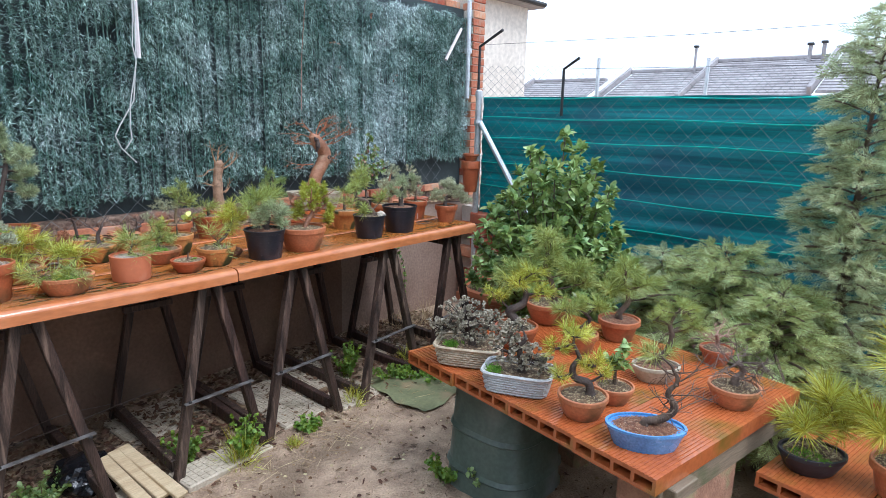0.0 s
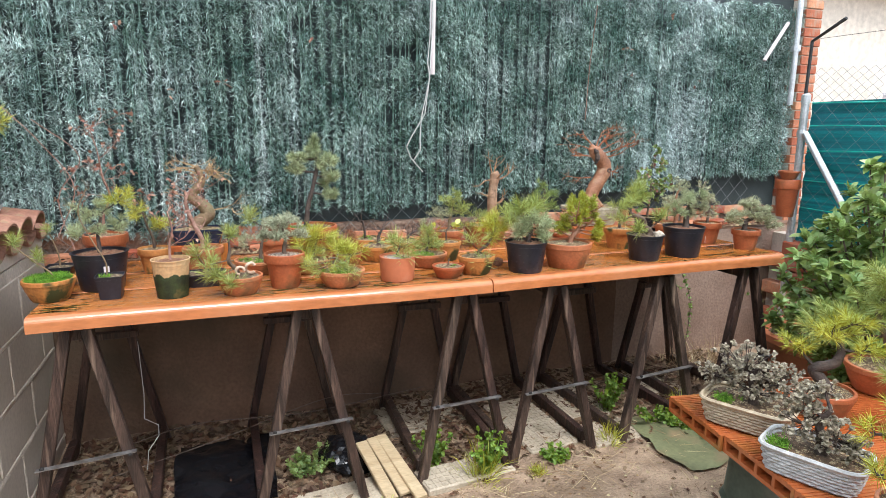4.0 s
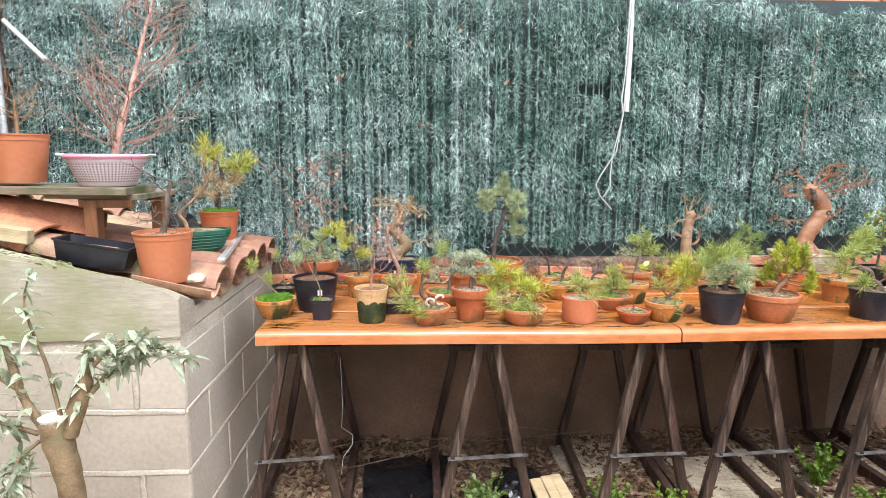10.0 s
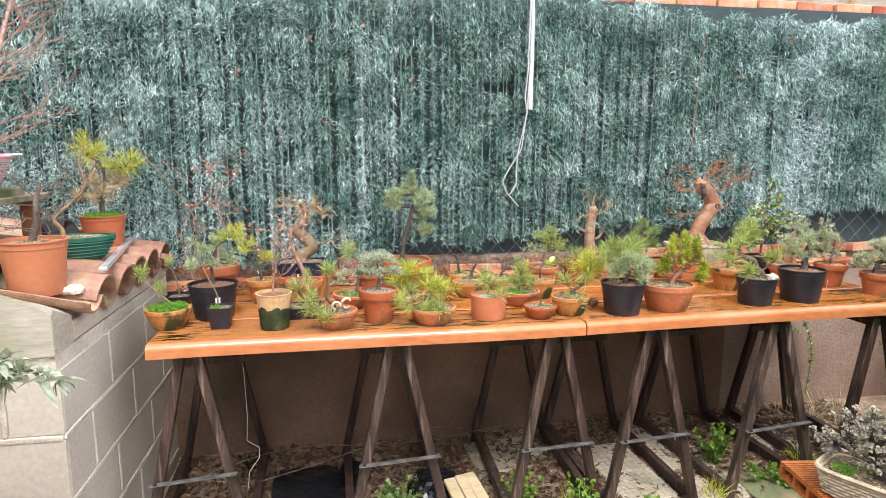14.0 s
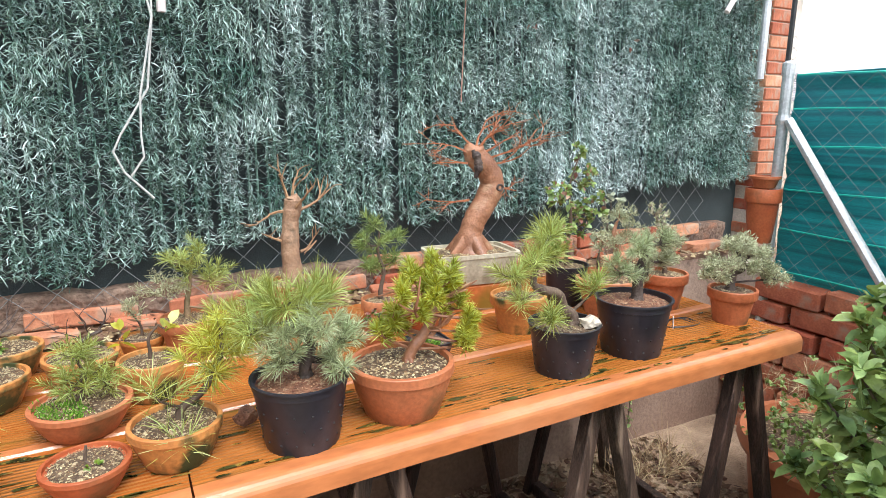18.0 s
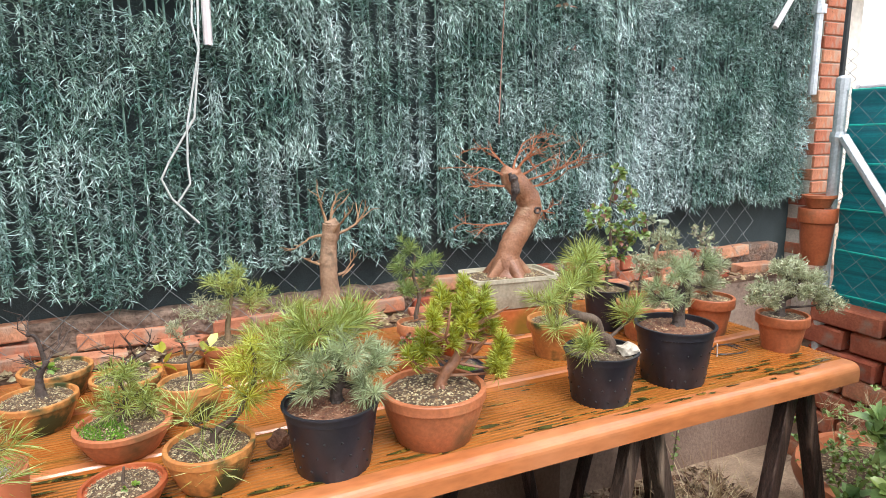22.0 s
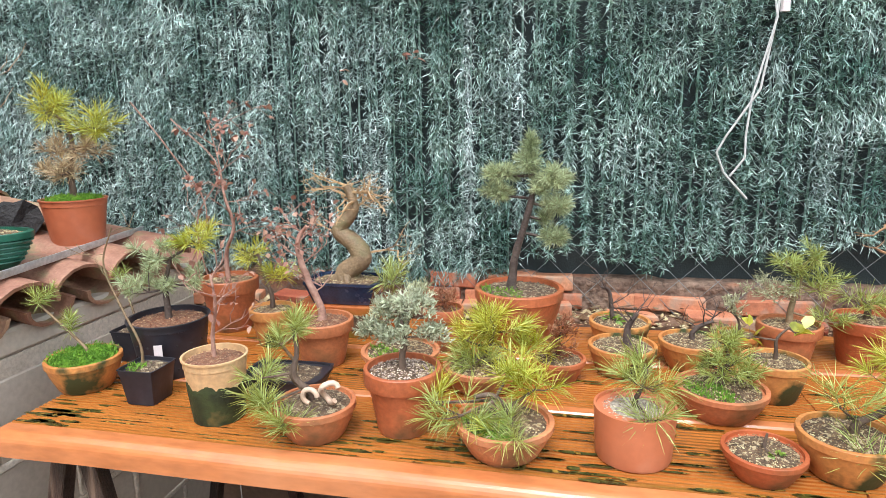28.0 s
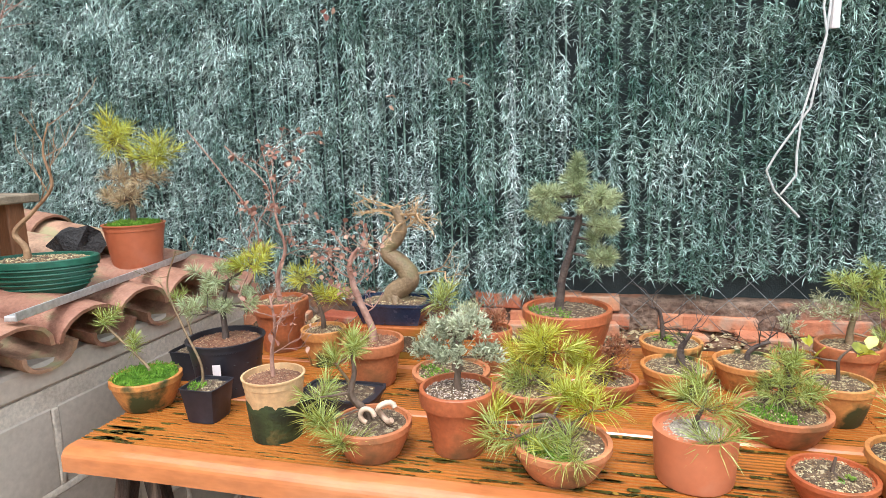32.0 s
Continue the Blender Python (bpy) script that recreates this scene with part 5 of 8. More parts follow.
def leaves(mat, per=6, size=0.02, width=0.3, spread=0.8):
    return ("leaf", mat, per, size, width, spread)

# ---- potted plants on the long table, from its west end ----
plant("potted_pine_sapling", "mossy terracotta bowl with moss and a leaning pine sapling", 0.023, 0.225, 0.079, 0.073, "bowl", "terracotta_moss", "moss",
      [(0.01, 0, 0.02, 0.0035), (-0.03, 0, 0.06, 0.003), (-0.085, -0.01, 0.12, 0.0025)], "bark_tan", [(-0.025, 0, 0.075, 0.012, 0.012, 0.014, 4), (-0.09, -0.01, 0.14, 0.022, 0.02, 0.02, 5)], pine("pine", 26, 0.035))
plant("potted_spruce", "black nursery pot with a blue spruce and yellow tips", 0.160, 0.345, 0.094, 0.135, "plain", "black_plastic", "grit_red",
      [(0, 0, 0.03, 0.0075), (0.0, 0, 0.08, 0.006), (0.02, 0, 0.15, 0.004)], "bark_dark",
      [(-0.03, -0.02, 0.085, 0.06, 0.05, 0.04, 12), (-0.02, 0, 0.155, 0.05, 0.05, 0.035, 10), (0.05, 0.02, 0.09, 0.05, 0.05, 0.035, 9), (0.075, 0.02, 0.20, 0.045, 0.04, 0.035, 10)],
      [("needle", "pine_blue", 70, 0.027, 0.0017, 0.85, (0, 31)), ("needle", "pine_yellow", 50, 0.034, 0.0017, 0.6, (31, 99))], tag=-70, holes=True)
plant("potted_sapling", "small square black pot with a thin bare sapling", 0.211, 0.191, 0.044, 0.079, "plain", "black_plastic", "grit_dark",
      [(-0.01, 0, 0.05, 0.0028), (-0.045, 0.0, 0.13, 0.0024), (-0.075, 0, 0.22, 0.002), (-0.045, 0, 0.30, 0.0014)], "bark_tan", bare=(0.5, 4, 0.05, 0.001, 1, 0.6, 0.1), square=0.8, moss=20)
plant("potted_sapling", "square black plastic pot of bare dark soil", 0.02, 0.40, 0.045, 0.08, "plain", "black_plastic", "grit_dark", [(0, 0, 0.04, 0.003), (-0.02, 0, 0.12, 0.002)], "bark_tan", [(-0.02, 0, 0.13, 0.02, 0.02, 0.03, 4)], pine("pine", 16, 0.03), square=0.8)
plant("potted_maple", "pale clay pot coated in dark moss with bare red twigs", 0.405, 0.146, 0.064, 0.132, "plain", "beige_pot", "grit_red",
      [(0, 0, 0.05, 0.004), (0.012, 0, 0.11, 0.0032), (0.0, 0.01, 0.17, 0.002)], "twig_pink", bare=(0.3, 7, 0.06, 0.0015, 2, 0.6, 0.2), leaf=leaves("leaf_pink", 1, 0.016, 0.3))
def moss_crust():
    """A skin of moss over the pot's lower half with a ragged upper edge."""
    n, rows = 72, 7
    bm = bmesh.new()
    ring = []
    for j in range(rows + 1):
        line = []
        for i in range(n):
            a = 2 * math.pi * i / n
            top = 0.084 + 0.014 * noise.noise((math.cos(a) * 2, math.sin(a) * 2, 2)) + 0.007 * noise.noise((math.cos(a) * 9, math.sin(a) * 9, 5))
            z = 0.001 + (top - 0.001) * j / rows
            r = 0.0486 + (z - 0.004) * 0.0995 + (0.0014 if j < rows else -0.001)
            line.append(bm.verts.new((r * math.cos(a), r * math.sin(a), z)))
        ring.append(line)
    for j in range(rows):
        for i in range(n):
            bm.faces.new((ring[j][i], ring[j][(i + 1) % n], ring[j + 1][(i + 1) % n], ring[j + 1][i]))
    return bm


part("moss_film", moss_crust(), "moss_dark", bpy.data.objects["potted_maple"], "black-green moss crust", smooth=40)
plant("potted_pine_bonsai", "terracotta bowl with a curled pale trunk and hanging pine needles", 0.627, 0.115, 0.077, 0.066, "bowl", "terracotta", "grit_dark",
      [(-0.01, 0, 0.02, 0.008), (-0.035, -0.01, 0.055, 0.007), (-0.03, 0.0, 0.10, 0.005), (-0.035, 0, 0.15, 0.003)], "bark", 
      [(-0.075, -0.05, 0.02, 0.03, 0.02, 0.015, 6), (-0.03, -0.07, -0.005, 0.022, 0.015, 0.015, 5), (-0.095, -0.02, 0.055, 0.02, 0.02, 0.012, 4), (-0.03, 0, 0.15, 0.03, 0.02, 0.015, 5)], pine("pine", 30, 0.045), twig_mat="root_pale",
      extra=lambda bm, lip, rng: [tube(bm, [(0.035 + 0.016 * math.cos(a), -0.01 + 0.008 * math.sin(a * 2), lip + 0.028 + 0.018 * math.sin(a)) for a in np.linspace(0.4, 5.6, 14)], 0.0055, 7),
                                  tube(bm, [(0.0 + 0.014 * math.cos(a), -0.02, lip + 0.022 + 0.014 * math.sin(a)) for a in np.linspace(0, 4.6, 12)], 0.005, 7)])
plant("potted_juniper", "terracotta flower pot with a silvery juniper", 0.785, 0.167, 0.074, 0.125, "clay", "terracotta", "grit_pale",
      [(0, 0, 0.03, 0.007), (0.006, 0, 0.06, 0.006), (-0.005, 0.01, 0.11, 0.0022)], "bark",
      [(-0.01, 0.0, 0.075, 0.035, 0.03, 0.018, 13), (0.02, 0.01, 0.125, 0.045, 0.035, 0.022, 17), (-0.065, 0.02, 0.075, 0.032, 0.028, 0.018, 10), (0.06, 0.01, 0.075, 0.026, 0.026, 0.016, 9), (-0.03, 0.03, 0.115, 0.03, 0.028, 0.02, 10)], scale("leaf_silver", 80, 0.0105, 0.0025), ground_mat="soil")
plant("potted_elm", "terracotta pot with a leaning pink-barked bare tree", 0.500, 0.455, 0.077, 0.112, "clay", "terracotta", "grit_red",
      [(0.0, 0, 0.03, 0.0095), (-0.02, 0, 0.08, 0.0085), (-0.045, 0, 0.15, 0.0075), (-0.05, 0, 0.2, 0.006), (-0.025, 0, 0.235, 0.004)], "twig_pink", bare=(0.35, 11, 0.075, 0.0022, 2, 0.7, 0.15), leaf=leaves("leaf_pink", 1, 0.018, 0.35))
plant("potted_seedlings", "low black rectangular tray with a grassy pine tuft", 0.488, 0.285, 0.080, 0.046, "tray", "black_plastic", "grit_dark",
      [(0.02, 0, 0.02, 0.004), (0.0, -0.02, 0.07, 0.003)], "bark_tan", [(0.0, -0.02, 0.08, 0.03, 0.02, 0.02, 5), (0.035, 0, 0.10, 0.02, 0.02, 0.015, 4)], pine("pine", 22, 0.045), sx=1.15, sy=0.72, square=0.9)
plant("potted_juniper", "wide terracotta bowl with a blue-grey juniper behind", 0.705, 0.43, 0.093, 0.055, "bowl", "terracotta", "grit",
      [(0.01, 0, 0.03, 0.007), (0.02, 0, 0.08, 0.005), (0.03, 0, 0.13, 0.003)], "bark", [(-0.05, 0, 0.08, 0.04, 0.03, 0.02, 10), (0.04, 0, 0.15, 0.04, 0.035, 0.02, 12), (-0.02, 0.02, 0.17, 0.035, 0.03, 0.03, 8)], [("scale", "leaf_grey", 50, 0.012, 0.0022, 0.9, (0, 22)), ("needle", "pine", 30, 0.045, 0.0016, 0.6, (22, 40))], moss=40)
plant("potted_withered_shrub", "dark mossy clay pot with brown withered foliage", 0.775, 0.60, 0.052, 0.11, "clay", "terracotta", "grit_red", [(0, 0, 0.02, 0.005), (0.0, 0, 0.04, 0.004)], "bark", [(0, 0, 0.03, 0.045, 0.035, 0.028, 18)], scale("leaf_brown", 40, 0.011))
brick_h = thing("hollow_brick", pose(0.47, 0.70, TOP + 0.0005), "orange hollow brick carrying a glazed tray", "brick")
part("body", finish(lathe([(0.13, 0), (0.13, 0.085), (0.12, 0.088)], 24, 1.0, 0.55, 0.95), "body", "brick_slab"), None, brick_h)
# the body is solid; dark panels on its face paint the shaded hollows
for k in range(3):
    part("cell", cuboid(-0.09 + k * 0.065, -0.045 + k * 0.065, -0.0735, -0.071, 0.02, 0.065), "soil", brick_h, "dark panel drawn as a hollow cell")
plant("potted_oak_bonsai", "navy glazed tray with a thick twisting tan bonsai trunk", 0.475, 0.70, 0.092, 0.062, "tray", "navy_glaze", "grit",
      [(0.0, 0, 0.02, 0.030), (0.045, 0, 0.06, 0.029), (0.03, 0, 0.10, 0.026), (-0.015, 0, 0.14, 0.022), (0.02, 0, 0.185, 0.017), (0.03, 0, 0.215, 0.014), (0.01, 0, 0.265, 0.011)], "bark_tan",
      bare=(0.8, 8, 0.075, 0.0042, 3, 0.8, 0.02), twig_mat="twig_straw", sx=1.2, sy=0.78, square=0.9, z=TOP + 0.09,
      extra=lambda bm, lip, rng: [twigs(bm, (0.015, 0, lip + 0.25), (1, -0.2, 0.15), 0.075, 0.004, 3, rng, 0.6, 0.02), twigs(bm, (0.01, 0, lip + 0.255), (-1, 0.1, 0.15), 0.075, 0.004, 3, rng, 0.6, 0.02), twigs(bm, (0.05, 0, lip + 0.075), (1, 0, 0.25), 0.10, 0.0045, 3, rng, 0.55, 0.05), twigs(bm, (-0.01, 0, lip + 0.13), (-1, -0.1, 0.2), 0.06, 0.003, 2, rng, 0.6, 0.1)])
plant("potted_pine", "mossy clay pot with yellow-green pine needles", 0.315, 0.56, 0.062, 0.10, "clay", "terracotta_moss", "grit", [(0, 0, 0.04, 0.006), (-0.02, 0, 0.10, 0.004), (-0.03, 0, 0.15, 0.003)], "bark",
      [(-0.05, 0, 0.15, 0.035, 0.03, 0.02, 8), (0.03, 0, 0.10, 0.035, 0.03, 0.02, 6)], pine("pine_yellow", 34, 0.04), bare=(0.4, 5, 0.08, 0.0015, 1, 0.6, 0.1))
plant("potted_red_maple", "tall maple with withered pink leaves in a clay pot", 0.13, 0.66, 0.083, 0.15, "clay", "terracotta", "grit", [(0.0, 0, 0.08, 0.006), (0.03, 0, 0.16, 0.005), (0.01, 0, 0.24, 0.004), (0.0, 0, 0.34, 0.002), (-0.02, 0, 0.44, 0.0012)], "twig_pink",
      bare=(0.3, 9, 0.09, 0.002, 2, 0.65, 0.10), leaf=leaves("leaf_pink", 3, 0.019, 0.36, 1.3))
plant("potted_spruce_bonsai", "wide terracotta pot with an upright blue-green spruce bonsai", 0.958, 0.725, 0.120, 0.138, "bowl", "terracotta", "grit_dark",
      [(-0.02, 0, 0.02, 0.012), (-0.01, 0, 0.10, 0.010), (0.01, 0, 0.17, 0.009), (0.03, 0, 0.25, 0.008), (0.035, 0, 0.32, 0.005)], "bark_dark",
      [(0.025, 0, 0.385, 0.012, 0.012, 0.022, 9), (0.02, 0, 0.345, 0.026, 0.026, 0.02, 17), (-0.045, 0, 0.315, 0.036, 0.03, 0.018, 20), (-0.062, 0, 0.265, 0.034, 0.03, 0.017, 18), (0.088, 0, 0.305, 0.040, 0.034, 0.02, 22), (0.05, 0, 0.275, 0.026, 0.026, 0.016, 7),
       (0.095, 0, 0.232, 0.038, 0.032, 0.02, 19), (0.062, 0, 0.20, 0.024, 0.024, 0.016, 6), (0.088, 0, 0.155, 0.026, 0.024, 0.026, 15)],
      ("needle", "pine_blue", 70, 0.029, 0.0017, 0.95), moss=40)
plant("potted_pine", "terracotta bowl spilling long yellow-green pine needles", 0.983, 0.117, 0.088, 0.061, "bowl", "terracotta", "grit", [(0.01, 0, 0.015, 0.006), (-0.02, 0, 0.045, 0.005), (-0.05, -0.02, 0.05, 0.004)], "bark",
      [(-0.07, -0.04, 0.03, 0.06, 0.04, 0.02, 9), (0.02, -0.05, 0.01, 0.05, 0.03, 0.02, 6), (0.05, 0.02, 0.06, 0.05, 0.04, 0.02, 7), (-0.13, 0, 0.03, 0.03, 0.03, 0.02, 4), (0.0, 0.05, 0.07, 0.06, 0.04, 0.02, 7)], [("needle", "pine", 34, 0.05, 0.0016, 0.7, (0, 14)), ("needle", "pine_yellow", 40, 0.05, 0.0016, 0.7, (14, 99))], moss=60)
plant("potted_pine", "terracotta bowl with an upright bushy yellow-green pine", 0.905, 0.375, 0.085, 0.055, "bowl", "terracotta", "grit", [(0.01, 0, 0.02, 0.007), (0.02, 0, 0.05, 0.005), (0.03, 0, 0.08, 0.003)], "bark",
      [(0.0, -0.03, 0.03, 0.06, 0.05, 0.02, 10), (0.03, 0, 0.085, 0.07, 0.05, 0.022, 14), (0.09, 0, 0.04, 0.06, 0.04, 0.02, 8), (-0.03, 0, 0.06, 0.05, 0.04, 0.02, 6), (0.02, 0.0, 0.12, 0.04, 0.03, 0.02, 5)], [("needle", "pine", 34, 0.05, 0.0017, 0.7, (0, 10)), ("needle", "pine_yellow", 36, 0.055, 0.0018, 0.65, (10, 99))])
plant("potted_withered_shrub", "clay bowl with a rust-brown withered dwarf shrub", 1.07, 0.45, 0.062, 0.052, "bowl", "terracotta", "grit", [(0, 0, 0.02, 0.005), (0, 0, 0.045, 0.003)], "bark", [(0, 0, 0.04, 0.042, 0.035, 0.035, 20), (0.01, 0, 0.085, 0.022, 0.02, 0.02, 8)], scale("leaf_brown", 42, 0.011))
plant("potted_pine", "straight terracotta cylinder with pale gravel and grassy pine shoots", 1.206, 0.145, 0.070, 0.092, "cylinder", "orange_plastic", "grit_pale", [(0.0, 0, 0.015, 0.005), (0.01, 0, 0.04, 0.003)], "bark",
      [(0.015, 0, 0.045, 0.05, 0.04, 0.015, 8), (0.02, -0.05, 0.01, 0.03, 0.02, 0.012, 4), (0.02, 0.02, 0.07, 0.03, 0.03, 0.015, 4)], pine("pine", 24, 0.052, 0.0016, 0.75))
plant("potted_stump", "moss-blackened clay bowl with a bare stubby trunk", 1.215, 0.515, 0.078, 0.068, "bowl", "terracotta_moss", "grit", [(0.01, 0, 0.02, 0.009), (0.012, 0, 0.05, 0.007), (0.03, 0, 0.08, 0.004)], "bark_dark", bare=(0.5, 4, 0.06, 0.002, 1, 0.7, 0.2))
plant("potted_stump", "mossy clay bowl with a bare hooked branch and green sprigs", 1.222, 0.69, 0.078, 0.07, "bowl", "terracotta_moss", "grit", [(-0.02, 0, 0.02, 0.006), (-0.03, 0, 0.08, 0.005), (-0.05, 0, 0.09, 0.003)], "bark_dark", [(-0.02, 0, 0.01, 0.05, 0.04, 0.006, 6)], leaves("leaf_bright", 4, 0.02, 0.25),
      bare=(0.4, 4, 0.08, 0.002, 1, 0.7, 0.2))
plant("potted_stump", "ochre mossy clay bowl with a short bare stump", 1.378, 0.575, 0.076, 0.068, "bowl", "terracotta_moss", "grit", [(0.0, 0, 0.02, 0.006), (0.02, 0, 0.04, 0.005), (0.045, 0, 0.05, 0.003)], "bark_dark", bare=(0.2, 4, 0.07, 0.002, 1, 0.6, 0.3))
plant("potted_juniper", "dark terracotta bowl with a low bushy green juniper", 1.39, 0.335, 0.087, 0.058, "bowl", "terracotta", "grit", [(0.0, 0, 0.02, 0.006), (0.01, 0, 0.06, 0.004)], "bark",
      [(0.0, 0, 0.05, 0.06, 0.05, 0.035, 24), (0.05, 0.0, 0.03, 0.035, 0.03, 0.02, 8), (0.0, 0, 0.10, 0.04, 0.035, 0.025, 12)], ("needle", "pine", 30, 0.028, 0.0016, 0.8), moss=70)
plant("potted_seedling", "small terracotta bowl of grit with a tiny sprout", 1.406, 0.115, 0.065, 0.047, "bowl", "terracotta", "grit", [(0.0, 0, 0.01, 0.003), (0.003, 0, 0.03, 0.002)], "bark", [(0.01, -0.02, 0.005, 0.012, 0.012, 0.003, 3)], leaves("leaf_bright", 5, 0.009, 0.4))
plant("potted_pine", "ochre mossy clay bowl with a bushy golden pine", 1.539, 0.145, 0.076, 0.073, "bowl", "terracotta_moss", "grit", [(0.01, 0, 0.02, 0.007), (0.05, 0, 0.05, 0.006), (0.08, 0.01, 0.10, 0.005), (0.085, 0.01, 0.15, 0.003)], "bark",
      [(0.085, 0.01, 0.135, 0.045, 0.04, 0.04, 24), (0.06, 0.01, 0.09, 0.05, 0.04, 0.025, 10), (-0.02, -0.02, 0.06, 0.06, 0.03, 0.03, 7), (0.0, -0.06, -0.01, 0.02, 0.02, 0.02, 3)], [("needle", "pine_yellow", 46, 0.040, 0.0016, 0.7, (0, 30)), ("needle", "pine", 22, 0.055, 0.0016, 0.8, (30, 99))])
plant("potted_seedling", "moss-streaked clay pot with a seedling of yellowing leaves", 1.513, 0.43, 0.066, 0.085, "bowl", "terracotta_moss", "grit", [(0.0, 0, 0.02, 0.004), (0.0, 0, 0.05, 0.003), (0.02, 0, 0.075, 0.002)], "bark", [(0.03, 0, 0.07, 0.03, 0.02, 0.015, 4), (-0.05, 0, 0.06, 0.02, 0.02, 0.02, 3)], leaves("pine_yellow", 2, 0.035, 0.3))
plant("potted_pine", "terracotta pot with a grey-green spreading pine", 1.605, 0.64, 0.071, 0.10, "clay", "terracotta", "grit", [(0.0, 0, 0.04, 0.007), (0.01, 0, 0.09, 0.005), (0.02, 0, 0.15, 0.003)], "bark_tan",
      [(-0.05, 0, 0.09, 0.055, 0.04, 0.025, 14), (0.05, 0, 0.10, 0.06, 0.04, 0.03, 12), (-0.02, 0, 0.15, 0.05, 0.04, 0.025, 10), (0.03, -0.02, 0.18, 0.03, 0.03, 0.02, 5), (0.08, -0.03, 0.03, 0.04, 0.03, 0.03, 6)], [("scale", "leaf_grey", 40, 0.014, 0.002, 0.9, (0, 14)), ("needle", "pine", 40, 0.03, 0.0017, 0.75, (14, 99))])
plant("potted_juniper_sprig", "mossy clay pot with a grey juniper sprig", 1.50, 0.66, 0.05, 0.06, "bowl", "terracotta_moss", "grit", [(0, 0, 0.03, 0.003), (-0.02, 0, 0.07, 0.002)], "bark", [(-0.02, 0, 0.075, 0.025, 0.02, 0.02, 8)], scale("leaf_grey", 34, 0.012))
plant("potted_pine", "terracotta pot with a soft long-needled pine", 1.775, 0.66, 0.074, 0.115, "clay", "terracotta", "grit", [(0, 0, 0.03, 0.007), (-0.02, 0, 0.07, 0.004)], "bark", [(-0.02, -0.02, 0.06, 0.05, 0.04, 0.02, 6)], pine("pine", 30, 0.05))
plant("potted_stub_tree", "clay pot with a thick pale stub trunk and wired shoots", 1.90, 0.78, 0.082, 0.12, "clay", "terracotta", "grit",
      [(-0.004, 0, 0.05, 0.027), (-0.006, 0, 0.12, 0.025), (-0.002, 0, 0.18, 0.023), (0.006, 0, 0.22, 0.024), (0.008, 0, 0.241, 0.023), (0.008, 0, 0.2425, 0.015)], "stub_bark", twig_mat="twig_tan",
      extra=lambda bm, lip, rng: [twigs(bm, (0.005 + 0.02 * math.cos(a), 0.02 * math.sin(a), lip + zz + 0.02), (math.cos(a), 0.4 * math.sin(a), up), ln * 0.8, 0.005, 2, rng, 0.6, 0.12, 5, (1, 3)) for a, zz, up, ln in ((0.2, 0.19, 0.25, 0.12), (3.0, 0.19, 0.2, 0.09), (3.3, 0.10, 0.05, 0.08), (0.4, 0.07, 0.4, 0.08), (1.3, 0.22, 1.2, 0.08), (1.9, 0.22, 1.6, 0.09), (4.9, 0.2, 0.4, 0.06))])
plant("potted_pine_bonsai", "large black nursery pot with a bushy two-tone pine", 1.745, 0.112, 0.088, 0.126, "plain", "black_plastic", "grit_red",
      [(0.01, 0, 0.02, 0.011), (0.02, 0, 0.06, 0.010), (0.0, 0, 0.10, 0.007), (0.0, 0.01, 0.14, 0.004)], "bark_dark",
      [(0.065, -0.03, 0.03, 0.03, 0.03, 0.02, 9), (0.07, -0.02, 0.075, 0.035, 0.03, 0.025, 11), (-0.035, -0.03, 0.06, 0.035, 0.03, 0.025, 10), (0.03, -0.03, 0.105, 0.05, 0.035, 0.025, 14), (-0.04, -0.01, 0.10, 0.04, 0.035, 0.025, 10),
       (-0.07, 0.0, 0.11, 0.04, 0.035, 0.02, 9), (-0.02, 0.01, 0.145, 0.05, 0.04, 0.02, 13), (0.045, 0.015, 0.14, 0.04, 0.035, 0.02, 10)],
      [("needle", "pine_blue", 70, 0.030, 0.0016, 0.85, (0, 54)), ("needle", "pine", 50, 0.055, 0.0016, 0.6, (54, 99))], holes=True)
CANDLES = ((-0.02, 0.0, 0.10), (-0.01, -0.02, 0.145), (0.03, 0.01, 0.175), (0.06, 0.0, 0.15), (0.075, 0.02, 0.19), (0.10, -0.01, 0.145), (0.125, 0.0, 0.12), (0.14, -0.02, 0.085), (0.155, 0.0, 0.05), (0.03, -0.03, 0.115),
           (0.005, 0.02, 0.075), (0.10, 0.02, 0.10), (0.125, -0.03, 0.04), (0.145, 0.01, 0.015), (0.055, -0.03, 0.14), (-0.035, 0.01, 0.065), (0.09, -0.03, 0.17))
plant("potted_cypress", "wide terracotta pot with a gnarled bright green dwarf cypress", 1.951, 0.132, 0.104, 0.108, "bowl", "terracotta", "grit",
      [(0.015, 0, 0.01, 0.012), (0.03, 0, 0.035, 0.011), (0.05, 0, 0.055, 0.010), (0.065, 0, 0.09, 0.007), (0.05, 0, 0.13, 0.004)], "bark_red",
      [(cx, cy, cz, 0.014, 0.014, 0.024, 8) for cx, cy, cz in CANDLES], ("needle", "cypress", 60, 0.024, 0.0021, 0.75), bare=(0.45, 7, 0.085, 0.0055, 1, 0.5, 0.02), category="bonsai")
plant("potted_red_shrub", "small red-brown pot with a reddish dwarf shrub", 2.02, 0.43, 0.042, 0.06, "bowl", "terracotta", "grit", [(0, 0, 0.02, 0.003), (0.0, 0, 0.05, 0.002)], "bark", [(0, 0, 0.035, 0.035, 0.03, 0.025, 14)], [leaves("leaf_pink", 6, 0.010, 0.4), leaves("leaf_gloss", 8, 0.010, 0.4)])
plant("potted_seedling", "small square black tray of green seedlings", 2.12, 0.36, 0.05, 0.045, "plain", "black_plastic", "grit_dark", None, "bark", square=0.9, moss=50)
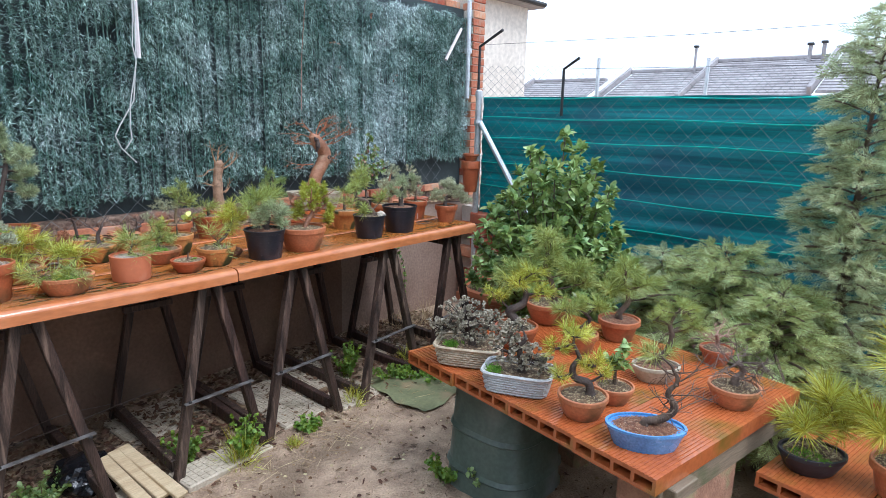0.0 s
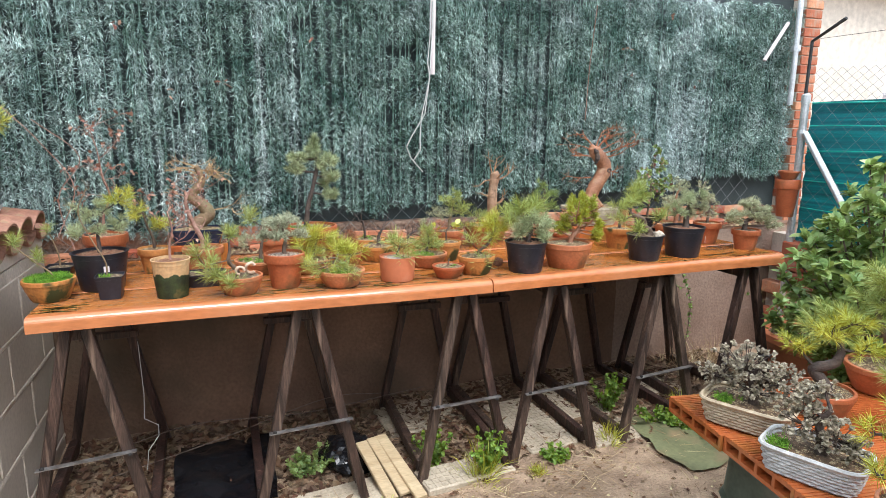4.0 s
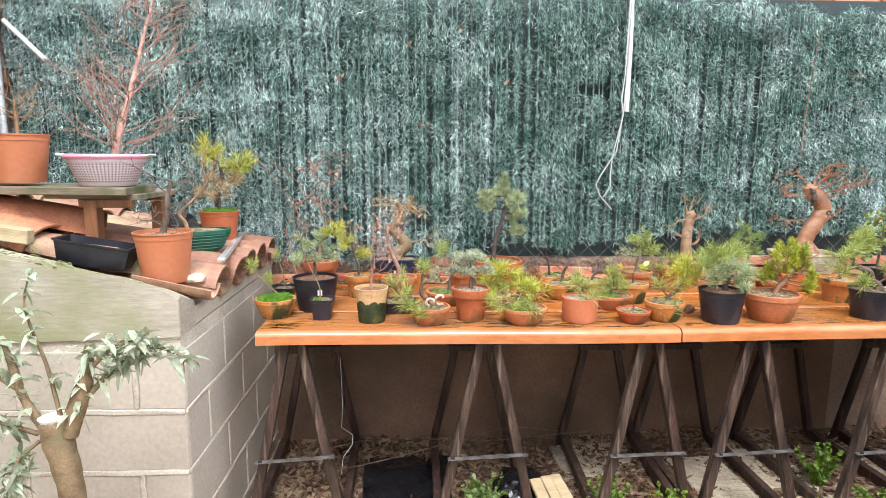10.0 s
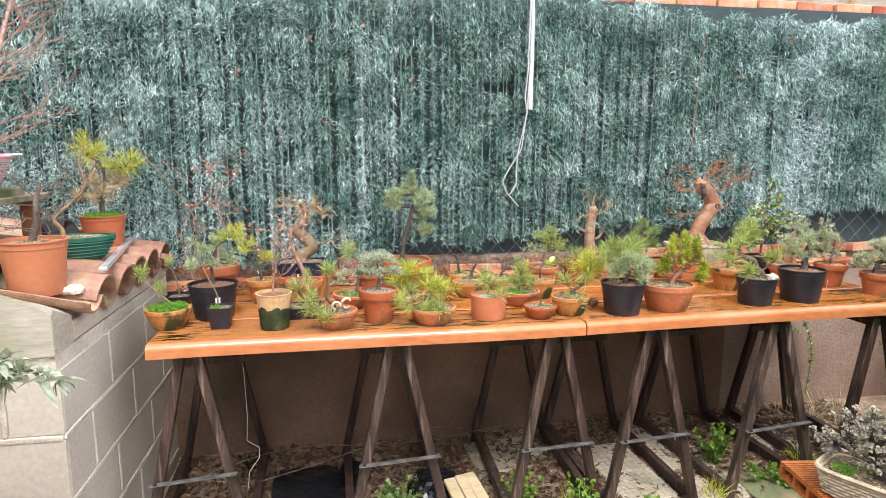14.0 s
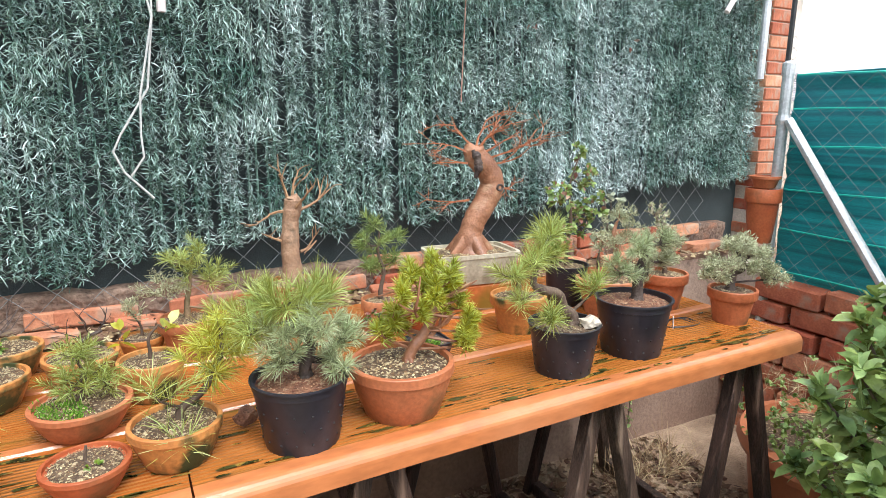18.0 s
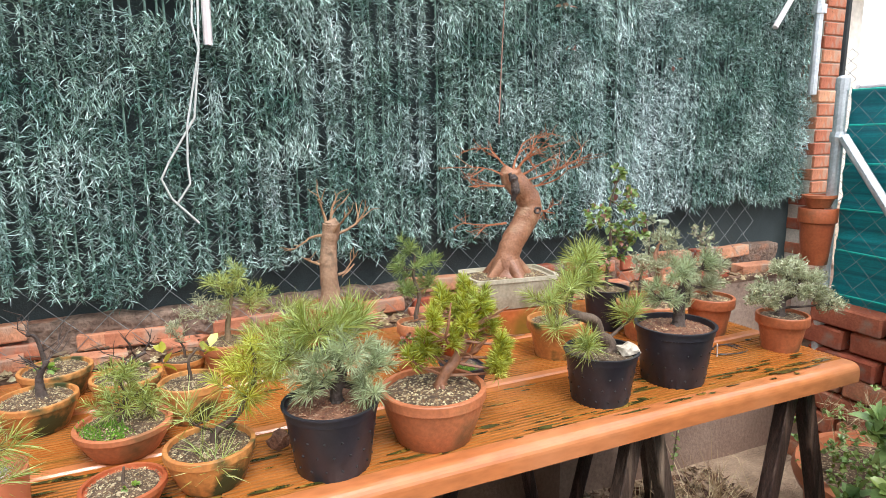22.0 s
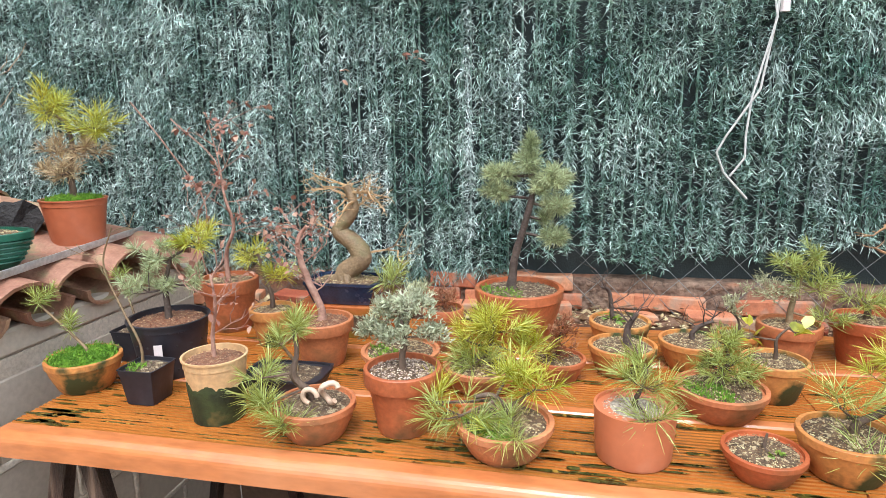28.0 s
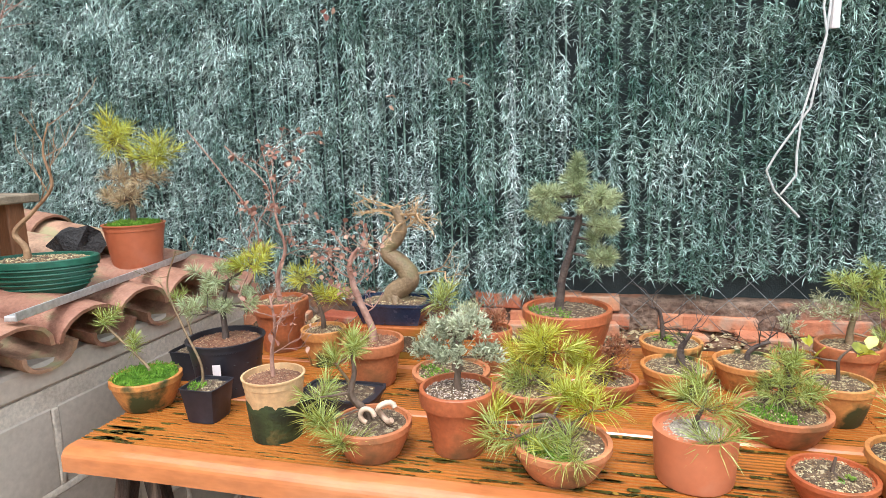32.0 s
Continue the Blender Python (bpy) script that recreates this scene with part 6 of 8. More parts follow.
plant("potted_pine", "terracotta pot with a slender upright dark green pine", 2.075, 0.555, 0.053, 0.105, "clay", "terracotta", "grit", [(0.0, 0, 0.03, 0.006), (0.01, 0, 0.08, 0.005), (-0.005, 0, 0.13, 0.004), (0.0, 0, 0.19, 0.002)], "bark",
      [(-0.03, 0, 0.10, 0.04, 0.03, 0.02, 10), (0.04, 0, 0.11, 0.04, 0.03, 0.02, 10), (-0.02, 0, 0.16, 0.04, 0.03, 0.03, 10), (0.03, 0, 0.17, 0.03, 0.03, 0.02, 7), (-0.02, 0, 0.21, 0.02, 0.02, 0.02, 5)], ("needle", "pine_dark", 40, 0.028, 0.0016, 0.75))
plant("potted_pine", "clay pot with twisted wired trunk beside the tray", 2.20, 0.55, 0.07, 0.07, "bowl", "terracotta", "grit", [(-0.01, 0, 0.03, 0.011), (0.01, 0, 0.06, 0.010), (-0.02, 0, 0.09, 0.009), (0.01, 0, 0.11, 0.006)], "bark_red", bare=(0.5, 4, 0.05, 0.002, 1, 0.6, 0.2))
stand = thing("clay_block", pose(2.42, 0.68, TOP + 0.0005, 0, 0, -6), "orange clay block carrying a cream tray", "block")
part("body", cuboid(-0.12, 0.12, -0.07, 0.07, 0, 0.085, bevel=0.006), "brick_slab", stand)
MAPLE_TWIGS = ((0.012, 0.318, 0.0, 0, 1, 0.085), (0.035, 0.30, 0.9, 0, 0.5, 0.08), (-0.01, 0.30, -0.9, 0, 0.35, 0.07), (0.06, 0.265, 1, -0.2, 0.15, 0.10), (0.045, 0.28, 1, -0.3, 0.3, 0.095), (-0.01, 0.16, -1, -0.1, 0.1, 0.085),
               (-0.015, 0.27, -1, -0.1, 0.1, 0.075), (0.09, 0.19, 1, 0, -0.1, 0.07), (0.0, 0.32, -0.5, 0.2, 1, 0.08), (0.025, 0.318, 0.5, -0.2, 0.8, 0.085))
maple = plant("potted_trident_maple", "cream tray with a massive red-barked bonsai trunk", 2.42, 0.68, 0.115, 0.095, "tray", "cream_pot", "grit",
      [(0.0, 0, 0.012, 0.050), (0.0, 0, 0.05, 0.038), (0.018, 0, 0.10, 0.036), (0.052, 0, 0.155, 0.037), (0.072, 0, 0.205, 0.038), (0.052, 0, 0.25, 0.036), (0.016, 0, 0.29, 0.033), (0.008, 0, 0.316, 0.031), (0.008, 0, 0.321, 0.018)], "bark_red",
      twig_mat="twig_red", sx=1.2, sy=0.8, square=0.9, z=TOP + 0.087, turn=-6, category="bonsai",
      extra=lambda bm, lip, rng: [twigs(bm, (bx, -0.012, lip + bz), (dx, dy, dz), ln, 0.0044, 3, rng, 0.6, 0.03, 4, (2, 3)) for bx, bz, dx, dy, dz, ln in MAPLE_TWIGS])
part("knot_hole", lathe([(0.013, -0.004), (0.015, 0.0), (0.012, 0.004), (0.007, 0.003), (0.003, -0.002)], 14, 1, 0.8), "bark_dark", maple, "dark ringed knot hole", smooth=60, at=pose(0.082, -0.034, 0.285, 90, 0, 12))
hollow_bm = bmesh.new()
limb(hollow_bm, [(0.004, -0.026, 0.315, 0.006), (0.012, -0.030, 0.345, 0.012), (0.008, -0.028, 0.375, 0.013), (-0.004, -0.024, 0.398, 0.008)], 10, 0.2, random.Random(4))
part("rotten_hollow", hollow_bm, "bark_dark", maple, "dark rotten hollow below the cut", smooth=60)
plant("potted_pine", "hairy terracotta pot with a needle pine behind", 2.425, 0.42, 0.078, 0.105, "clay", "terracotta_moss", "grit", [(0, 0, 0.02, 0.008), (0.0, 0, 0.08, 0.005)], "bark", [(-0.02, 0, 0.06, 0.04, 0.04, 0.015, 4)], pine("pine", 26, 0.04))
plant("potted_pine_bonsai", "black nursery pot with a wired leaning pine and white stone", 2.357, 0.138, 0.083, 0.12, "plain", "black_plastic", "grit_dark",
      [(0.02, 0, 0.02, 0.015), (-0.005, 0, 0.04, 0.013), (-0.02, 0, 0.075, 0.012), (-0.055, 0, 0.09, 0.011), (-0.085, 0.005, 0.105, 0.008), (-0.075, 0.01, 0.15, 0.005)], "bark",
      [(-0.045, 0.01, 0.215, 0.034, 0.03, 0.018, 8), (-0.10, 0, 0.16, 0.035, 0.03, 0.018, 7), (-0.145, 0.01, 0.135, 0.03, 0.03, 0.015, 5), (-0.03, 0.02, 0.165, 0.03, 0.03, 0.015, 5), (0.065, -0.02, 0.085, 0.022, 0.022, 0.018, 5), (-0.07, -0.04, 0.045, 0.022, 0.02, 0.016, 5), (-0.125, -0.01, 0.085, 0.02, 0.02, 0.012, 3)],
      ("needle", "pine", 62, 0.046, 0.0016, 0.75), holes=True)
plant("potted_pine_bonsai", "black nursery pot mulched with bark and a grey-green pine", 2.586, 0.157, 0.095, 0.143, "plain", "black_plastic", "grit_red",
      [(0.01, 0, 0.02, 0.014), (0.012, 0, 0.06, 0.013), (0.02, 0, 0.10, 0.010), (0.035, 0, 0.13, 0.006)], "bark_dark",
      [(-0.045, 0, 0.085, 0.04, 0.03, 0.025, 9), (0.0, 0, 0.135, 0.04, 0.035, 0.022, 10), (0.07, 0, 0.145, 0.05, 0.04, 0.025, 11), (0.03, -0.01, 0.07, 0.025, 0.02, 0.02, 5), (0.10, 0.02, 0.09, 0.035, 0.03, 0.02, 6)],
      [("needle", "pine_blue", 80, 0.028, 0.0017, 0.8, (0, 24)), ("needle", "leaf_grey", 90, 0.026, 0.0017, 0.75, (24, 99))], holes=True, tag=-42)
plant("potted_privet", "black pot with a tall loose small-leaved privet", 2.70, 0.56, 0.07, 0.13, "plain", "black_plastic", "grit", [(0, 0, 0.05, 0.006), (0.01, 0, 0.15, 0.005), (0.0, 0, 0.25, 0.003), (0.03, 0, 0.34, 0.002)], "bark",
      [(-0.05, 0, 0.10, 0.06, 0.05, 0.06, 16), (0.05, 0, 0.14, 0.06, 0.05, 0.06, 16), (-0.03, 0, 0.22, 0.06, 0.05, 0.06, 14), (0.05, 0, 0.27, 0.06, 0.05, 0.05, 12), (0.12, 0.02, 0.18, 0.05, 0.05, 0.06, 10), (0.03, 0, 0.36, 0.03, 0.03, 0.03, 4)], [leaves("leaf_gloss", 9, 0.021, 0.38, 1.1), leaves("leaf_pink", 2, 0.018, 0.38, 1.1)])
plant("potted_juniper", "wide clay pot of gravel with a grey juniper", 2.755, 0.43, 0.096, 0.112, "clay", "terracotta", "grit", [(0.02, 0, 0.03, 0.012), (0.03, 0, 0.08, 0.011), (0.01, 0, 0.13, 0.007), (0.02, 0, 0.17, 0.004)], "bark_red",
      [(-0.03, 0, 0.12, 0.05, 0.04, 0.03, 14), (0.07, 0, 0.13, 0.06, 0.04, 0.035, 16), (0.03, 0, 0.19, 0.05, 0.04, 0.03, 12), (0.10, -0.02, 0.06, 0.04, 0.03, 0.03, 9)], scale("leaf_grey", 46, 0.013))
plant("potted_shrub", "terracotta pot with a dense olive-green shrub", 2.94, 0.385, 0.070, 0.115, "clay", "terracotta", "grit", [(0.0, 0, 0.04, 0.007), (0.01, 0, 0.10, 0.004)], "bark",
      [(0.0, 0, 0.06, 0.06, 0.05, 0.035, 16), (0.0, 0, 0.13, 0.06, 0.05, 0.04, 14), (-0.05, 0, 0.19, 0.05, 0.04, 0.04, 9)], [leaves("leaf_dark", 8, 0.014, 0.4, 1.1), scale("thuja_grey", 20, 0.012)])
plant("potted_plant", "small red plastic pot behind the junipers", 2.84, 0.57, 0.05, 0.09, "plain", "orange_plastic", "grit", [(0, 0, 0.06, 0.004), (0.03, 0, 0.15, 0.003), (0.05, 0.05, 0.25, 0.002)], "bark", [(0.02, 0, 0.14, 0.05, 0.04, 0.05, 10), (0.09, 0.05, 0.20, 0.06, 0.05, 0.05, 10)], leaves("leaf_olive", 5, 0.025, 0.42, 1.1))
plant("potted_juniper_bonsai", "terracotta pot with a wide silvery juniper bonsai", 3.005, 0.195, 0.067, 0.103, "clay", "terracotta", "grit_dark",
      [(-0.01, 0, 0.02, 0.012), (-0.005, 0, 0.05, 0.010), (0.035, 0, 0.06, 0.008), (0.02, 0, 0.09, 0.006), (0.0, 0, 0.12, 0.004)], "bark_dark",
      [(0.0, 0, 0.135, 0.055, 0.04, 0.02, 20), (-0.055, 0, 0.085, 0.06, 0.045, 0.018, 18), (0.065, 0, 0.10, 0.06, 0.045, 0.018, 18), (0.10, -0.01, 0.06, 0.055, 0.04, 0.016, 14), (0.15, -0.02, 0.025, 0.05, 0.035, 0.014, 12), (-0.10, -0.01, 0.055, 0.05, 0.035, 0.014, 12), (0.03, -0.03, 0.075, 0.04, 0.03, 0.014, 9)],
      scale("leaf_grey", 80, 0.0115), category="bonsai")


def rock(name, label, x, y, z, s, mat, seed):
    bm = bmesh.new()
    bmesh.ops.create_icosphere(bm, subdivisions=2, radius=1)
    for v in bm.verts:
        k = 1 + 0.55 * noise.noise(v.co * 1.3 + Vector((seed, 0, 0))) + 0.14 * noise.noise(v.co * 4 + Vector((0, seed, 0)))
        v.co = Vector((v.co.x * s[0] * k, v.co.y * s[1] * k, max(-0.75, v.co.z) * s[2] * k))
    ob = part(name, bm, mat, None, smooth=12, at=pose(x, y, z))
    return tagged(ob, label, "stone")


rock("stone", "pale rough stone lying on potting soil", 2.40, 0.10, TOP + 0.125, (0.026, 0.016, 0.016), "stone", 3)
rock("stone", "dark broken stone on the clay table", 1.66, 0.20, TOP + 0.026, (0.020, 0.014, 0.018), "soil_red", 8)
wire_coil = thing("wire_coil", pose(2.86, 0.24, TOP + 0.004), "loose coil of thin black wire on the slabs", "wire")
part("strand", pipe([(0.05 * math.cos(a) * (1 + 0.3 * math.sin(a * 0.7)), 0.035 * math.sin(a), 0.004 + 0.003 * math.sin(a * 1.9)) for a in np.linspace(0, 17, 60)], 0.0012, 4), "dark_steel", wire_coil)
hang = thing("hanging_pot", pose(3.885, 0.74, 0.93), "pair of terracotta pots hung on the fence post", "pot")
part("pot", lathe(rim_profile(0.072, 0.23, "clay"), 20), "terracotta", hang, smooth=35)
part("inner_pot", lathe(rim_profile(0.062, 0.05, "clay"), 20), "terracotta", hang, smooth=35, at=pose(0, 0, 0.232))

# ---- plants on the block tables ----
BT = 0.6062
G2 = "potted plants on the clay block table"


def woven_basket(x, y, turn, label, mat, ln=0.118, wd=0.085, h=0.075):
    t = thing("basket_shrub", pose(x, y, BT, 0, 0, turn), label, "potted plant", G2)
    bk = part("basket", lathe([(0.82 * ln, 0), (0.84 * ln, 0.004), (0.96 * ln, h * 0.9), (0.90 * ln, h * 0.9), (0.8 * ln, 0.02)], 28, 1, wd / ln, 0.35), mat, t, smooth=40)
    for k in range(7):
        z = 0.007 + k * (h - 0.012) / 6.5
        rr = ln * (0.84 + 0.125 * z / h)
        pts = []
        for i in range(57):
            a = 2 * math.pi * i / 56
            c, s = math.cos(a), math.sin(a)
            q = (abs(c) ** 5.5 + abs(s) ** 5.5) ** (-1 / 5.5)
            w = 1 + 0.02 * (1 if (i + k) % 2 else -1)
            pts.append((rr * c * q * w, rr * s * q * w * wd / ln, z))
        part("strand", pipe(pts, 0.0042, 5), mat, bk)
    rim = [(ln * 0.985 * math.cos(a) * (abs(math.cos(a)) ** 5.5 + abs(math.sin(a)) ** 5.5) ** (-1 / 5.5), wd * 0.985 * math.sin(a) * (abs(math.cos(a)) ** 5.5 + abs(math.sin(a)) ** 5.5) ** (-1 / 5.5), h) for a in np.linspace(0, 2 * math.pi, 49)]
    part("rim", pipe(rim, 0.006, 6), mat, bk, "rolled woven rim")
    so = part("soil", lathe([(ln * 0.9, h * 0.8), (ln * 0.9, h * 0.86), (ln * 0.4, h * 0.9)], 24, 1, wd / ln, 0.35), "soil", t)
    gv, gf = grit(3)
    gv = gv * np.array((ln * 0.9, wd * 0.9, ln))
    gv[:, 2] += h * 0.88
    tagged(part("gravel", raw("gravel", gv, gf, "grit"), None, so), kind="stuff")
    return t, so


def dark_shrub(t, so, seed, crowns, h0=0.066, mossx=-0.06):
    rng, nrg = random.Random(seed), np.random.default_rng(seed)
    bm = bmesh.new()
    sp = limb(bm, [(0.01, 0, h0 - 0.01, 0.015), (0.01, 0, h0 + 0.03, 0.012), (0.0, 0, h0 + 0.07, 0.009), (0.02, 0, h0 + 0.11, 0.005)], 8, 0.1, rng)
    tufts = pads(bm, sp, crowns, rng, 0.003)
    part("trunk", bm, "bark_dark", t, smooth=60)
    part("foliage", scatter("leaf", "leaf_dark", tufts, 19, 0.0105, nrg, "foliage", 0.42, 1.2), None, t, "tiny dark grey-brown leaves")
    tuf = [((mossx + rng.gauss(0, 0.014), -0.03 + rng.gauss(0, 0.012), h0 + 0.002), (0, 0, 1)) for _ in range(40)]
    part("moss_patch", scatter("scale", "moss", tuf, 14, 0.008, nrg, "moss", 0.002, 0.8), None, so, "bright moss patch")


M["wicker_cream"] = material("cream wicker", (0.52, 0.43, 0.3), (0.38, 0.29, 0.19), 0.5, 30, 160, 0.2)
M["wicker_white"] = material("pale grey wicker", (0.55, 0.55, 0.54), (0.42, 0.41, 0.40), 0.45, 30, 160, 0.2)
b1, s1 = woven_basket(1.985, -0.835, -62, "cream woven oval basket with a dark small-leaved shrub", "wicker_cream", 0.122, 0.085, 0.07)
dark_shrub(b1, s1, 5, [(-0.02, 0, 0.18, 0.10, 0.08, 0.055, 95), (-0.09, 0, 0.13, 0.07, 0.06, 0.04, 45), (0.07, 0.02, 0.15, 0.07, 0.07, 0.05, 50), (0.0, 0, 0.11, 0.08, 0.06, 0.03, 30)])
b2, s2 = woven_basket(1.918, -1.10, -66, "pale grey woven oval basket with a dark shrub", "wicker_white", 0.115, 0.075, 0.068)
dark_shrub(b2, s2, 6, [(-0.03, 0, 0.14, 0.075, 0.06, 0.05, 65), (-0.05, 0.02, 0.19, 0.06, 0.055, 0.035, 45), (0.04, 0, 0.12, 0.07, 0.06, 0.045, 50), (0.08, 0.0, 0.10, 0.04, 0.04, 0.03, 20), (0.0, 0.02, 0.22, 0.04, 0.035, 0.025, 16)], mossx=-0.075)
plant("potted_pine_bonsai", "clay pot with a bent black-barked pine and pale tufts", 1.905, -1.345, 0.076, 0.07, "bowl", "terracotta", "grit", [(0.02, 0, 0.02, 0.013), (0.01, 0, 0.04, 0.012), (-0.03, 0, 0.055, 0.010), (-0.035, 0, 0.09, 0.009), (-0.02, 0, 0.12, 0.007), (-0.04, 0, 0.16, 0.005)], "bark_dark",
      [(-0.04, 0, 0.19, 0.06, 0.04, 0.022, 12), (-0.075, 0, 0.06, 0.03, 0.03, 0.02, 6), (0.03, 0, 0.10, 0.04, 0.03, 0.025, 9), (0.05, 0, 0.07, 0.03, 0.03, 0.02, 6), (-0.09, 0, 0.15, 0.035, 0.03, 0.02, 6)], ("needle", "pine_yellow", 40, 0.034, 0.0018, 0.65), z=BT, turn=-50, group=G2)
plant("potted_azalea", "small clay pot with a glossy upright green shrub", 2.06, -1.37, 0.063, 0.055, "bowl", "terracotta", "grit", [(0, 0, 0.02, 0.006), (0, 0, 0.06, 0.004), (0.01, 0, 0.11, 0.002)], "bark", [(0, 0, 0.075, 0.04, 0.035, 0.03, 16), (0.02, 0, 0.13, 0.015, 0.015, 0.02, 5)], leaves("leaf_gloss", 6, 0.032, 0.28, 0.9), z=BT, turn=-50, group=G2)
plant("potted_bare_bonsai", "bright blue glazed oval pot with a leaning bare bonsai", 1.875, -1.555, 0.078, 0.06, "tray", "blue_glaze", "grit_red", [(0.0, 0, 0.01, 0.012), (0.05, 0, 0.03, 0.011), (0.07, 0, 0.06, 0.010), (0.05, 0, 0.10, 0.008), (0.07, 0, 0.14, 0.006), (0.05, 0, 0.18, 0.004)], "bark",
      bare=(0.35, 12, 0.08, 0.0024, 2, 0.75, 0.02), sx=1.4, sy=0.88, z=BT, turn=-58, group=G2, category="bonsai",
      crowns=[(0.02, 0.02, 0.21, 0.05, 0.04, 0.02, 8)], leaf=("needle", "pine", 34, 0.04, 0.0017, 0.65))
plant("potted_bare_bonsai", "dark clay bowl with a dense twiggy bare bonsai", 2.31, -1.655, 0.079, 0.066, "bowl", "terracotta", "grit", [(0, 0, 0.02, 0.012), (0.02, 0, 0.05, 0.010), (0.0, 0, 0.08, 0.007)], "twig_grey", bare=(0.3, 14, 0.075, 0.003, 3, 0.8, 0.02), z=BT, turn=-50, group=G2, category="bonsai")
plant("potted_pine_bonsai", "brown oval pot with a curved bare trunk and pine pad", 2.31, -1.40, 0.072, 0.058, "bowl", "cream_pot", "grit_red", [(0.0, 0, 0.02, 0.014), (0.03, 0, 0.05, 0.013), (0.045, 0, 0.10, 0.011), (0.03, 0, 0.15, 0.008)], "bark", [(0.05, 0, 0.2, 0.07, 0.05, 0.03, 14), (-0.02, 0, 0.17, 0.05, 0.04, 0.02, 9), (0.11, 0, 0.15, 0.05, 0.04, 0.02, 8)], ("needle", "pine", 44, 0.034, 0.0018, 0.65), bare=(0.3, 6, 0.06, 0.002, 2, 0.7, 0.05), z=BT, turn=-50, sx=1.15, sy=0.85, group=G2)
plant("potted_pine_bonsai", "clay pot with a gnarled pine and yellowish needle pads", 2.245, -0.86, 0.086, 0.08, "bowl", "terracotta", "grit", [(0.0, 0, 0.02, 0.018), (-0.03, 0, 0.06, 0.017), (0.02, 0, 0.09, 0.014), (0.03, 0, 0.14, 0.010), (0.0, 0, 0.18, 0.006)], "bark_dark",
      [(0.0, 0, 0.19, 0.06, 0.05, 0.03, 14), (-0.08, 0, 0.13, 0.045, 0.04, 0.025, 9), (0.08, 0, 0.14, 0.05, 0.04, 0.025, 9), (0.05, 0, 0.22, 0.04, 0.04, 0.02, 8)], ("needle", "pine_yellow", 40, 0.036, 0.0018, 0.68), z=BT, turn=-48, group=G2)
plant("potted_pine", "clay pot with a broad long-needled green pine", 2.58, -0.80, 0.105, 0.09, "bowl", "terracotta", "grit", [(0.02, 0, 0.03, 0.014), (0.0, 0, 0.10, 0.012), (-0.03, 0, 0.18, 0.008), (-0.01, 0, 0.25, 0.005)], "bark",
      [(-0.12, 0, 0.15, 0.09, 0.06, 0.03, 16), (0.0, 0, 0.22, 0.08, 0.06, 0.03, 15), (0.10, 0, 0.16, 0.09, 0.06, 0.03, 15), (-0.01, 0, 0.29, 0.06, 0.05, 0.03, 12), (-0.17, 0, 0.10, 0.06, 0.05, 0.03, 9), (0.14, 0, 0.10, 0.05, 0.05, 0.03, 8)], pine("pine", 46, 0.055, 0.0018), z=BT, turn=-48, group=G2)
plant("potted_pine", "small clay pot with flat green pine pads", 2.36, -1.08, 0.068, 0.075, "clay", "terracotta", "grit", [(0.0, 0, 0.02, 0.009), (0.03, 0, 0.06, 0.008), (0.0, 0, 0.09, 0.006)], "bark_dark", [(-0.06, 0, 0.10, 0.06, 0.045, 0.022, 12), (0.05, 0, 0.12, 0.06, 0.045, 0.022, 12)], pine("pine", 44, 0.045, 0.0018), z=BT, turn=-48, group=G2)
plant("potted_pine", "clay pot with a bushy yellow-green pine and dark roots", 2.60, -1.12, 0.085, 0.085, "clay", "terracotta", "grit_red", [(0.0, 0, 0.03, 0.013), (0.03, 0, 0.08, 0.011), (0.01, 0, 0.15, 0.007)], "bark", [(-0.04, 0, 0.14, 0.07, 0.05, 0.03, 13), (0.07, 0, 0.15, 0.07, 0.05, 0.03, 13), (0.01, 0, 0.21, 0.06, 0.05, 0.03, 11)], pine("pine", 44, 0.05, 0.0018), z=BT, turn=-48, group=G2)
plant("potted_bare_bonsai", "terracotta pot with pinkish bare branching", 2.62, -1.50, 0.06, 0.06, "clay", "terracotta", "grit", [(0, 0, 0.02, 0.008), (-0.02, 0, 0.06, 0.006)], "twig_pink", bare=(0.3, 9, 0.08, 0.0025, 2, 0.75, 0.05), z=BT, group=G2)
plant("potted_pine", "low black bonsai pot with fresh yellow-green pine shoots", 2.335, -1.885, 0.086, 0.065, "bowl", "black_plastic", "grit", [(0, 0, 0.02, 0.007), (0.03, 0, 0.06, 0.006), (0.05, 0, 0.10, 0.004)], "bark_tan", [(-0.03, 0, 0.09, 0.06, 0.04, 0.03, 9), (0.07, 0, 0.11, 0.06, 0.04, 0.04, 9), (0.03, 0, 0.16, 0.04, 0.03, 0.03, 6)], pine("pine_yellow", 46, 0.085, 0.0024, 0.6), z=0.463, turn=-55, sx=1.1, sy=0.85, moss=60, group=G2)
plant("potted_pine", "terracotta pot with long yellow-green pine needles", 2.36, -2.10, 0.08, 0.10, "clay", "terracotta", "grit", [(0, 0, 0.02, 0.008), (0.02, 0, 0.07, 0.006), (0.04, 0, 0.15, 0.004)], "bark_tan", [(-0.05, 0, 0.12, 0.07, 0.05, 0.03, 10), (0.06, 0, 0.16, 0.07, 0.05, 0.03, 10), (0.02, 0, 0.24, 0.07, 0.05, 0.04, 10), (-0.03, 0, 0.32, 0.06, 0.05, 0.04, 7)], pine("pine_yellow", 46, 0.085, 0.0024, 0.6), z=0.463, turn=-60, group=G2)

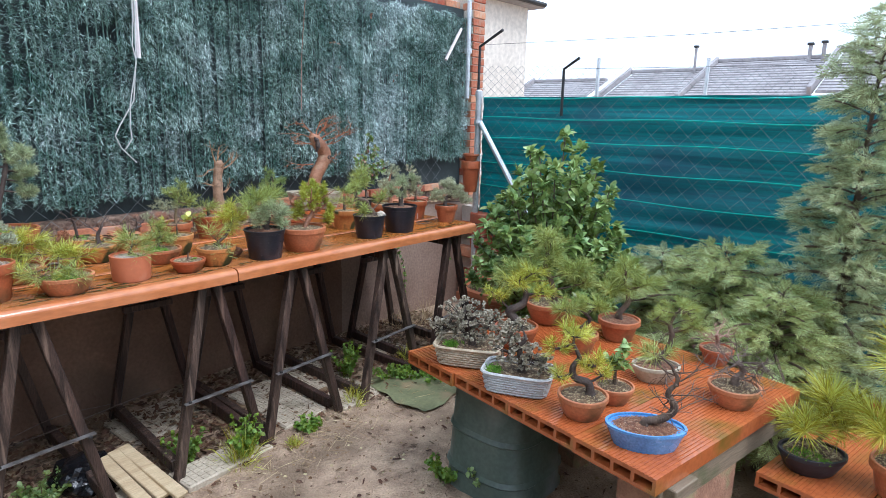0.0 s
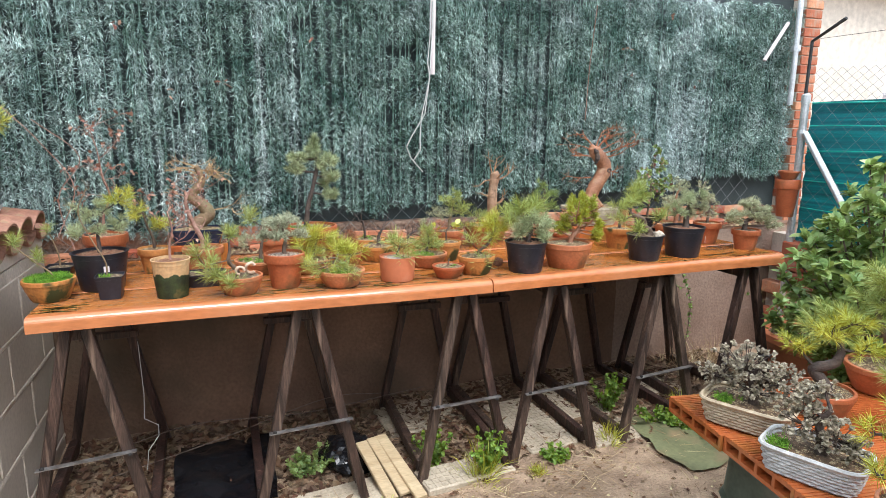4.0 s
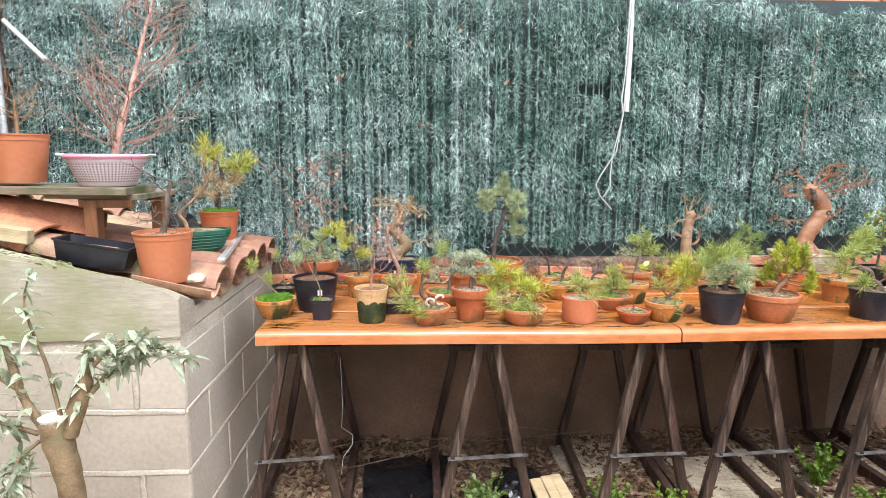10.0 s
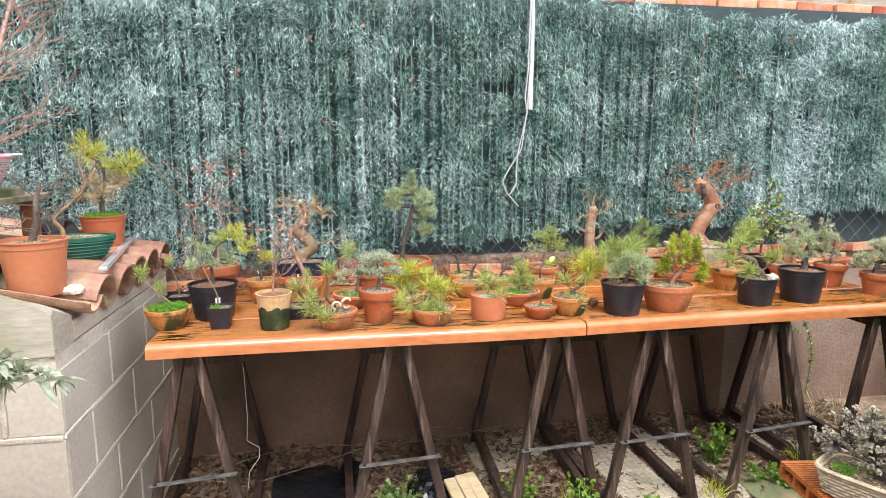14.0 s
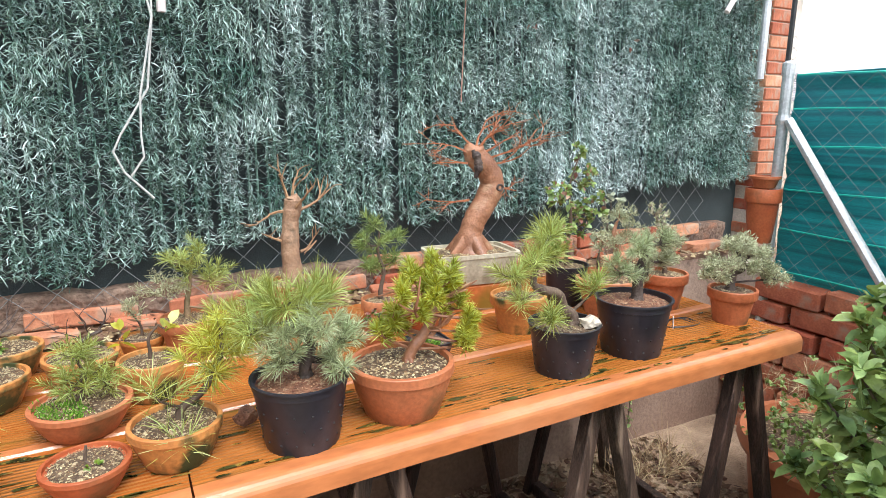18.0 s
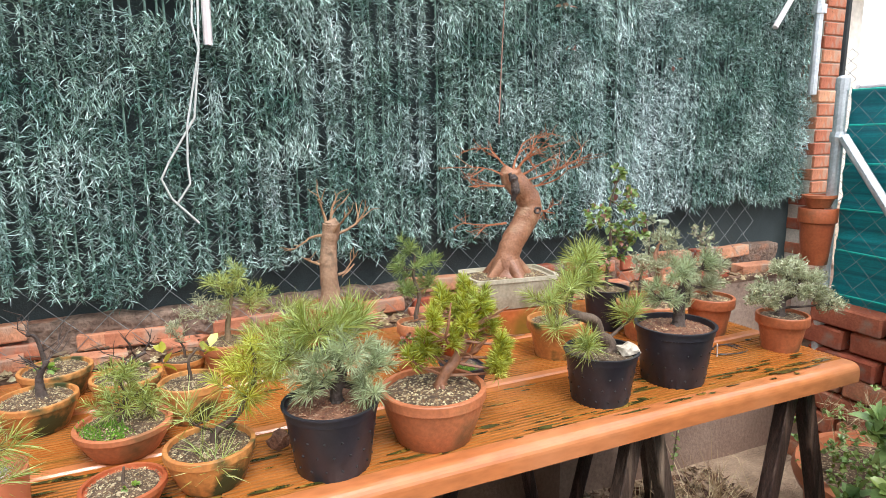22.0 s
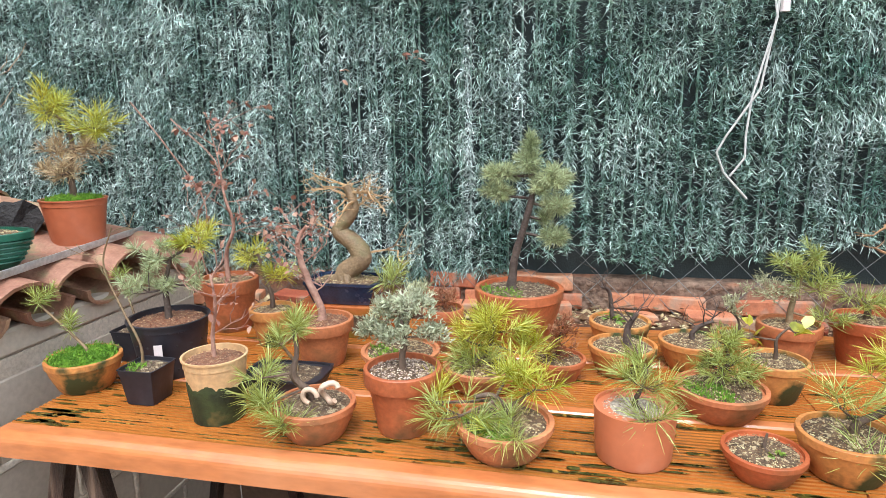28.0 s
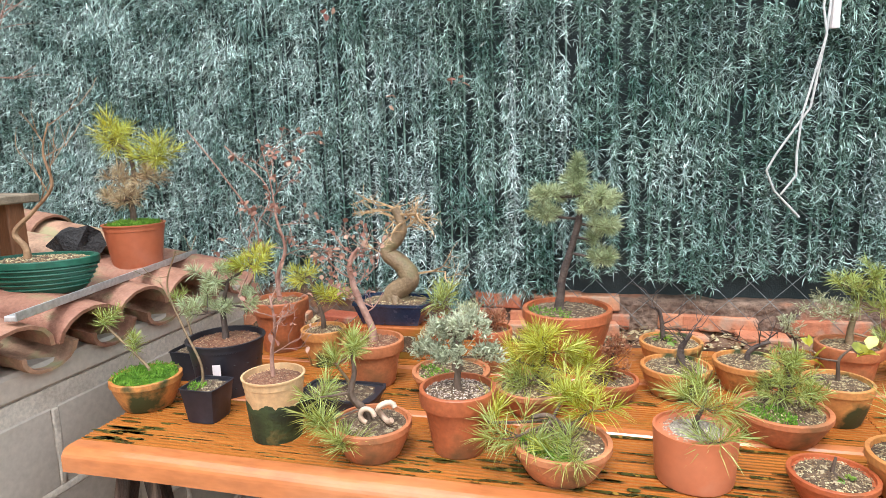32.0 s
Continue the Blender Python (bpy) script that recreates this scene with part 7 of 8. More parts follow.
# ---- shrubs along the east fence ----
def frond(rows=6, tips=2, w0=1.0):
    """One flat conifer spray in the xy plane, along +x, unit length: leader, side twigs and their short tips."""
    q = []

    def strip(p, d, ln, w):
        p, d = np.array(p), np.array(d) / np.linalg.norm(d)
        s = np.array((-d[1], d[0], 0))
        q.append([p - s * w * 0.5, p + d * ln * 0.6 - s * w, p + d * ln, p + d * ln * 0.6 + s * w])
    strip((0, 0, 0), (1, 0, 0), 1.0, 0.020 * w0)
    for i in range(rows):
        x = 0.08 + i * 0.9 / rows
        ln = 0.46 * (1 - 0.72 * (i / rows)) + 0.08
        for s in (-1, 1):
            dx, dy = 0.78, s * 0.62
            strip((x, 0, -0.02), (dx, dy, -0.15 * s), ln, 0.024 * w0)
            if i < rows * 0.7:
                for k in range(tips):
                    b = np.array((x + dx * ln * (0.25 + 0.7 * k / tips), dy * ln * (0.25 + 0.7 * k / tips), -0.02))
                    strip(b, (1, -s * 0.15, 0.25), ln * (0.42 - 0.2 * k / tips), 0.021 * w0)
                    strip(b, (0.25, s * 1, -0.25), ln * (0.30 - 0.12 * k / tips), 0.020 * w0)
    return np.array(q)


FROND, FINE_FROND = frond(), frond(10, 5, 0.55)


def spray_mesh(points, dirs, sizes, rng, mat, name="foliage", level=0.35, shape=None):
    shape = FROND if shape is None else shape
    n, m = len(points), len(shape)
    d = unit(np.asarray(dirs))
    up = unit(rng.normal(0, 1, (n, 3)) + np.array((0, 0, level)))
    s = unit(np.cross(up, d))
    u = np.cross(d, s)
    b = shape.reshape(-1, 3)
    bend = -0.22 * b[:, 0] ** 2
    v = (np.asarray(points)[:, None, :] + np.asarray(sizes)[:, None, None] * (d[:, None, :] * b[None, :, :1] + s[:, None, :] * b[None, :, 1:2] + u[:, None, :] * (b[None, :, 2:3] + bend[None, :, None])))
    f = np.arange(n * m * 4).reshape(-1, 4)
    return raw(name, v.reshape(-1, 3), f, mat)


def thuja(name, label, x, y, z0, h, r, boughs, mat, seed, size=0.10, per=20, bare=0.1, shape=0.7):
    """A conifer of drooping boughs, each a plume of flat sprays, with gaps between."""
    t = thing(name, pose(x, y, z0), label, "conifer")
    rng, nrg = random.Random(seed), np.random.default_rng(seed)
    bm = bmesh.new()
    limb(bm, [(0, 0, -0.02, 0.03), (0.02, 0.01, h * 0.5, 0.015), (0, 0, h * 0.98, 0.003)], 8, 0.1, rng)
    P, D, S = [(0, 0, h * 0.96)], [(0, 0, 1)], [size]
    for i in range(boughs):
        s = (i + rng.random()) / boughs
        zz = h * (bare + (0.98 - bare) * s)
        ln = r * (0.10 + 0.90 * (1 - s) ** shape) * rng.uniform(0.6, 1.15)
        a = i * 2.4 + rng.uniform(-0.4, 0.4)
        rise, sag = rng.uniform(0.35, 0.7), rng.uniform(0.25, 0.5)
        pts = []
        for k in range(6):
            q = k / 5
            pts.append((ln * q * math.cos(a + 0.2 * q), ln * q * math.sin(a + 0.2 * q), zz + ln * (rise * q - sag * q * q)))
        tube(bm, pts, [0.007 * ln / r + 0.0018 - 0.0002 * k for k in range(6)], 4, cap=False)
        m = max(4, int(per * ln / r))
        for k in range(m):
            q = 0.04 + 0.96 * (k + rng.random()) / m
            j = min(4, int(q * 5))
            u = q * 5 - j
            p = [pts[j][c] * (1 - u) + pts[j + 1][c] * u for c in range(3)]
            side = (-1 if k % 2 else 1) * rng.uniform(0.3, 1.0) * (1.1 - 0.5 * q)
            P.append(p)
            D.append((math.cos(a + side) , math.sin(a + side), rng.gauss(0.12, 0.25)))
            S.append(size * rng.uniform(0.7, 1.25))
        P.append(pts[-1])
        D.append((math.cos(a), math.sin(a), 0.0))
        S.append(size)
    part("trunk", bm, "bark", t)
    part("foliage", spray_mesh(P, D, S, nrg, mat, "foliage", 0.7), None, t)
    return t


thuja("thuja_shrub", "tall green thuja standing against the teal net", 3.24, -1.78, 0.03, 1.92, 0.30, 150, "thuja_grey", 21, 0.088, 24, 0.05, 0.6)
thuja("thuja_shrub", "low spreading green thuja by the fence", 3.22, -1.32, 0.03, 0.90, 0.5, 110, "thuja", 22, 0.082, 30, 0.12, 0.45)
thuja("thuja_shrub", "bushy young thuja beside the block table", 2.98, -1.62, 0.03, 0.82, 0.40, 95, "thuja", 23, 0.078, 28, 0.12, 0.5)
thuja("thuja_shrub", "feathery grey-green thuja near the laurel", 3.35, -0.98, 0.03, 0.82, 0.34, 75, "thuja_grey", 24, 0.078, 26, 0.12, 0.5)


def laurel(x, y):
    t = thing("laurel_shrub", pose(x, y, 0.03), "glossy green laurel shrub in a brown pot", "shrub")
    rng, nrg = random.Random(31), np.random.default_rng(31)
    part("pot", lathe(rim_profile(0.2, 0.3, "clay"), 24), "terracotta", t, smooth=35)
    part("soil", lathe([(0.17, 0.26), (0.17, 0.275), (0.05, 0.28)], 18), "soil", t)
    bm = bmesh.new()
    tufts = []
    for i in range(84):
        a = i * 2.4
        rr = 0.04 + 0.39 * math.sqrt((i + 0.5) / 84)
        top = 1.32 - 0.52 * (rr / 0.39) ** 2 + rng.uniform(-0.12, 0.08)
        if i == 0:
            top = 1.40
        ex, ey = rr * math.cos(a), rr * math.sin(a)
        pts = [(0.03 * math.cos(a), 0.03 * math.sin(a), 0.25, 0.009), (ex * 0.5, ey * 0.5, 0.28 + (top - 0.28) * 0.5, 0.006), (ex, ey, top - 0.03, 0.003)]
        c = limb(bm, pts, 5, 0.05, rng)
        for q in c[3:]:
            for _ in range(2):
                b = rng.uniform(0, 6.28)
                tufts.append(((q[0], q[1], q[2]), (0.9 * math.cos(b), 0.9 * math.sin(b), 0.45)))
        tufts += [((ex, ey, top - 0.02), (rng.gauss(0, 0.4), rng.gauss(0, 0.4), 1))] * 2
    tagged(part("stem_work", bm, "twig_grey", t), kind="stuff")
    part("foliage", scatter("leaf", "leaf_gloss", tufts, 6, 0.062, nrg, "foliage", 0.23, 0.75, 0.1), None, t, "long glossy pointed leaves")


laurel(3.11, -0.47)
tub = thing("planted_tub", pose(3.52, 0.10, 0.03), "large terracotta tub with a small-leaved shrub and dry stalks", "planter")
part("tub", lathe([(0.24, 0), (0.25, 0.01), (0.29, 0.31), (0.315, 0.32), (0.325, 0.345), (0.315, 0.375), (0.285, 0.38), (0.275, 0.34)], 32), "orange_plastic", tub, smooth=40)
part("soil", lathe([(0.275, 0.32), (0.27, 0.34), (0.1, 0.35)], 24), "soil", tub)
tr_rng = random.Random(41)
tuf = [((tr_rng.gauss(-0.06, 0.13), tr_rng.gauss(0.04, 0.12), 0.36 + abs(tr_rng.gauss(0, 0.1))), (tr_rng.gauss(0, 0.5), tr_rng.gauss(0, 0.5), 1)) for _ in range(190)]
part("foliage", scatter("leaf", "leaf_gloss", tuf, 9, 0.02, np.random.default_rng(41), "foliage", 0.32, 1.0), None, tub, "small dark green leaves")
tuf = [((tr_rng.gauss(0.0, 0.12), tr_rng.gauss(0.08, 0.1), 0.46 + abs(tr_rng.gauss(0, 0.05))), (tr_rng.gauss(0, 0.5), tr_rng.gauss(0, 0.5), 1)) for _ in range(46)]
part("dry_stalk_tuft", scatter("needle", "straw", tuf, 8, 0.07, np.random.default_rng(42), "dry_stalk_tuft", 0.0022, 0.6), None, tub, "dry brown stalks").update_tag()
tagged(bpy.data.objects["dry_stalk_tuft"], "dry brown stalks", kind="stuff")

# ---- things on the shed roof ----
G3 = "pots on the shed roof"
shelf = thing("roof_shelf", pose(0, 0, 0), "rough shelf of mossy planks on wooden posts", "shelf")
part("plank", bar((-1.62, 0.10, 1.382), (-0.42, 0.13, 1.368), 0.26, 0.028), "plank_grey", shelf, "mossy weathered plank")
part("plank", bar((-0.72, 0.22, 1.352), (-0.40, 0.22, 1.345), 0.34, 0.022), "plank_grey", shelf)
for px, py in ((-0.56, 0.06), (-0.45, 0.34), (-1.2, 0.3)):
    part("post", bar((px, py, 1.02), (px, py, 1.338), 0.045, 0.05, (0, 1, 0)), "post_wood", shelf, "reddish wooden post")
part("rail", bar((-0.60, 0.06, 1.325), (-0.42, 0.06, 1.325), 0.04, 0.03), "post_wood", shelf)
hollow = thing("hollow_brick", pose(-1.02, 0.02, 1.262, 0, 0, 0), "red hollow brick propping the shelf", "brick")
half_me = hollow_slab(0.11, 0.24, 0.0490, 4, "brick_slab")
for z in (0.0490, 0.1005):
    part("cell_row", half_me, None, hollow, at=pose(-0.12, 0.055, z, 0, 0, -90))
SH = 1.397
plant("potted_larch", "white-pink colander with a tall bare pink larch", -0.52, 0.10, 0.125, 0.105, "bowl", "pink_pale", "grit", [(0.035, 0.0, 0.03, 0.013), (0.033, 0.075, 0.14, 0.011), (0.03, 0.18, 0.29, 0.009), (0.025, 0.30, 0.46, 0.007), (0.02, 0.44, 0.66, 0.004)], "twig_pink",
      bare=(0.12, 36, 0.18, 0.0034, 2, 0.5, 0.12), z=1.384, group=G3, category="potted tree")
col = bpy.data.objects["potted_larch"]
part("rim", pipe([(0.128 * math.cos(a), 0.128 * math.sin(a), 0.104) for a in np.linspace(0, 6.283, 40)], 0.009, 6), "pink_plastic", col, "pink plastic rim")
part("base_ring", lathe([(0.07, 0), (0.075, 0.012), (0.068, 0.014)], 24), "pink_plastic", col)
for s in (-1, 1):
    part("handle", bar((s * 0.125, 0, 0.103), (s * 0.165, 0, 0.110), 0.05, 0.008, (0, 0, 1)), "white_plastic", col)


# dark squares laid on the bowl paint the shaded holes; nothing is cut
def colander_holes():
    bm = bmesh.new()
    for j in range(9):
        z = 0.018 + j * 0.0085
        rr = 0.125 * float(np.interp(z / 0.105, [0.06, 0.55, 0.8], [0.72, 0.9, 0.965])) + 0.0006
        for k in range(64):
            a = 2 * math.pi * k / 64
            c = Vector((rr * math.cos(a), rr * math.sin(a), z))
            tx, n = Vector((-math.sin(a), math.cos(a), 0)), Vector((math.cos(a), math.sin(a), 0)) * 0.0008
            vs = [bm.verts.new(c + n + tx * sx * 0.0024 + Vector((0, 0, sz * 0.0020))) for sx, sz in ((-1, -1), (1, -1), (1, 1), (-1, 1))]
            bm.faces.new(vs)
    return bm


part("perforation", colander_holes(), "bark_dark", col, "rows of small square holes")
plant("potted_shrub", "large terracotta-coloured plastic pot with a bare small shrub", -0.80, 0.07, 0.098, 0.165, "plain", "orange_plastic", "grit", [(0, 0, 0.05, 0.006), (0.0, 0, 0.12, 0.004)], "twig_tan", bare=(0.3, 8, 0.09, 0.002, 2, 0.6, 0.2), z=SH, group=G3)
plant("potted_juniper_bonsai", "terracotta bonsai bowl with a sweeping grey juniper", -1.01, 0.07, 0.13, 0.105, "bowl", "orange_plastic", "grit", [(0.05, 0, 0.02, 0.017), (0.0, 0, 0.08, 0.016), (-0.03, 0, 0.15, 0.013), (-0.02, 0, 0.22, 0.010), (-0.06, 0, 0.28, 0.006)], "bark",
      [(-0.19, -0.02, 0.19, 0.10, 0.07, 0.035, 30), (-0.10, 0, 0.36, 0.10, 0.07, 0.045, 34), (-0.04, 0, 0.29, 0.06, 0.05, 0.03, 14), (0.05, 0, 0.19, 0.07, 0.06, 0.035, 22), (-0.20, 0, 0.26, 0.07, 0.06, 0.03, 20), (-0.17, 0, 0.11, 0.10, 0.06, 0.03, 24), (-0.28, -0.02, 0.15, 0.06, 0.05, 0.03, 16)], scale("leaf_silver", 76, 0.0135), z=SH, group=G3, category="bonsai")
plant("potted_sapling", "black square-shouldered plastic pot with thin stems", -1.39, 0.12, 0.09, 0.17, "plain", "black_plastic", "grit_dark", [(0, 0, 0.05, 0.004), (0.03, 0, 0.2, 0.002)], "twig_grey", bare=(0.2, 5, 0.13, 0.002, 1, 0.4, 0.4), z=SH + 0.002, square=0.5, group=G3)
plant("potted_bare_tree", "terracotta-coloured plastic pot with a bare speckled trunk", -0.270, -0.066, 0.096, 0.168, "plain", "orange_plastic", "grit", [(-0.005, 0, 0.0, 0.011), (0.015, 0, 0.06, 0.010), (0.02, 0, 0.12, 0.008), (0.035, 0, 0.18, 0.005)], "twig_grey", bare=(0.3, 13, 0.085, 0.0025, 2, 0.75, 0.05), z=1.073, group=G3)
plant("potted_bare_tree", "dark green slatted oval basket with a thin bare tree", -0.29, 0.27, 0.085, 0.085, "bowl", "green_plastic", "grit", [(-0.03, 0, 0.03, 0.008), (-0.05, 0, 0.07, 0.007), (0.0, 0, 0.12, 0.005), (0.05, 0, 0.18, 0.004), (0.04, 0, 0.26, 0.003), (0.06, 0, 0.33, 0.0015)], "twig_tan", bare=(0.5, 6, 0.12, 0.0016, 1, 0.4, 0.3), z=1.122, sx=1.6, sy=1.05, turn=20, group=G3)
gb = [o for o in bpy.data.objects if o.name.startswith("potted_bare_tree")][-1]
for k in range(5):
    zz = 0.016 + k * 0.012
    rr = 0.085 * float(np.interp(zz / 0.085, [0, 0.07, 0.55, 0.8], [0.66, 0.72, 0.9, 0.965])) + 0.001
    part("slat", pipe([(rr * 1.6 * math.cos(a), rr * 1.05 * math.sin(a), zz) for a in np.linspace(0, 6.283, 37)], 0.0025, 5), "green_plastic", gb)
plant("potted_pine", "terracotta plastic pot with a yellow-green pine and dead needles", -0.30, 0.60, 0.088, 0.135, "plain", "orange_plastic", "moss", [(0.0, 0, 0.03, 0.009), (0.0, 0, 0.08, 0.008), (0.02, 0, 0.15, 0.007), (0.01, 0, 0.22, 0.005)], "bark",
      [(-0.04, 0, 0.27, 0.055, 0.05, 0.04, 16), (0.10, 0, 0.22, 0.06, 0.05, 0.045, 18), (0.06, 0, 0.15, 0.05, 0.05, 0.03, 8), (-0.07, 0, 0.09, 0.035, 0.03, 0.02, 7), (0.01, -0.03, 0.09, 0.04, 0.03, 0.03, 8), (0.0, -0.03, 0.15, 0.03, 0.03, 0.03, 6)],
      [("needle", "pine_yellow", 34, 0.054, 0.0018, 0.6, (0, 34)), ("needle", "straw", 44, 0.040, 0.0018, 0.75, (34, 99))], z=1.115, group=G3)
btray = thing("planter_box", pose(-0.50, -0.06, 1.128, 0, 9, 0), "long empty black plastic planter box", "planter")
part("box", lathe([(0.105, 0), (0.11, 0.004), (0.122, 0.07), (0.128, 0.072), (0.128, 0.078), (0.118, 0.078), (0.105, 0.012)], 24, 1.0, 0.48, 0.9), "black_plastic", btray, smooth=35)
rock("lava_stone", "porous black lava stone on the roof tiles", -0.47, 0.55, 1.19, (0.075, 0.05, 0.055), "lava", 5)
rock("stone", "pale chipped stone on the roof edge", -0.178, -0.06, 1.078, (0.038, 0.02, 0.018), "stone", 11)
ridge_me = tile_mesh(0.42, 0.12, 0.10)
ridge_me.materials.clear()
ridge_me.materials.append(M["brick_red"])
for k, (tx, ty, tz, ry, rz, lab) in enumerate(((-0.62, 0.22, 1.20, 14, 20, "loose curved red roof tile leaning on others"), (-0.72, 0.05, 1.17, 20, -12, "stacked curved terracotta tile under the shelf"), (-0.78, 0.35, 1.19, 14, 5, "loose curved red roof tile leaning on others"))):
    lt = thing("loose_tile", pose(tx, ty, tz, 0, ry, rz), lab, "roof tile")
    part("tile", ridge_me, None, lt)
wood = thing("timber_offcut", pose(-0.77, -0.10, 1.215, 0, 8, -4), "short weathered timber offcut", "timber")
part("board", cuboid(-0.09, 0.09, -0.02, 0.02, 0, 0.05, bevel=0.004), "plank_pale", wood)
part("knot", lathe([(0.008, 0), (0.008, 0.002)], 10), "bark", wood, at=pose(-0.03, -0.02, 0.025, 90, 0, 0))
rail = thing("aluminium_rail", pose(0, 0, 0), "thin aluminium channel laid across the tiles", "rail")
part("channel", bar((-0.115, 0.03, 1.125), (-0.26, 0.80, 1.125), 0.028, 0.012, (0, 0, 1), 0.002), "galv", rail)
part("lip", bar((-0.101, 0.032, 1.134), (-0.246, 0.802, 1.134), 0.003, 0.008, (0, 0, 1), 0.0), "galv", rail)

# ---- trees in front of the shed ----
def olive():
    t = thing("olive_tree", pose(-0.335, -0.60, 0.02), "young olive tree with a cut trunk and narrow grey leaves", "tree")
    rng, nrg = random.Random(51), np.random.default_rng(51)
    bm = bmesh.new()
    limb(bm, [(0.035, 0, -0.05, 0.038), (0.03, 0, 0.3, 0.032), (0.01, 0, 0.6, 0.031), (-0.012, 0, 0.74, 0.038), (-0.02, 0, 0.80, 0.034)], 14, 0.05, rng)
    tufts = []
    def branch(pts, every=1):
        c = limb(bm, pts, 7, 0.08, rng)
        for q in c[5::every]:
            for s in (-1, 1):
                tufts.append(((q[0], q[1], q[2]), (s * 0.8 + rng.gauss(0, 0.3), rng.gauss(0, 0.4), rng.gauss(0.15, 0.4))))
    branch([(0.015, 0, 0.76, 0.026), (0.05, 0, 0.85, 0.022), (0.075, 0, 0.93, 0.018), (0.085, 0, 1.0, 0.008)], 2)
    branch([(0.07, 0, 0.86, 0.009), (0.14, 0.02, 0.93, 0.006), (0.22, 0.03, 0.98, 0.004), (0.32, 0.03, 0.95, 0.002)])
    branch([(0.08, 0, 0.93, 0.007), (0.15, -0.02, 0.99, 0.005), (0.24, -0.02, 1.03, 0.003)])
    branch([(0.0, 0, 0.80, 0.006), (-0.03, 0.01, 0.94, 0.005), (-0.07, 0.01, 1.09, 0.003), (-0.05, 0.01, 1.18, 0.002)], 3)
    branch([(-0.05, 0, 0.78, 0.012), (-0.09, 0, 0.86, 0.011), (-0.12, 0, 0.98, 0.009), (-0.16, 0, 1.02, 0.004)], 2)
    branch([(-0.10, 0, 0.88, 0.006), (-0.20, 0.02, 0.93, 0.005), (-0.32, 0.02, 0.95, 0.004), (-0.40, 0.0, 0.99, 0.002)])
    branch([(-0.15, 0, 1.0, 0.006), (-0.25, 0, 1.09, 0.005), (-0.34, 0, 1.20, 0.004), (-0.33, 0, 1.26, 0.002)], 2)
    branch([(-0.06, 0, 0.76, 0.007), (-0.14, -0.02, 0.80, 0.005), (-0.24, -0.03, 0.82, 0.003), (-0.30, -0.03, 0.74, 0.002)])
    branch([(-0.06, 0, 0.74, 0.005), (-0.10, -0.03, 0.70, 0.004), (-0.13, -0.03, 0.62, 0.002)])
    part("trunk", bm, "bark_tan", t, "smooth grey-brown olive trunk", smooth=60)
    part("foliage", scatter("leaf", "leaf_olive", tufts, 3, 0.062, nrg, "foliage", 0.135, 0.8, 0.35), None, t, "narrow grey-green leaves")
    part("wound_paste", lathe([(0.033, 0.798), (0.036, 0.806), (0.016, 0.812)], 14), "white_plastic", t, "white paste on the cut trunk", at=pose(-0.02, 0, 0))


olive()


def side_thuja():
    t = thing("thuja_shrub", pose(-1.14, -0.72, 0.02), "green thuja with flat sprays beside the shed door", "conifer")
    rng, nrg = random.Random(61), np.random.default_rng(61)
    bm = bmesh.new()
    limb(bm, [(-0.15, 0, -0.02, 0.03), (-0.18, 0, 0.8, 0.02), (-0.16, 0, 1.6, 0.006)], 8, 0.1, rng)
    P, D, S = [], [], []
    for i in range(330):
        zz = rng.uniform(0.15, 1.62)
        a = rng.uniform(0, 6.283)
        rr = rng.uniform(0.08, 0.25) * (1.15 - 0.3 * zz / 1.6)
        P.append((-0.17 + rr * math.cos(a), rr * math.sin(a), zz))
        D.append((math.cos(a), math.sin(a), rng.uniform(-0.35, 0.35)))
        S.append(rng.uniform(0.14, 0.26))
        if i % 3 == 0:
            tube(bm, [(-0.17, 0, zz + 0.03), P[-1]], [0.005, 0.002], 4, cap=False)
    part("trunk", bm, "bark", t)
    part("foliage", spray_mesh(P, D, S, nrg, "thuja_deep", "foliage", 1.4, FINE_FROND), None, t, "flat green fern-like sprays")


side_thuja()

# ---- ground under the long table ----
def paving(x, y, w, d, h, turn, label):
    t = thing("paving_slab", pose(x, y, ground_height(x, y) + h, 0, random.uniform(-1.5, 1.5), turn), label, "paving slab", "slabs under the table")
    part("slab", cuboid(-w / 2, w / 2, -d / 2, d / 2, -0.03, 0.004, bevel=0.006), "paving", t)
    bm = bmesh.new()
    for i in range(int(w / 0.03)):
        for j in range(int(d / 0.03)):
            box(bm, -w / 2 + 0.006 + i * 0.03, -w / 2 + 0.029 + i * 0.03, -d / 2 + 0.006 + j * 0.03, -d / 2 + 0.029 + j * 0.03, 0.0042, 0.0072)
    tagged(part("relief", bm, "paving", t, "small raised squares"), kind="stuff")


random.seed(71)
for a in ((0.90, 0.07, 0.46, 0.17, 0.01, 6), (1.47, 0.06, 0.40, 0.16, 0.012, 5), (1.90, 0.33, 0.24, 0.50, 0.012, 2), (2.22, 0.13, 0.28, 0.2, 0.008, 5), (2.20, 0.50, 0.30, 0.42, 0.004, -2), (2.75, 0.55, 0.3, 0.3, 0.003, 4), (1.45, 0.62, 0.4, 0.3, 0.0, 3)):
    paving(*a, "cream textured cement paving slab on the earth")
for k, (ax, ay, bx, by) in enumerate(((1.075, 0.27, 1.135, -0.02), (1.125, 0.29, 1.195, 0.0), (1.165, 0.30, 1.245, -0.05))):
    pk = thing("board", pose(0, 0, 0), "pale raw timber board lying on the ground", "board", "loose boards")
    part("plank", bar((ax, ay, 0.135), (bx, by, ground_height(bx, by) + 0.02), 0.05, 0.018, (0, 0, 1)), "plank_pale", pk)


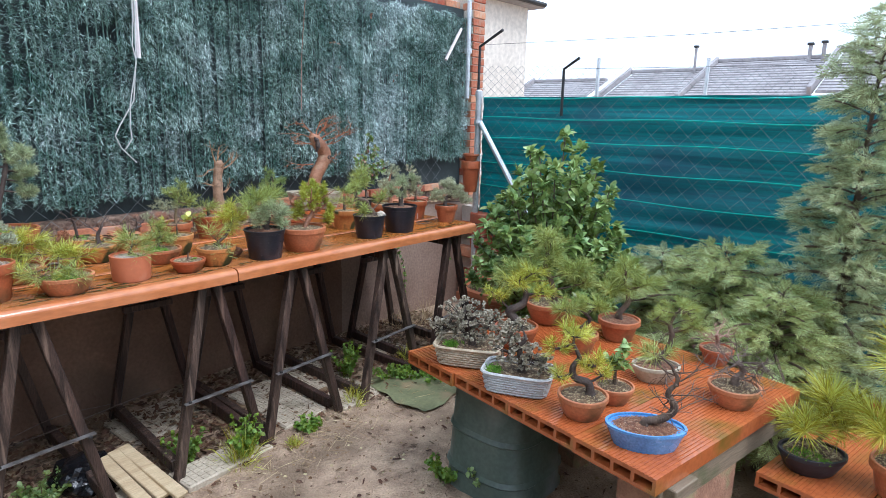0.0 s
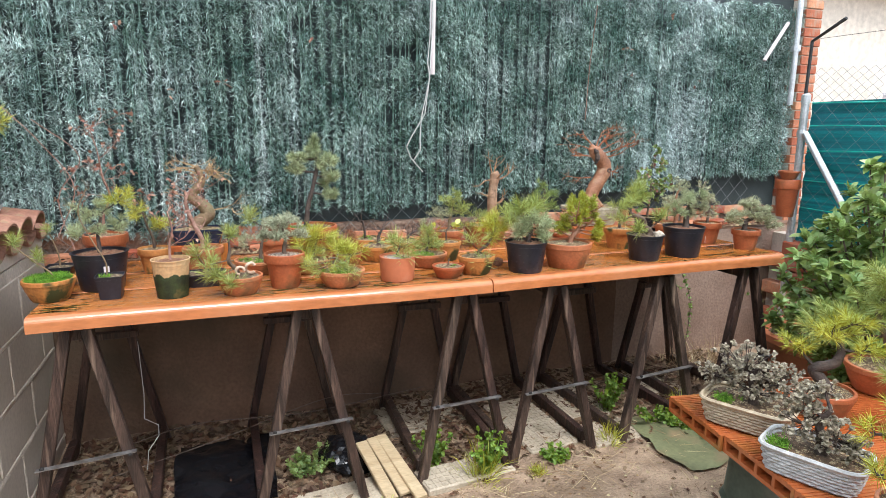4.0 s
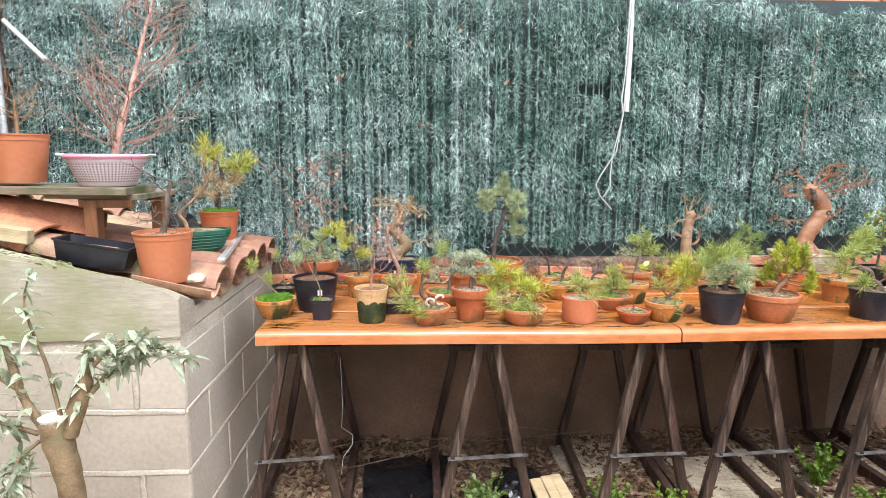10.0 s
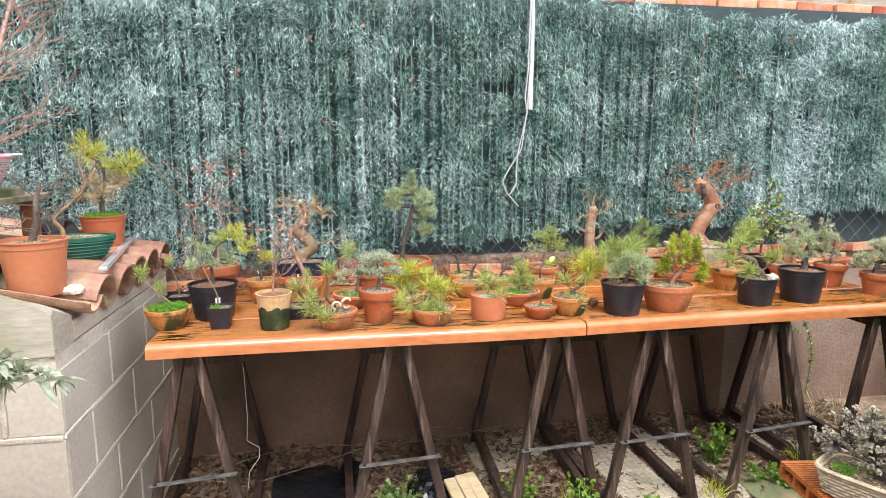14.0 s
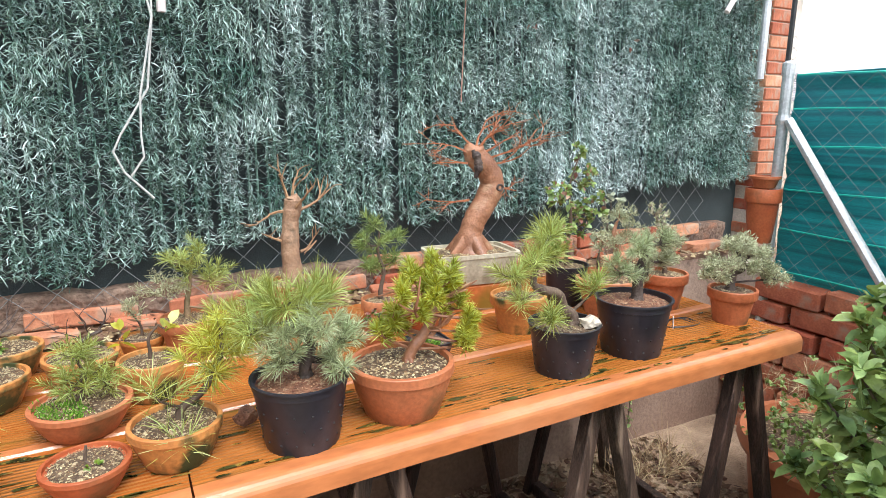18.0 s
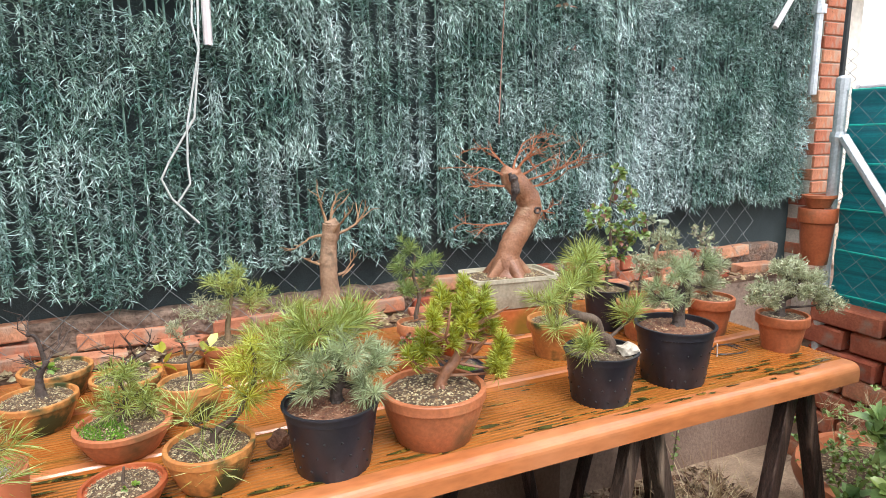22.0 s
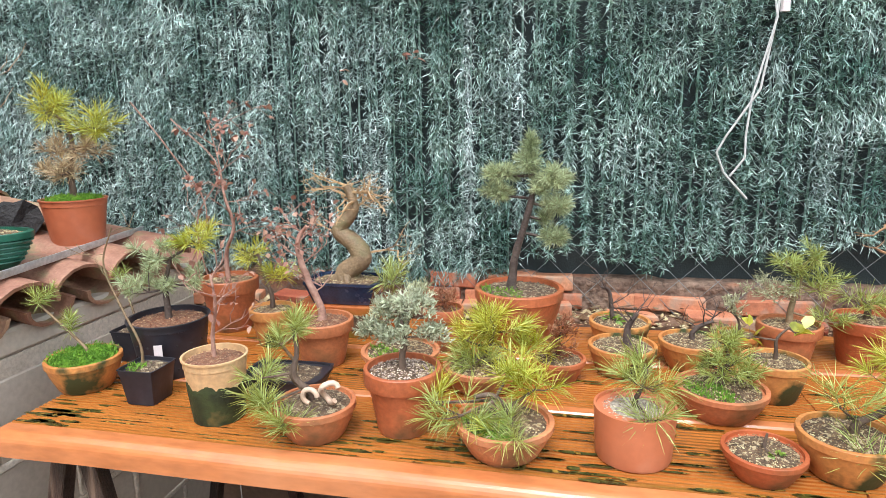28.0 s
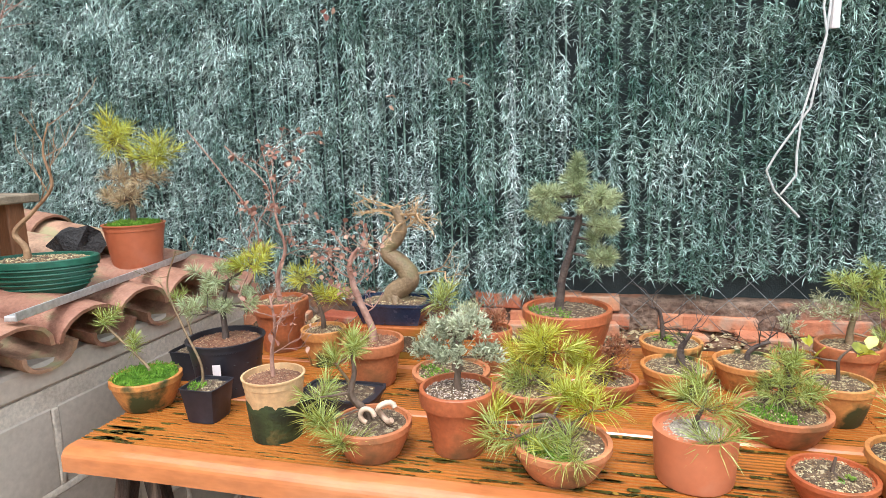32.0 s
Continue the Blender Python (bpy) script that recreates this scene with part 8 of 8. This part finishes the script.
def film():
    v, xs, ys = [], np.linspace(0.34, 0.72, 22), np.linspace(0.10, 0.62, 28)
    for y in ys:
        for x in xs:
            v.append((x + 0.02 * noise.noise((y * 6, 1, 1)), y, ground_height(x, y) + 0.03 + 0.05 * abs(noise.noise((x * 5, y * 5, 7))) + 0.02 * noise.noise((x * 17, y * 17, 2))))
    n = len(xs)
    f = [(j * n + i, j * n + i + 1, (j + 1) * n + i + 1, (j + 1) * n + i) for j in range(len(ys) - 1) for i in range(n - 1)]
    fl = thing("plastic_film", pose(0, 0, 0), "crumpled sheet of black plastic film on the ground", "plastic sheet")
    part("sheet", raw("sheet", v, f, "black_film", True), None, fl)


film()
bag = thing("rubbish_bag", pose(1.04, 0.33, 0.02), "crumpled black plastic bag under the table", "bag")
bm = bmesh.new()
bmesh.ops.create_icosphere(bm, subdivisions=4, radius=0.12)
for q in bm.verts:
    q.co *= 1 + 0.3 * noise.noise(q.co * 9) + 0.15 * noise.noise(q.co * 26)
    q.co.z = max(0, q.co.z * 0.75 + 0.03)
part("bag", bm, "black_film", bag)


def litter():
    rng = np.random.default_rng(81)
    n = 9500
    x, y = rng.uniform(-0.12, 3.5, n), rng.uniform(-0.02, 0.88, n) ** 1.0
    keep = rng.random(n) < np.where(y < 0.12, 0.35, 0.95)
    x, y = x[keep], y[keep]
    n = len(x)
    p = np.stack([x, y, np.array([ground_height(a, b) for a, b in zip(x, y)]) + rng.uniform(0.002, 0.016, n)], 1)
    a = rng.uniform(0, 6.283, n)
    d = np.stack([np.cos(a), np.sin(a), rng.normal(0, 0.25, n)], 1)
    s = unit(np.cross(d, np.stack([rng.normal(0, 0.4, n), rng.normal(0, 0.4, n), np.ones(n)], 1)))
    bend = np.zeros((n, 3))
    bend[:, 2] = rng.uniform(-0.004, 0.008, n)
    tagged(new("leaf_litter", blades(p, unit(d), s, rng.uniform(0.015, 0.05, n), rng.uniform(0.008, 0.024, n), bend, "leaf_litter", "litter")), "brown fallen leaves covering the earth under the table", "leaf litter", kind="stuff")
    n = 900
    x, y = rng.uniform(0.5, 3.3, n), rng.normal(-0.03, 0.12, n)
    p = np.stack([x, y, np.array([ground_height(a, b) for a, b in zip(x, y)]) + 0.004], 1)
    a = rng.uniform(0, 6.283, n)
    d = np.stack([np.cos(a), np.sin(a), rng.uniform(0, 0.35, n)], 1)
    tagged(new("dry_grass", blades(p, unit(d), unit(np.cross(d, rng.normal(0, 1, (n, 3)))), rng.uniform(0.04, 0.15, n), np.full(n, 0.002), np.zeros((n, 3)), "dry_grass", "straw")), "dry straw and grass stalks on the earth", "dry grass", kind="stuff")
    n = 6000
    x, y = rng.uniform(0.3, 3.3, n), rng.uniform(-2.2, 0.1, n)
    z = np.array([ground_height(a, b) for a, b in zip(x, y)])
    off = np.array([(1, 0, 0), (-1, 0, 0), (0, 1, 0), (0, -1, 0), (0, 0, 0.8)])
    s = 0.0015 + 0.010 * rng.random(n) ** 4
    v = (np.stack([x, y, z - 0.001], 1)[:, None, :] + off[None] * s[:, None, None] * rng.uniform(0.6, 1.3, (n, 1, 3))).reshape(-1, 3)
    f = (np.arange(n)[:, None, None] * 5 + np.array([(0, 2, 4), (2, 1, 4), (1, 3, 4), (3, 0, 4)])[None]).reshape(-1, 3)
    tagged(new("gravel", raw("gravel", v, f, "grit")), "small loose stones on the wet earth", "gravel", kind="stuff")


litter()


def path_debris():
    """Scattered dead leaves and bits of twig on the trodden path."""
    rng = np.random.default_rng(83)
    n = 1100
    x, y = rng.uniform(0.5, 3.4, n), -2.1 + 2.1 * rng.random(n) ** 0.7
    p = np.stack([x, y, np.array([ground_height(a, b) for a, b in zip(x, y)]) + rng.uniform(0.002, 0.008, n)], 1)
    a = rng.uniform(0, 6.283, n)
    d = np.stack([np.cos(a), np.sin(a), rng.normal(0, 0.15, n)], 1)
    s = unit(np.cross(d, np.stack([rng.normal(0, 0.3, n), rng.normal(0, 0.3, n), np.ones(n)], 1)))
    W = np.where(rng.random(n) < 0.5, rng.uniform(0.0015, 0.003, n), rng.uniform(0.006, 0.016, n))
    tagged(new("leaf_debris", blades(p, unit(d), s, rng.uniform(0.012, 0.045, n), W, np.zeros((n, 3)), "leaf_debris", "litter")), "dead leaves and twig bits on the trodden path", "leaf litter", kind="stuff")


path_debris()


def ledge_rubble():
    """Crumbled mortar, grit and dead needles on the ledge behind the pots."""
    rng = np.random.default_rng(85)
    n = 2600
    x, y = rng.uniform(-0.1, 3.9, n), rng.uniform(0.865, 1.04, n)
    off = np.array([(1, 0, 0), (-1, 0, 0), (0, 1, 0), (0, -1, 0), (0, 0, 0.9)])
    s = 0.002 + 0.014 * rng.random(n) ** 3
    v = (np.stack([x, y, np.full(n, 0.861)], 1)[:, None, :] + off[None] * s[:, None, None] * rng.uniform(0.6, 1.4, (n, 1, 3))).reshape(-1, 3)
    f = (np.arange(n)[:, None, None] * 5 + np.array([(0, 2, 4), (2, 1, 4), (1, 3, 4), (3, 0, 4)])[None]).reshape(-1, 3)
    tagged(new("rubble", raw("rubble", v, f, "grit")), "crumbled mortar and grit on the wall's ledge", "rubble", kind="stuff")
    n = 900
    x, y = rng.uniform(-0.1, 3.9, n), rng.uniform(0.85, 1.04, n)
    p = np.stack([x, y, 0.866 + rng.uniform(0, 0.02, n)], 1)
    a = rng.uniform(0, 6.283, n)
    d = np.stack([np.cos(a), np.sin(a), rng.normal(0, 0.25, n)], 1)
    tagged(new("dead_needles", blades(p, unit(d), unit(np.cross(d, rng.normal(0, 1, (n, 3)))), rng.uniform(0.02, 0.06, n), rng.uniform(0.0015, 0.008, n), np.zeros((n, 3)), "dead_needles", "litter")), "dead leaves and needles on the ledge", "leaf litter", kind="stuff")


ledge_rubble()


def weed(x, y, r, h, mat, seed, grass=False):
    z = ground_height(x, y)
    t = thing("weed", pose(x, y, z), "clump of bright green weeds on the earth" if not grass else "tuft of yellow-green grass on the earth", "weed", "weeds under the table")
    rng, nrg = random.Random(seed), np.random.default_rng(seed)
    if grass:
        tuf = [((rng.gauss(0, r * 0.35), rng.gauss(0, r * 0.35), 0.0), (rng.gauss(0, 0.35), rng.gauss(0, 0.35), 1)) for _ in range(20)]
        part("blade_tuft", scatter("needle", mat, tuf, 8, h, nrg, "blade_tuft", 0.003, 0.3, 0.4), None, t)
        return
    bm = bmesh.new()
    tuf = []
    for k in range(16):
        a = rng.uniform(0, 6.28)
        q = r * math.sqrt(rng.random())
        tip = Vector((q * math.cos(a), q * math.sin(a), h * rng.uniform(0.4, 1.0)))
        tube(bm, [(tip.x * 0.3, tip.y * 0.3, -0.005), (tip.x * 0.7, tip.y * 0.7, tip.z * 0.6), tip], 0.0013, 4, cap=False)
        for j in range(5):
            s = 0.3 + 0.7 * j / 4
            tuf.append(((tip.x * s, tip.y * s, tip.z * s), (rng.gauss(0, 0.8), rng.gauss(0, 0.8), 0.5)))
    tagged(part("stem_work", bm, "leaf_bright", t), kind="stuff")
    part("foliage", scatter("leaf", mat, tuf, 6, 0.022, nrg, "foliage", 0.38, 1.0), None, t)


for k, (x, y, r, h, mat, gr) in enumerate(((1.36, 0.16, 0.10, 0.16, "leaf_bright", False), (1.52, 0.0, 0.07, 0.17, "pine_yellow", True), (1.55, 0.02, 0.08, 0.18, "leaf_bright", False), (0.88, 0.30, 0.12, 0.1, "leaf_gloss", False), (2.34, 0.32, 0.09, 0.2, "leaf_bright", False),
                                           (2.50, 0.12, 0.12, 0.08, "leaf_bright", False), (2.18, 0.06, 0.07, 0.1, "pine_yellow", True), (1.86, 0.0, 0.06, 0.06, "leaf_bright", False), (2.62, -0.02, 0.14, 0.06, "leaf_bright", False), (2.00, -0.72, 0.10, 0.1, "leaf_bright", False), (2.05, -0.88, 0.1, 0.12, "leaf_gloss", False),
                                           (1.12, -0.05, 0.05, 0.05, "pine_yellow", True), (1.75, -0.05, 0.05, 0.05, "pine_yellow", True), (2.75, 0.25, 0.08, 0.1, "pine_yellow", True), (3.3, 0.62, 0.18, 0.2, "straw", True), (3.1, 0.7, 0.15, 0.14, "straw", True))):
    weed(x, y, r, h, mat, 100 + k, gr)


def vine(seed, pts, label, leafy, mat="twig_grey"):
    t = thing("bramble", pose(0, 0, 0), label, "creeper")
    rng, nrg = random.Random(seed), np.random.default_rng(seed)
    bm = bmesh.new()
    c = limb(bm, [(*p, 0.0022) for p in pts], 4, 0.1, rng)
    part("stem", bm, mat, t)
    if leafy:
        tuf = [((q[0], q[1], q[2]), (rng.gauss(0, 0.6), -0.6, rng.gauss(0.1, 0.5))) for q in c for _ in range(2)]
        part("foliage", scatter("leaf", "leaf_gloss", tuf, 2, 0.025, nrg, "foliage", 0.4, 0.8), None, t)


vine(1, [(2.72, 0.86, 0.72), (2.9, 0.84, 0.64), (3.05, 0.83, 0.60), (3.2, 0.84, 0.50)], "leafy bramble shoot in front of the wall", True)
vine(2, [(3.1, 0.84, 0.75), (3.2, 0.83, 0.6), (3.28, 0.82, 0.4), (3.25, 0.8, 0.15)], "thin leafy shoot by the wall's foot", True)
vine(3, [(0.0, 0.5, 0.12), (0.4, 0.62, 0.16), (0.9, 0.66, 0.12), (1.5, 0.72, 0.14)], "dry dark creeper stems lying under the table", False)
vine(4, [(0.1, 0.4, 0.09), (0.5, 0.5, 0.13), (1.0, 0.72, 0.15), (1.3, 0.8, 0.1)], "dry dark creeper stems lying under the table", False)
vine(5, [(-0.05, 0.72, 1.0), (0.02, 0.75, 1.2), (-0.08, 0.74, 1.38), (-0.2, 0.75, 1.52)], "thin bare briar stem rising beside the hedge", False, "twig_pink")
vine(6, [(0.0, 0.78, 0.9), (-0.05, 0.8, 1.15), (0.04, 0.8, 1.32), (-0.12, 0.82, 1.47)], "thin bare briar stem rising beside the hedge", False, "twig_pink")
vine(7, [(2.52, 0.86, 2.1), (2.55, 0.95, 1.8), (2.53, 0.94, 1.5)], "dry brown stem caught in the hedge", False, "twig_pink")
wire_w = thing("white_wire", pose(0, 0, 0), "thin white wire hanging under the table", "wire")
part("strand", pipe([(0.24, 0.45, 0.62), (0.245, 0.45, 0.4), (0.24, 0.44, 0.3), (0.29, 0.43, 0.27), (0.29, 0.42, 0.23), (0.25, 0.4, 0.18), (0.24, 0.4, 0.1)], 0.0016, 5), "white_cord", wire_w)


def caught_leaves():
    """Brown dead leaves caught in the hedge."""
    rng, nrg = random.Random(91), np.random.default_rng(91)
    spots = ((0.53, 2.04), (0.79, 2.11), (-1.2, 2.22), (0.59, 1.64), (0.62, 1.65), (2.84, 1.76), (1.02, 1.85), (0.39, 1.6), (0.2, 1.87), (3.11, 2.09), (2.82, 1.9), (3.32, 1.74))
    tuf = [((x + rng.gauss(0, 0.008), 0.968 + rng.gauss(0, 0.004), z + rng.gauss(0, 0.012)), (rng.gauss(0, 0.5), -0.3, -0.8)) for x, z in spots for _ in range(3)]
    tagged(new("dead_leaf_bits", scatter("leaf", "leaf_pink", tuf, 1, 0.026, nrg, "dead_leaf_bits", 0.36, 0.9)), "brown dead leaves caught in the artificial hedge", "dead leaves", kind="stuff")


caught_leaves()


def green_sheet():
    """A torn sheet of muddy green plastic lying flat on the earth."""
    xs, ys = np.linspace(2.33, 2.66, 22), np.linspace(-0.30, 0.20, 28)
    v = [(x + 0.06 * noise.noise((y * 5, 2, 1)) + 0.10 * y, y + 0.04 * noise.noise((x * 6, 5, 1)), ground_height(x, y) + 0.012 + 0.016 * abs(noise.noise((x * 7, y * 7, 3))) + 0.006 * noise.noise((x * 25, y * 25, 2))) for y in ys for x in xs]
    n = len(xs)
    f = [(j * n + i, j * n + i + 1, (j + 1) * n + i + 1, (j + 1) * n + i) for j in range(len(ys) - 1) for i in range(n - 1)]
    t = thing("plastic_sheet", pose(0, 0, 0), "muddy grey-green plastic sheet lying on the earth", "plastic sheet")
    part("sheet", raw("sheet", v, f, "sheet_green", True), None, t)


green_sheet()
